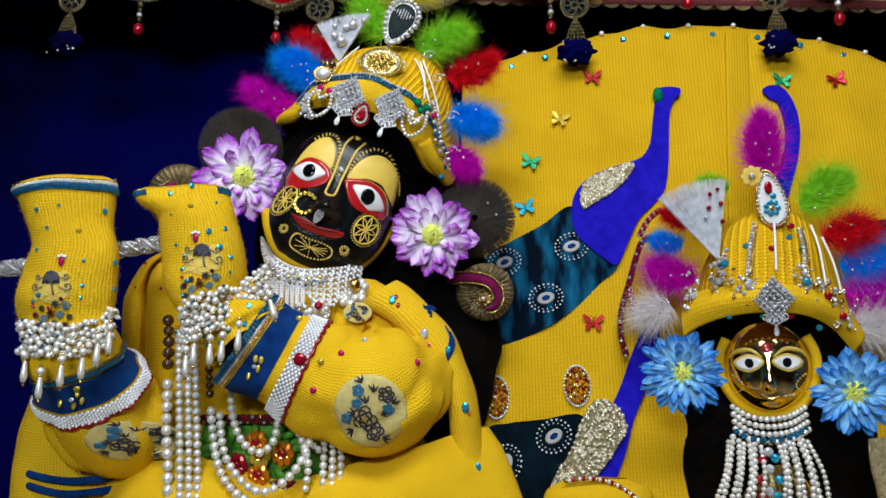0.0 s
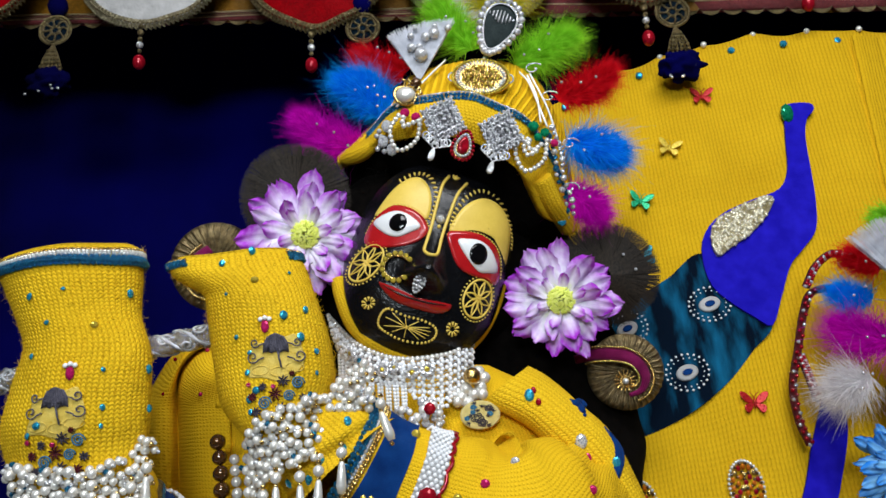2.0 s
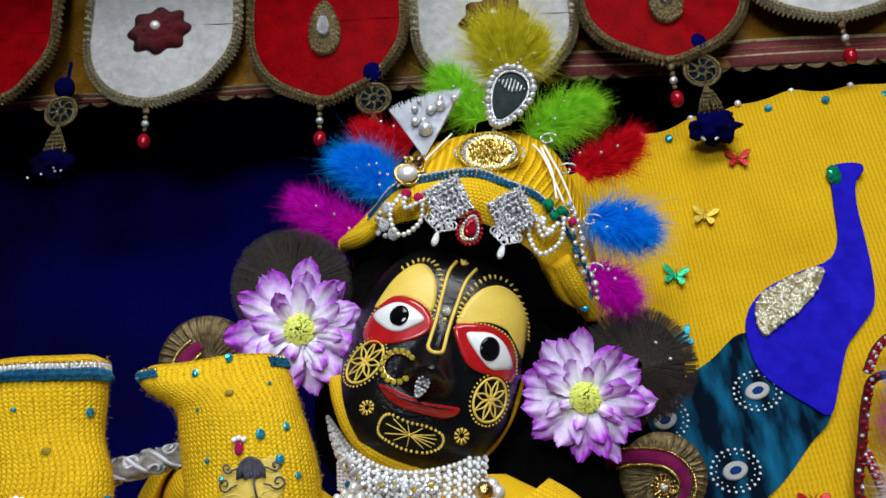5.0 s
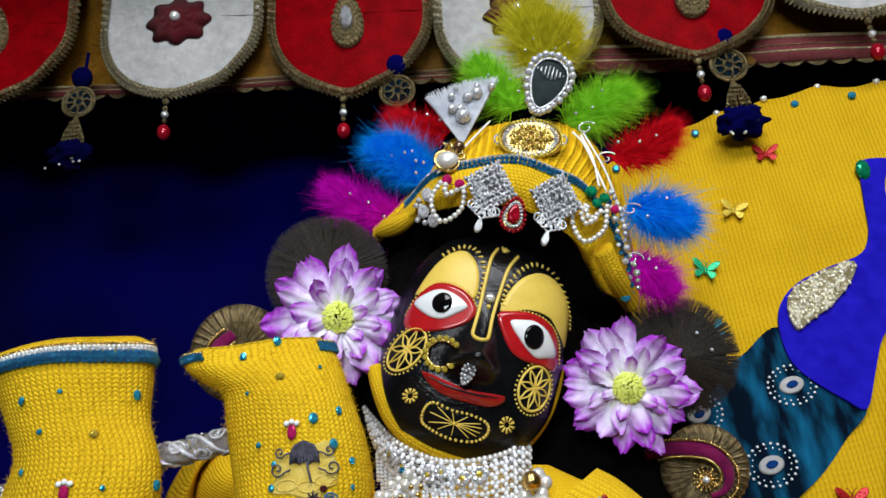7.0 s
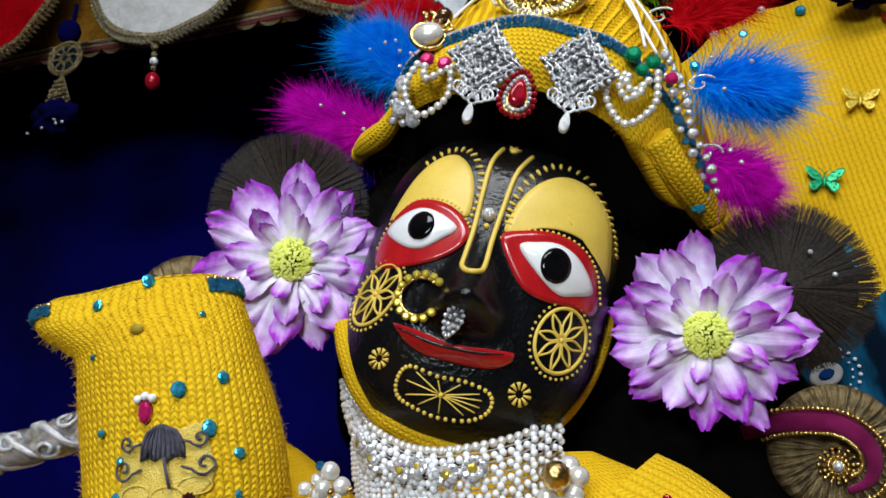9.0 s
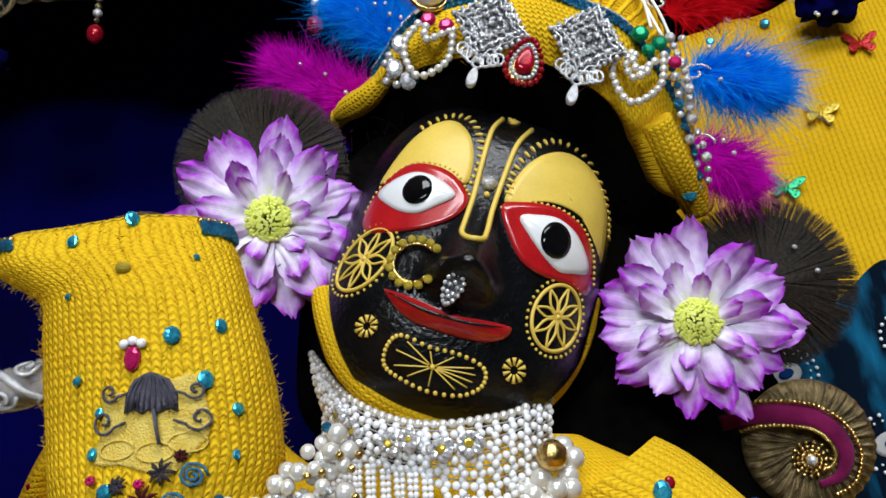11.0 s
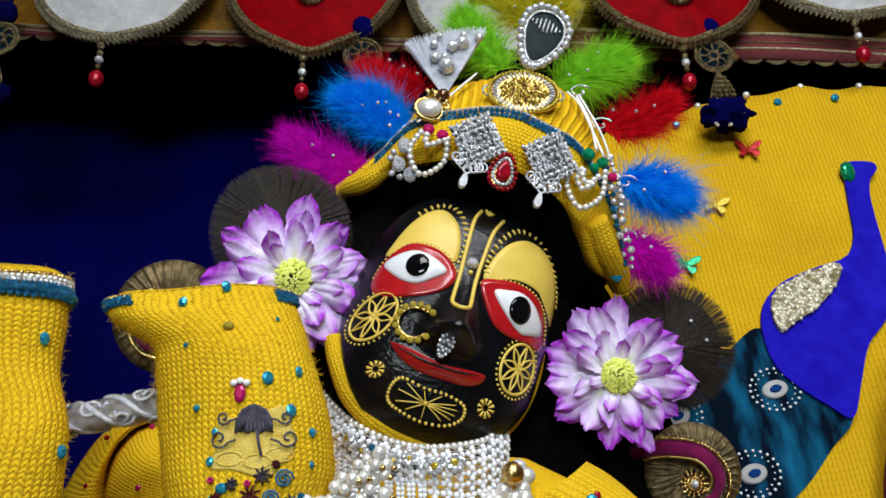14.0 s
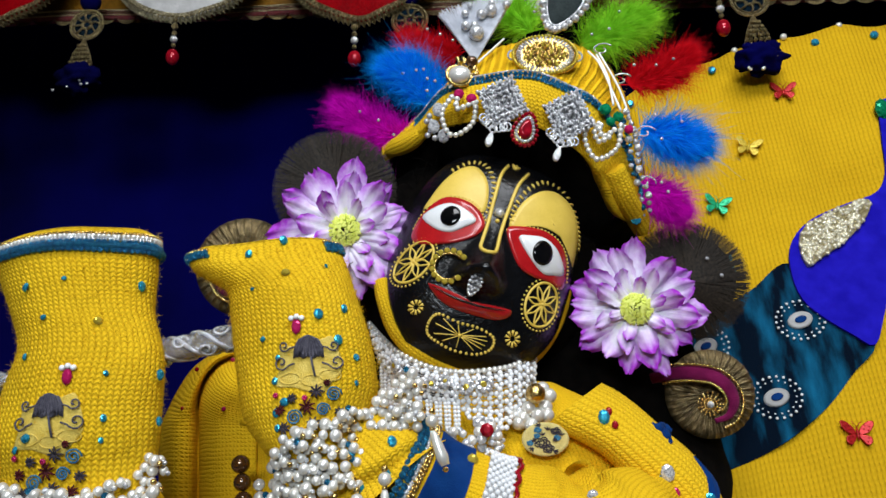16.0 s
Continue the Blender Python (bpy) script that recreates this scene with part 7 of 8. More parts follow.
# ---- chest ornaments ----
def floral_patch(owner, snap, c, rx, rz, seed):
    """A cream net patch with embroidered dark roses and sprigs."""
    c = Vector(c)
    r = random.Random(seed)

    def put(a, b, lift):
        return snap((c.x + a * rx, 0, c.z + b * rz), lift)

    bm = bmesh.new()
    slab(bm, ellipse(0, 0, 1, 1, 36), lambda a, b, u: put(a, b, 0.0008 + u), 0.0008, 7, 0.12)
    base = part("patch", bm, CREAM_NET, owner, "cream net patch with dark embroidered roses")
    thread = 0.0011 * min(rx, rz * 1.6) / 0.037
    for x, z, s, mt in ((-0.15, -0.2, 0.34, THREAD_DARK), (0.1, -0.55, 0.26, THREAD_DARK), (0.45, 0.45, 0.22, THREAD_DARK), (-0.3, 0.55, 0.16, THREAD_BLUE), (0.5, 0.05, 0.15, THREAD_BLUE), (-0.65, -0.2, 0.14, THREAD_BLUE), (-0.35, 0.2, 0.13, THREAD_BLUE)):
        bm = bmesh.new()
        for q in range(3):
            n = 5
            for k in range(n):
                a0 = 2 * math.pi * (k + 0.5 * q) / n + r.uniform(-0.2, 0.2)
                rad = s * (1 - 0.3 * q)
                tube(bm, [put(x + rad * (0.62 + 0.38 * math.sin(math.pi * t)) * math.cos(a0 + (t - 0.5) * 1.5), z + rad * (0.62 + 0.38 * math.sin(math.pi * t)) * math.sin(a0 + (t - 0.5) * 1.5), 0.002) for t in (0, 0.25, 0.5, 0.75, 1)], thread, 5)
        part("stitched_rose", bm, mt, base)
    bm = bmesh.new()
    for x, z, a in ((-0.4, -0.1, 2.6), (-0.1, 0.2, 1.6), (0.3, -0.1, 0.3), (0.3, -0.7, -0.5), (-0.5, -0.5, 3.6), (0.1, 0.5, 1.3), (0.6, 0.2, 0.8), (-0.2, 0.75, 2.0)):
        for k in range(3):
            b = a + (k - 1) * 0.6
            tube(bm, [put(x, z, 0.002), put(x + 0.12 * math.cos(b), z + 0.12 * math.sin(b), 0.0024), put(x + 0.24 * math.cos(b + 0.2), z + 0.24 * math.sin(b + 0.2), 0.002)], [thread * 0.4, thread * 1.3, thread * 0.3], 5)
    part("stitched_leaf", bm, THREAD_DARK, base)


floral_patch(sleeve_r, lambda p, l: front_of_sleeve(arm_r, p, l), (-0.1311, 0.79, 1.504), 0.037, 0.037, 1)
floral_patch(sleeve_l, lambda p, l: front_of_sleeve(arm_l, p, l), (-0.3883, 0.8, 1.473), 0.040, 0.021, 2)
for p, kind in zip([(-0.1021, 0.8, 1.585), (-0.1633, 0.8, 1.563), (-0.1897, 0.8, 1.525), (-0.0853, 0.81, 1.554), (-0.1401, 0.8, 1.577), (-0.2121, 0.8, 1.601), (-0.2366, 0.8, 1.61), (-0.1836, 0.8, 1.554), (-0.4253, 0.79, 1.526), (-0.4064, 0.79, 1.549)], ("pink", "pink", "pink", "pink", "crystal", "yellow", "yellow", "yellow", "yellow", "crystal")):
    sl, ow = (arm_r, sleeve_r) if p[0] > -0.3 else (arm_l, sleeve_l)
    gem(ow, kind, front_of_sleeve(sl, p, 0.0015), 0.0036)
for sl, ow, t, mid in ((arm_r, sleeve_r, 0.135, 72), (arm_l, sleeve_l, 0.335, 92)):
    for k in range(5):
        a = 2.4 * k
        gem(ow, "yellow" if k < 4 else "crystal", sl.at(t + (0.022 * math.cos(a) if k < 4 else 0), mid + (13 * math.sin(a) if k < 4 else 0), 0.0025), 0.0024, (0.3 * math.sin(a), -1, 0.2), 1.9 if k < 4 else 1.0)
for p, kind, r in [((-0.121, 0.886, 1.63), 'blue', 0.0042), ((-0.083, 0.886, 1.59), 'crystal', 0.0048), ((-0.088, 0.886, 1.583), 'blue', 0.0045), ((-0.079, 0.886, 1.577), 'pink', 0.003), ((-0.112, 0.886, 1.593), 'amber', 0.003), ((-0.056, 0.886, 1.572), 'blue', 0.0036), ((-0.037, 0.886, 1.508), 'blue', 0.0046), ((-0.024, 0.886, 1.444), 'blue', 0.004), ((-0.117, 0.886, 1.634), 'red', 0.0024), ((-0.114, 0.886, 1.624), 'red', 0.0024), ((-0.033, 0.886, 1.502), 'amber', 0.0026)]:
    gem(cape, kind, front_of(cape_rings, p, 0.001), r, tall=1.3)
bm = bmesh.new()
for line in [[(-0.087, 0.886, 1.625), (-0.08, 0.886, 1.618), (-0.076, 0.886, 1.61)], [(-0.083, 0.886, 1.624), (-0.072, 0.886, 1.62)], [(-0.061, 0.886, 1.601), (-0.054, 0.886, 1.585), (-0.058, 0.886, 1.564), (-0.071, 0.886, 1.55), (-0.082, 0.886, 1.547)], [(-0.055, 0.886, 1.594), (-0.052, 0.886, 1.578), (-0.057, 0.886, 1.559)]]:
    tube(bm, [front_of(cape_rings, p, 0.0005) for p in spline(line, 14)], [0.0012 + 0.0028 * math.sin(math.pi * k / 13) for k in range(14)], 8, 0, True, 0.4)
part("navy_stitching", bm, BLUE_BAND, cape)
floral_patch(jacket, lambda p, l: Vector((p[0], 0.8995 - l + 3.0 * (p[0] + 0.165) ** 2, p[2])), (-0.163, 0.89, 1.617), 0.017, 0.012, 4)
for line in ([(-0.5556, 0.9, 1.44), (-0.5189, 0.872, 1.434), (-0.4822, 0.866, 1.429), (-0.4479, 0.868, 1.43), (-0.4156, 0.88, 1.436)], [(-0.5553, 0.9, 1.427), (-0.5174, 0.872, 1.421), (-0.4808, 0.866, 1.415), (-0.4466, 0.868, 1.417), (-0.4143, 0.88, 1.422)]):
    bm = bmesh.new()
    tube(bm, spline(line, 24), 0.0042, 8, 0, True, 0.35)
    part("navy_stripe", bm, BLUE_BAND, side, "navy knitted stripe")
for k, p in enumerate([(-0.4449, 0.925, 1.654), (-0.4362, 0.927, 1.685), (-0.4077, 0.93, 1.692), (-0.3942, 0.93, 1.7), (-0.4053, 0.908, 1.65)]):
    gem(fold, "red" if k < 2 else "pink", Vector(p), 0.0019)

panel = thing("chest_panel", (-0.2534, 0.84, 1.462), "green satin chest panel with maroon borders and jewelled flower", "panel")
c = Vector((-0.2631, 0.868, 1.459))
bm = bmesh.new()
rows = [[(c.x + 0.068 * a, c.y + 0.010 * a * a, c.z + b) for a in (k / 10 - 1 for k in range(21))] for b in (-0.034, 0, 0.036)]
grid_mesh(bm, rows)
part("base", bm, GREEN_SATIN, panel)
for b in (0.036, -0.034):
    bm = bmesh.new()
    tube(bm, [(c.x + 0.068 * a, c.y + 0.010 * a * a - 0.003, c.z + b) for a in (k / 10 - 1 for k in range(21))], 0.0058, 8)
    part("border", bm, MAROON, panel, "maroon bead border")
    for k in range(32):
        a = k / 15.5 - 1
        bead(panel, ("red_bead", "gold_bead", "silver_bead")[k % 3], (c.x + 0.068 * a, c.y + 0.010 * a * a - 0.008, c.z + b + 0.003 * (-1) ** k), 0.0019)
rnd = random.Random(12)
for k in range(36):
    a = rnd.uniform(-1, 1)
    bm = bmesh.new()
    p = Vector((c.x + 0.066 * a, c.y + 0.010 * a * a - 0.004, c.z + rnd.uniform(-0.024, 0.024)))
    d = Vector((rnd.uniform(-1, 1), 0, rnd.uniform(-1, 1))).normalized() * 0.011
    tube(bm, [p - d, p - d * 0.3 + Vector((0, -0.003, 0)), p + d * 0.4 + Vector((0, -0.003, 0)), p + d], [0.001, 0.0045, 0.004, 0.0008], 8, 0, True, 0.4)
    part("satin_leaf", bm, GREEN_SATIN, panel)
for cx, cz, kind in ((0.0, 0.012, "amber"), (0.004, -0.022, "amber"), (-0.02, -0.012, "red"), (0.03, 0.0, "amber"), (0.005, -0.002, "yellow")):
    for k in range(7):
        a = 2 * math.pi * k / 7
        gem(panel, kind, c + Vector((cx + 0.0085 * math.cos(a), -0.012, cz + 0.0085 * math.sin(a))), 0.0038, (math.cos(a) * 0.3, -1, math.sin(a) * 0.3), 1.5)
    gem(panel, "red", c + Vector((cx, -0.014, cz)), 0.004)


def necklace(label, parts):
    ob = thing("pearl_necklace", parts[0][0][0], label, "necklace", "pearl necklaces")
    for line, kind, r in parts:
        string(ob, kind, line, r, 1.02)
    return ob


necklace("long strand of large cream pearls with brown beads at the top", [([(-0.3801, 0.874, 1.619), (-0.3728, 0.866, 1.585), (-0.3685, 0.859, 1.549)], "brown_bead", 0.0064), ([(-0.3669, 0.856, 1.546), (-0.3594, 0.846, 1.485), (-0.3525, 0.84, 1.444), (-0.347, 0.834, 1.405)], "pearl", 0.0062)])
for xs in ((318, 319), (334, 335), (348, 347)):
    pass
necklace("long strands of cream pearls hanging over the chest", [([(-0.3627, 0.866, 1.601), (-0.3523, 0.854, 1.534), (-0.3424, 0.842, 1.473), (-0.3334, 0.832, 1.405)], "pearl", 0.0044), ([(-0.3522, 0.866, 1.601), (-0.3421, 0.854, 1.534), (-0.3325, 0.842, 1.473), (-0.3238, 0.832, 1.405)], "pearl", 0.0044), ([(-0.3416, 0.866, 1.591), (-0.3331, 0.854, 1.534), (-0.3231, 0.842, 1.473), (-0.3141, 0.832, 1.405)], "pearl", 0.0044)])
necklace("looped strand of cream pearls over the green panel", [([(-0.2961, 0.864, 1.552), (-0.2909, 0.852, 1.509), (-0.2753, 0.839, 1.476), (-0.2552, 0.836, 1.461), (-0.2396, 0.837, 1.471), (-0.2365, 0.844, 1.494), (-0.2392, 0.854, 1.521)], "pearl", 0.0046)])
necklace("double strand of cream pearls with dark beads", [([(-0.3256, 0.869, 1.559), (-0.3162, 0.854, 1.518)], "brown_bead", 0.0048), ([(-0.3145, 0.852, 1.514), (-0.3052, 0.842, 1.473), (-0.2916, 0.834, 1.439), (-0.2691, 0.83, 1.417), (-0.2414, 0.829, 1.406)], "pearl", 0.0048), ([(-0.3047, 0.852, 1.509), (-0.2942, 0.84, 1.468), (-0.281, 0.834, 1.445), (-0.2576, 0.83, 1.425), (-0.2366, 0.83, 1.424), (-0.2146, 0.834, 1.442), (-0.202, 0.84, 1.468), (-0.2007, 0.849, 1.491)], "pearl", 0.0048)])
necklace("cluster of cream pearl strands beside the green panel", [([(-0.2283, 0.854, 1.5), (-0.2125, 0.844, 1.479), (-0.2004, 0.836, 1.451), (-0.2014, 0.832, 1.423)], "pearl", 0.0042), ([(-0.1883, 0.859, 1.479), (-0.1858, 0.844, 1.445), (-0.1823, 0.834, 1.406)], "pearl", 0.0042), ([(-0.179, 0.859, 1.476), (-0.1761, 0.844, 1.445), (-0.1734, 0.834, 1.406)], "pearl", 0.0042), ([(-0.1707, 0.862, 1.47), (-0.1673, 0.846, 1.439), (-0.1652, 0.834, 1.406)], "pearl", 0.0042), ([(-0.2186, 0.854, 1.491), (-0.1968, 0.844, 1.468), (-0.1854, 0.84, 1.462)], "silver_bead", 0.004)])

# ---- the small brass figure ----
C2 = Vector((0.3416, 1.03, 1.56))
M2 = stand(C2, (-0.30, -1, -0.25))


def face2(u, v, lift=0.0):
    """The front of the small head."""
    q = max(0.0, 1 - (u / 0.053) ** 2 - (v / 0.060) ** 2)
    y = -0.048 * math.sqrt(q)
    y -= 0.010 * math.exp(-(u / 0.0055) ** 2 - ((v + 0.012) / 0.010) ** 2) + 0.004 * math.exp(-(u / 0.004) ** 2 - ((v - 0.005) / 0.012) ** 2)
    y -= 0.004 * math.exp(-(u / 0.012) ** 2 - ((v + 0.030) / 0.004) ** 2) + 0.004 * math.exp(-(u / 0.014) ** 2 - ((v + 0.045) / 0.010) ** 2)
    y += 0.004 * (math.exp(-((u - 0.022) / 0.014) ** 2 - ((v - 0.013) / 0.007) ** 2) + math.exp(-((u + 0.022) / 0.014) ** 2 - ((v - 0.013) / 0.007) ** 2))
    y -= 0.003 * (math.exp(-((u - 0.026) / 0.014) ** 2 - ((v + 0.016) / 0.014) ** 2) + math.exp(-((u + 0.026) / 0.014) ** 2 - ((v + 0.016) / 0.014) ** 2))
    return M2 @ Vector((u, y - lift, v))


def spot2(bm, o, slot, lift, bulge=0.0):
    rows = [[face2(a, b, -0.0005) for a, b in o]]
    cu, cv = sum(p[0] for p in o) / len(o), sum(p[1] for p in o) / len(o)
    for k in range(5):
        s = 1 - k / 5
        rows.append([face2(cu + (a - cu) * s, cv + (b - cv) * s, lift + bulge * (1 - s * s)) for a, b in o])
    vs = grid_mesh(bm, rows, True, slot)
    bm.faces.new(vs[-1]).material_index = slot


bm = bmesh.new()
rows = []
for j in range(61):
    b = math.pi * (j / 60 - 0.5) * 0.985
    rows.append([face2(0.053 * 0.999 * math.cos(b) * math.cos(a), 0.060 * 0.999 * math.sin(b)) if math.sin(a) < 0 else M2 @ Vector((0.053 * math.cos(b) * math.cos(a), 0.048 * math.cos(b) * math.sin(a), 0.060 * math.sin(b))) for a in (2 * math.pi * i / 72 for i in range(72))])
grid_mesh(bm, rows, True, 0)
tube(bm, [M2 @ Vector((0, 0.01, -0.04)), M2 @ Vector((0, 0.02, -0.10)), (C2.x, 1.06, 1.40), (C2.x, 1.06, 1.2), (C2.x, 1.06, 0.951)], [0.025, 0.03, 0.06, 0.06, 0.08], 16, 0)
for sx in (-1, 1):
    eye = [(sx * 0.0225 + 0.0155 * math.cos(a), 0.0125 + 0.0082 * math.sin(a) * (1 - 0.25 * abs(math.cos(a))) + 0.0015 * math.cos(a) * -sx) for a in (2 * math.pi * i / 28 for i in range(28))]
    spot2(bm, [(a + (a - sx * 0.0225) * 0.16, 0.0125 + (b - 0.0125) * 1.35) for a, b in eye], 4, 0.0008)
    spot2(bm, eye, 1, 0.0016, 0.0015)
    spot2(bm, ellipse(sx * 0.0215, 0.0128, 0.0052, 0.0055, 20), 2, 0.0034, 0.0008)
    line = spline([(sx * 0.006, 0.020, 0), (sx * 0.020, 0.0285, 0), (sx * 0.036, 0.025, 0), (sx * 0.045, 0.016, 0)], 20)
    tube(bm, [face2(p.x, p.y, 0.0004) for p in line], [0.0008 + 0.0022 * math.sin(math.pi * k / 19) for k in range(20)], 6, 4)
    for k in range(12):
        a = math.pi * k / 11
        ball(bm, face2(sx * (0.036 + 0.006 * math.cos(a * 2)), -0.016 + 0.012 * math.cos(a), 0.0004), 0.0010, 4, 6, 4)
spot2(bm, ellipse(0.0, 0.0315, 0.0065, 0.006, 20), 3, 0.001, 0.001)
for k in range(15):
    a = -0.9 + 1.8 * k / 14
    ball(bm, face2(0.030 * math.sin(a), 0.024 + 0.018 * math.cos(a), 0.0005), 0.0012, 3 if k % 2 else 4, 6, 4)
tube(bm, [face2(0.0125 * t, -0.0300 + 0.0016 * t * t - 0.0008 * (1 - abs(t)), 0.0006) for t in (k / 6 - 1 for k in range(13))], [0.0004 + 0.0012 * math.sin(math.pi * k / 12) for k in range(13)], 6, 0)
whole("brass_figure", bm, [BRASS_FACE, PAINT_WHITE, BLACK, PAINT_RED, PAINT_YELLOW], "small polished brass altar figure with white painted eyes", "statue")

wig = thing("wig", M2 @ Vector((0, 0.055, 0.02)), "long black hair piece of the small brass figure", "wig")
bm = bmesh.new()
ball(bm, M2 @ Vector((0, 0.055, 0.02)), (0.080, 0.05, 0.085), 0, 36, 24, M2.to_3x3())
part("crown_hair", bm, HAIR, wig)
bm = bmesh.new()
loft_lr(bm, [((0.2721, 1.09, 1.633), (0.4654, 1.09, 1.627), .03), ((0.2585, 1.09, 1.587), (0.4764, 1.09, 1.578), .05), ((0.2262, 1.09, 1.526), (0.4876, 1.09, 1.526), .05), ((0.2096, 1.08, 1.453), (0.4859, 1.08, 1.454), .05), ((0.203, 1.07, 1.383), (0.484, 1.07, 1.385), .05), ((0.1935, 1.05, 1.285), (0.4671, 1.05, 1.289), .05)], 0.05, 48, 6, 0, 0.006)
part("long_hair", bm, HAIR, wig)
bm = bmesh.new()
tube(bm, spline([M2 @ Vector((0.057 * math.cos(a), -0.010 - 0.012 * max(0, -math.sin(a)), 0.004 + 0.061 * math.sin(a))) for a in (math.radians(145 + 250 * i / 16) for i in range(17))], 50), 0.0060, 12)
whole("knit_hood", bm, YELLOW_FINE, "yellow hood edge round the brass head", "hood")

ARCS2 = [
    [(0.2409, 1.02, 1.599), (0.2581, 1, 1.613), (0.2899, 0.975, 1.624), (0.3284, 0.968, 1.627), (0.3706, 0.975, 1.623), (0.4124, 1, 1.608), (0.4419, 1.02, 1.581)],
    [(0.2418, 1.015, 1.62), (0.2574, 0.992, 1.631), (0.2914, 0.965, 1.638), (0.3295, 0.958, 1.64), (0.3719, 0.967, 1.634), (0.4157, 0.992, 1.618), (0.4455, 1.015, 1.59)],
    [(0.253, 1.02, 1.643), (0.2642, 0.995, 1.65), (0.2968, 0.968, 1.652), (0.3333, 0.96, 1.653), (0.3763, 0.97, 1.647), (0.4195, 0.995, 1.63), (0.4501, 1.02, 1.6)],
    [(0.271, 1.03, 1.692), (0.2813, 1, 1.714), (0.3072, 0.978, 1.731), (0.3425, 0.972, 1.738), (0.3791, 0.98, 1.732), (0.414, 1, 1.707), (0.4467, 1.03, 1.653)],
    [(0.301, 1.05, 1.731), (0.3112, 1.03, 1.744), (0.3294, 1.015, 1.755), (0.3568, 1.01, 1.758), (0.3867, 1.015, 1.754), (0.4159, 1.03, 1.737), (0.4455, 1.05, 1.702)],
    [(0.3339, 1.1, 1.729), (0.3467, 1.1, 1.745), (0.3638, 1.09, 1.755), (0.3856, 1.09, 1.758), (0.4098, 1.09, 1.754), (0.4313, 1.1, 1.74), (0.4477, 1.1, 1.711)],
]
arcs2 = [spline(a, 90) for a in ARCS2]
cols2 = [spline([a[i] for a in arcs2], 31) for i in range(90)]
turban2 = thing("turban", arcs2[0][45], "yellow knit turban with silver jewels on the brass figure", "turban")
bm = bmesh.new()
grid_mesh(bm, [[cols2[i][j] for i in range(90)] for j in range(11, 31)])
part("crown_cloth", bm, YELLOW_RIB, turban2).modifiers.new("thick", "SOLIDIFY").thickness = 0.005
bm = bmesh.new()
grid_mesh(bm, [[cols2[i][j] - Vector((0, 0.002, 0)) for i in range(90)] for j in range(0, 13)])
part("brim", bm, YELLOW_FINE, turban2).modifiers.new("thick", "SOLIDIFY").thickness = 0.010
bm = bmesh.new()
tube(bm, [p + Vector((0, -0.003, 0)) for p in arcs2[2]], 0.003, 6)
part("sequin_line", bm, BLUE_SEQUIN, turban2, "blue sequin line")
for k, p in enumerate([(0.3083, 0.97, 1.705), (0.3369, 0.965, 1.7), (0.3603, 0.97, 1.715), (0.3199, 0.965, 1.617), (0.2813, 0.97, 1.618), (0.353, 0.965, 1.617), (0.3907, 0.98, 1.604), (0.376, 0.97, 1.701), (0.28, 0.985, 1.684)]):
    gem(turban2, ("blue", "red", "blue", "green")[k % 4], p, 0.004)
for line in ([(0.3431, 0.965, 1.732), (0.3398, 0.958, 1.706), (0.336, 0.952, 1.67)], [(0.3949, 0.985, 1.734), (0.3982, 0.975, 1.702), (0.3977, 0.965, 1.654)], [(0.4092, 0.99, 1.719), (0.4176, 0.985, 1.685), (0.4238, 0.985, 1.646)]):
    bm = bmesh.new()
    tube(bm, spline(line, 16), 0.0015, 6)
    part("white_cord", bm, WHITE_BEAD, turban2)

put = flat_put((0.328, 0.945, 1.635), M2.to_3x3())
HM = M2.to_3x3()
filigree_pendant((0.328, 0.945, 1.635), 0.0225)


def jewel_cluster(c, n, spread, seed):
    ob = thing("jewel_cluster", c, "cluster of silver beads and small stones on the turban", "jewellery", "turban jewels")
    r = random.Random(seed)
    for k in range(n):
        p = Vector(c) + Vector((r.gauss(0, spread * 0.45), r.uniform(-0.005, 0.003), r.gauss(0, spread * 0.6)))
        bead(ob, r.choice(("silver_bead", "silver_bead", "crystal_bead", "gold_bead")), p, r.uniform(0.0016, 0.0034))
    gem(ob, r.choice(("blue", "red", "crystal")), Vector(c) + Vector((0, -0.006, 0)), 0.005)
    return ob


for k, c in enumerate([(0.3011, 0.955, 1.653), (0.3697, 0.957, 1.656), (0.2722, 0.975, 1.661), (0.3992, 0.972, 1.641), (0.4196, 0.985, 1.618), (0.2464, 1, 1.647)]):
    jewel_cluster(c, 36, 0.018, k)
for line in ([(0.3228, 0.975, 1.739), (0.3125, 0.965, 1.708), (0.3019, 0.955, 1.664)], [(0.3751, 0.975, 1.731), (0.3754, 0.965, 1.7), (0.3703, 0.957, 1.663)]):
    ob = thing("jewelled_chain", line[0], "silver chain of beads hanging on the turban", "chain", "turban chains")
    string(ob, "silver_bead", line, 0.0026)
    string(ob, "gold_bead", [Vector(p) + Vector((0.005, 0, 0)) for p in line], 0.0018)

crest2 = thing("crest_ornament", (0.3401, 0.965, 1.761), "paisley crest with gold beads and blue and red stones", "crest")
put = flat_put((0.3406, 0.962, 1.763), HM)
bm = bmesh.new()
slab(bm, tear_shape(0.0215, 0.034, 40, 0.15), lambda a, b, u: put(a, b, u), 0.003, 5)
part("plate", bm, PAINT_WHITE, crest2)
for w, h, kind, n in ((0.0230, 0.0355, "gold_bead", 44), (0.0195, 0.031, "silver_bead", 36)):
    for a, b in tear_shape(w, h, n, 0.15):
        bead(crest2, kind, put(a, b, 0.003), 0.0019)
for k in range(7):
    a = 2 * math.pi * k / 7
    gem(crest2, "blue", put(0.0005 + 0.0072 * math.cos(a), -0.012 + 0.0075 * math.sin(a), 0.003), 0.0036)
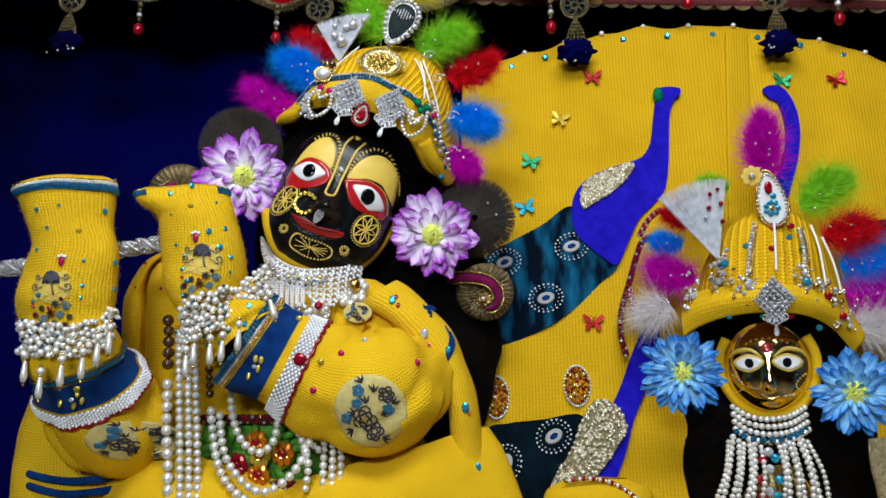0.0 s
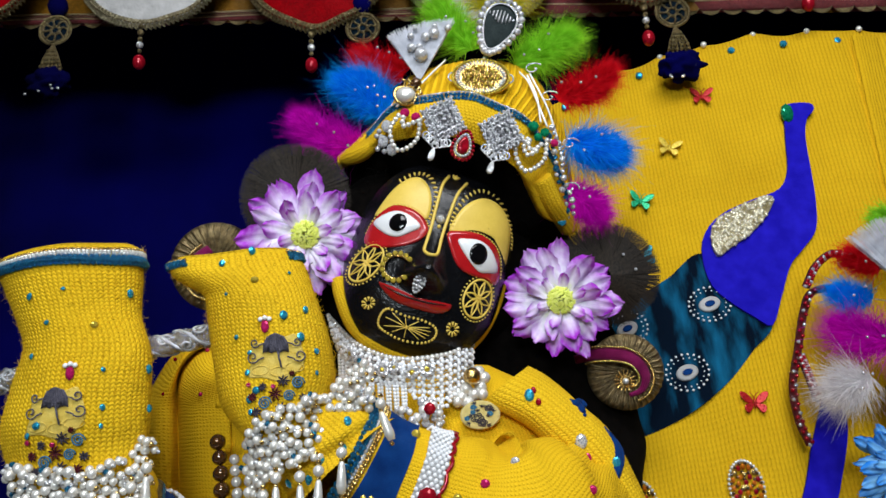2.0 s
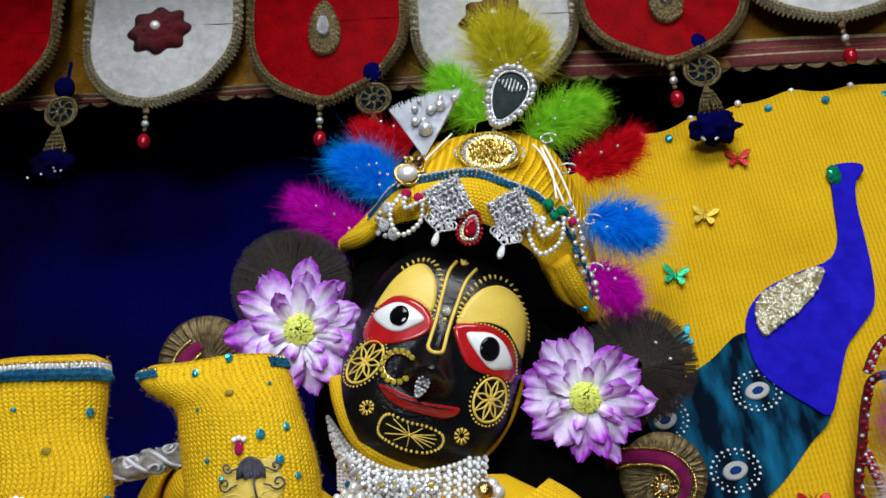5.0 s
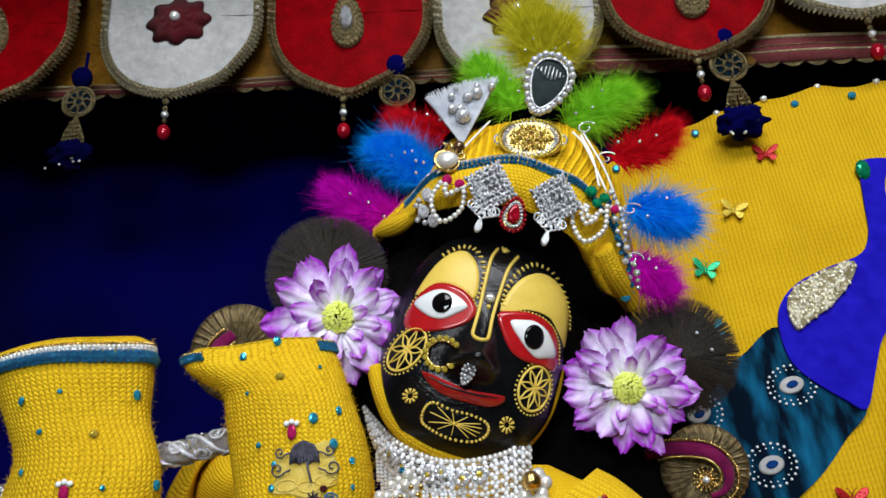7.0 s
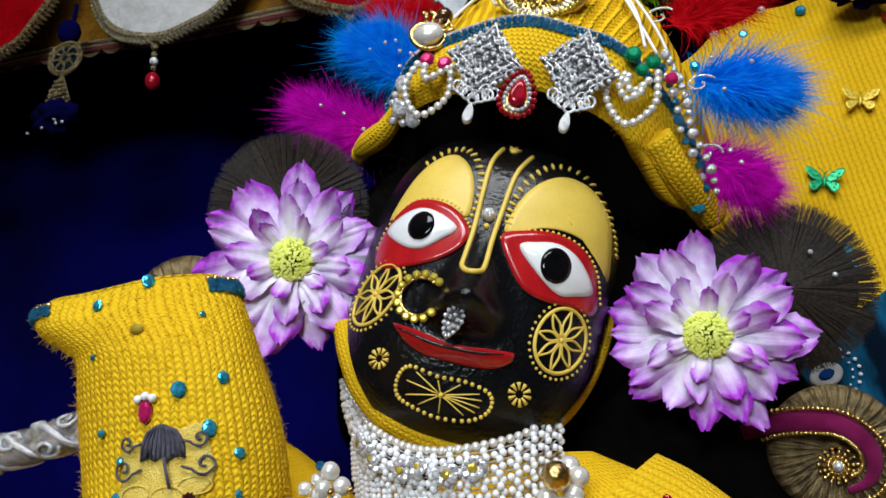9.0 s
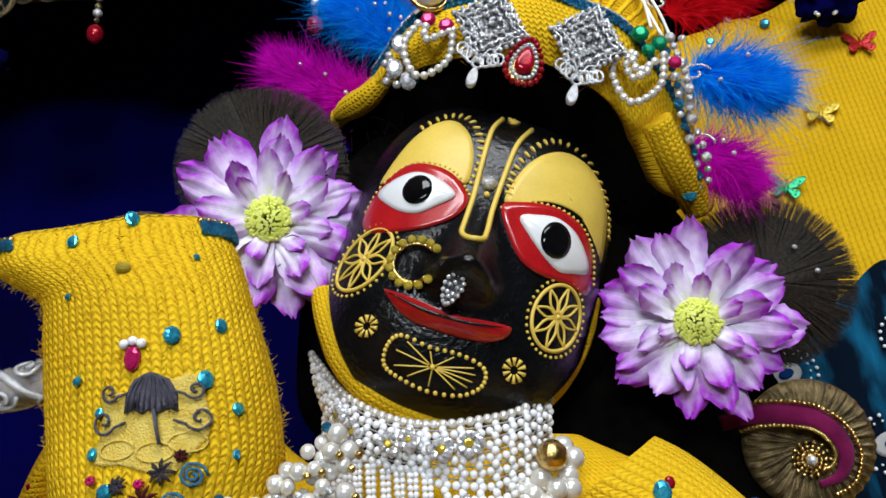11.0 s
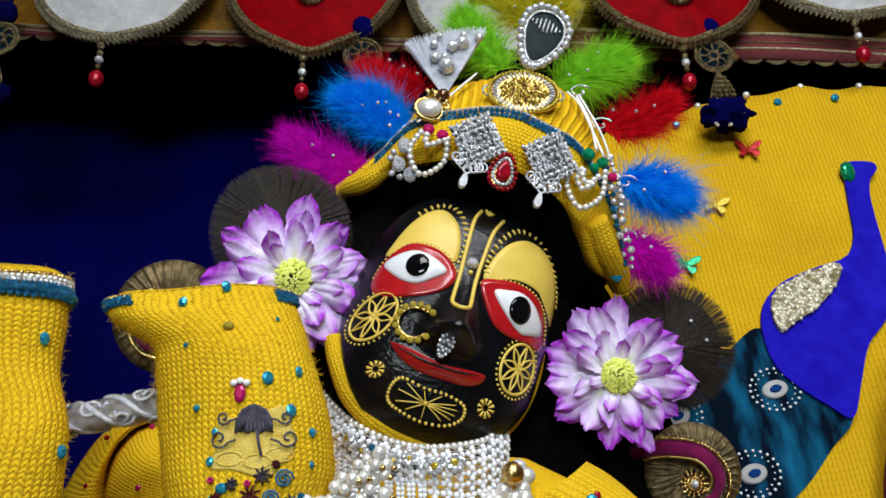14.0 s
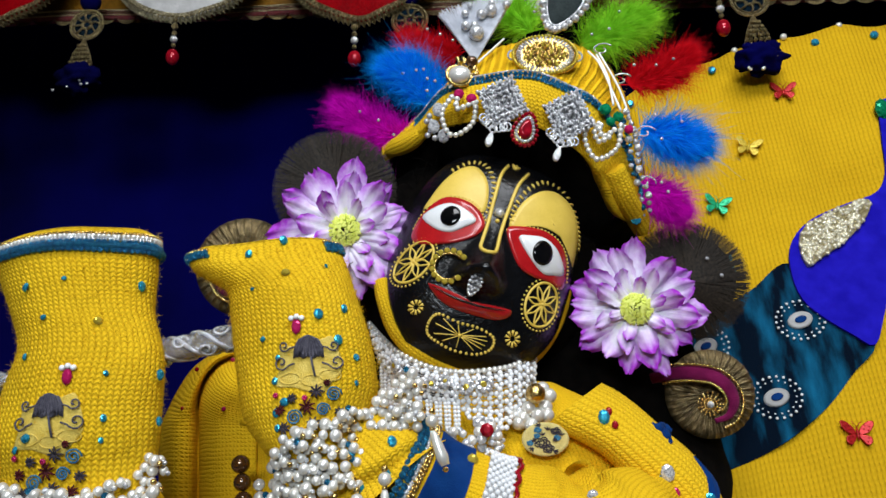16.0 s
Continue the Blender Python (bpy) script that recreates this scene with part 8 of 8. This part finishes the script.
gem(crest2, "gold", put(0.0005, -0.012, 0.004), 0.0035)
gem(crest2, "red", put(-0.002, 0.014, 0.003), 0.0052, tall=1.7)
gem(crest2, "blue", put(0.003, 0.003, 0.003), 0.004)
for a in (-0.020, 0.0, 0.020):
    gem(crest2, "red", put(a, -0.036, 0.003), 0.005, tall=0.7)
bm = bmesh.new()
for k in range(8):
    a = 2 * math.pi * k / 8
    slab(bm, [(x - 0.020, z + 0.030) for x, z in ellipse(0.0075 * math.cos(a), 0.0075 * math.sin(a), 0.0055, 0.0045, 12, a)], lambda x, z, u: put(x, z, 0.004 + u), 0.002)
part("yellow_flower", bm, PAINT_YELLOW, crest2, "small yellow flower")
bead(crest2, "silver_bead", put(-0.020, 0.030, 0.008), 0.0038)

plume_fan((0.2727, 0.965, 1.686), (0.2051, 0.97, 1.768), (0.3086, 0.97, 1.788), "white fan plume with red stones on the brass figure's turban", [(0.55, 0.72, "red_bead", 0.003), (0.75, 0.75, "red_bead", 0.003), (0.6, 0.9, "red_bead", 0.0028), (0.8, 0.5, "red_bead", 0.003), (0.7, 0.95, "red_bead", 0.0025), (0.45, 0.6, "crystal_bead", 0.0025)])
jewel_cluster((0.2749, 0.955, 1.679), 30, 0.014, 31)
for k, (c, a, b, w) in enumerate((
        ("magenta", (0.355, 1, 1.801), (0.3499, 1, 1.887), 0.030), ("magenta", (0.3464, 1, 1.801), (0.341, 1, 1.867), 0.026), ("green", (0.3967, 1.02, 1.764), (0.4538, 1.02, 1.798), 0.036), ("red", (0.4216, 1.02, 1.726), (0.4723, 1.02, 1.736), 0.034), ("blue", (0.4434, 1.03, 1.69), (0.4977, 1.03, 1.7), 0.040),
        ("magenta", (0.4467, 1.03, 1.653), (0.4997, 1.03, 1.656), 0.036), ("white", (0.4447, 1.02, 1.608), (0.4869, 1.02, 1.615), 0.034), ("red", (0.2562, 1.02, 1.745), (0.2326, 1.03, 1.761), 0.020), ("green", (0.3204, 1.06, 1.804), (0.2906, 1.06, 1.813), 0.020), ("blue", (0.2428, 1.02, 1.716), (0.2146, 1.035, 1.729), 0.018),
        ("magenta", (0.2544, 1.01, 1.668), (0.2148, 1.03, 1.693), 0.030), ("white", (0.221, 1.01, 1.637), (0.1959, 1.02, 1.628), 0.028))):
    down_feather("down_feather", a, b, w, c, 60 + k, "fluffy " + ("lime green" if c == "green" else c) + " down feather tucked behind the jewelled turban", "small turban feathers", 4500)
silk_flower((0.2222, 0.975, 1.552), (-0.2, -1, -0.2), 0.047, "blue", 5, "bright blue silk flower beside the black hair")
silk_flower((0.4224, 0.975, 1.528), (-0.4, -1, -0.2), 0.047, "blue", 6, "bright blue silk flower beside the brass head")

choker = thing("pearl_choker", (0.3213, 0.985, 1.493), "choker and long bunches of cream pearls on the brass figure", "necklace")
for j in range(4):
    string(choker, "pearl", [(0.2806, 1, 1.514), (0.2967, 0.985, 1.5), (0.3199, 0.98, 1.495), (0.3482, 0.985, 1.499), (0.3748, 1, 1.511)] if j == 0 else [Vector(p) + Vector((0, -0.002 * j, -0.0088 * j)) for p in [(0.2806, 1, 1.514), (0.2967, 0.985, 1.5), (0.3199, 0.98, 1.495), (0.3482, 0.985, 1.499), (0.3748, 1, 1.511)]], 0.0036, 1.0)
string(choker, "blue_bead", [(0.277, 0.99, 1.485), (0.294, 0.972, 1.474), (0.3152, 0.968, 1.471), (0.3428, 0.972, 1.475), (0.3685, 0.99, 1.485)], 0.0040, 1.35)
for k in range(7):
    for sx in (0, 1):
        a = Vector((0.2748, 0.985, 1.474)).lerp(Vector((0.3066, 0.972, 1.469)), k / 6) if sx == 0 else Vector((0.328, 0.972, 1.469)).lerp(Vector((0.3636, 0.985, 1.474)), k / 6)
        b = Vector((0.2454, 0.965, 1.395)).lerp(Vector((0.2959, 0.958, 1.393)), k / 6) if sx == 0 else Vector((0.321, 0.958, 1.393)).lerp(Vector((0.3772, 0.965, 1.396)), k / 6)
        string(choker, "pearl", [a + Vector((0, 0, 0.004 * ((k * 5) % 3))), (a + b) / 2 + Vector((0.002 * (-1) ** k, -0.012, 0)), b], 0.0037 if k % 3 else 0.0031, 1.02)
for k, p in enumerate([(0.3131, 0.965, 1.458), (0.3049, 0.962, 1.449), (0.3192, 0.962, 1.451), (0.3118, 0.962, 1.439), (0.2993, 0.96, 1.427), (0.3215, 0.96, 1.427), (0.309, 0.96, 1.414), (0.3009, 0.96, 1.408), (0.3175, 0.96, 1.409)]):
    gem(choker, ("crystal", "red", "blue")[k % 3], p, 0.0055)

# dress of the small figure
bm = bmesh.new()
loft_lr(bm, [((0.2512, 1.06, 1.394), (0.436, 1.06, 1.396), .03), ((0.2212, 1.05, 1.345), (0.445, 1.03, 1.35), .05), ((0.1746, 1.03, 1.194), (0.4604, 1.03, 1.2), .06), ((0.1341, 1.03, 1.038), (0.4734, 1.03, 1.049), .07)], 0.05, 48, 6, 0, 0.004)
whole("knit_dress", bm, YELLOW_FINE, "yellow knitted dress of the small brass figure", "dress")
bm = bmesh.new()
loft_lr(bm, [((0.0795, 1, 1.422), (0.1545, 1, 1.425), .02), ((0.0572, 1, 1.409), (0.1808, 1, 1.412), .03), ((0.051, 1, 1.383), (0.1862, 1, 1.387), .035), ((0.0495, 1, 1.325), (0.1861, 1, 1.326), .04), ((0.0424, 1, 1.055), (0.171, 1, 1.059), .04)], 0.03, 40, 6, 0, 0.004)
drape = thing("knit_drape", (0.1054, 1, 1.057), "yellow knitted drape with a gold beaded hem beside the figures", "drape")
part("cloth", bm, YELLOW_FINE, drape)
for k, p in enumerate(spline([(0.0792, 0.98, 1.423), (0.1042, 0.975, 1.426), (0.1273, 0.975, 1.423), (0.1467, 0.975, 1.414), (0.1589, 0.972, 1.405)], 26)):
    bead(drape, ("gold_bead", "pearl", "red_bead")[k % 3], p, 0.003)
bm = bmesh.new()
loft_lr(bm, [((0.4318, 0.97, 1.474), (0.4703, 0.97, 1.477), .015), ((0.4289, 0.965, 1.44), (0.4759, 0.965, 1.44), .02), ((0.43, 0.965, 1.365), (0.4792, 0.965, 1.366), .02), ((0.398, 0.965, 1.081), (0.4442, 0.965, 1.083), .02)], 0.02, 32, 6, 0, 0.004)
whole("sequin_drape", bm, SEQUIN, "gold sequin drape beside the brass figure", "drape")
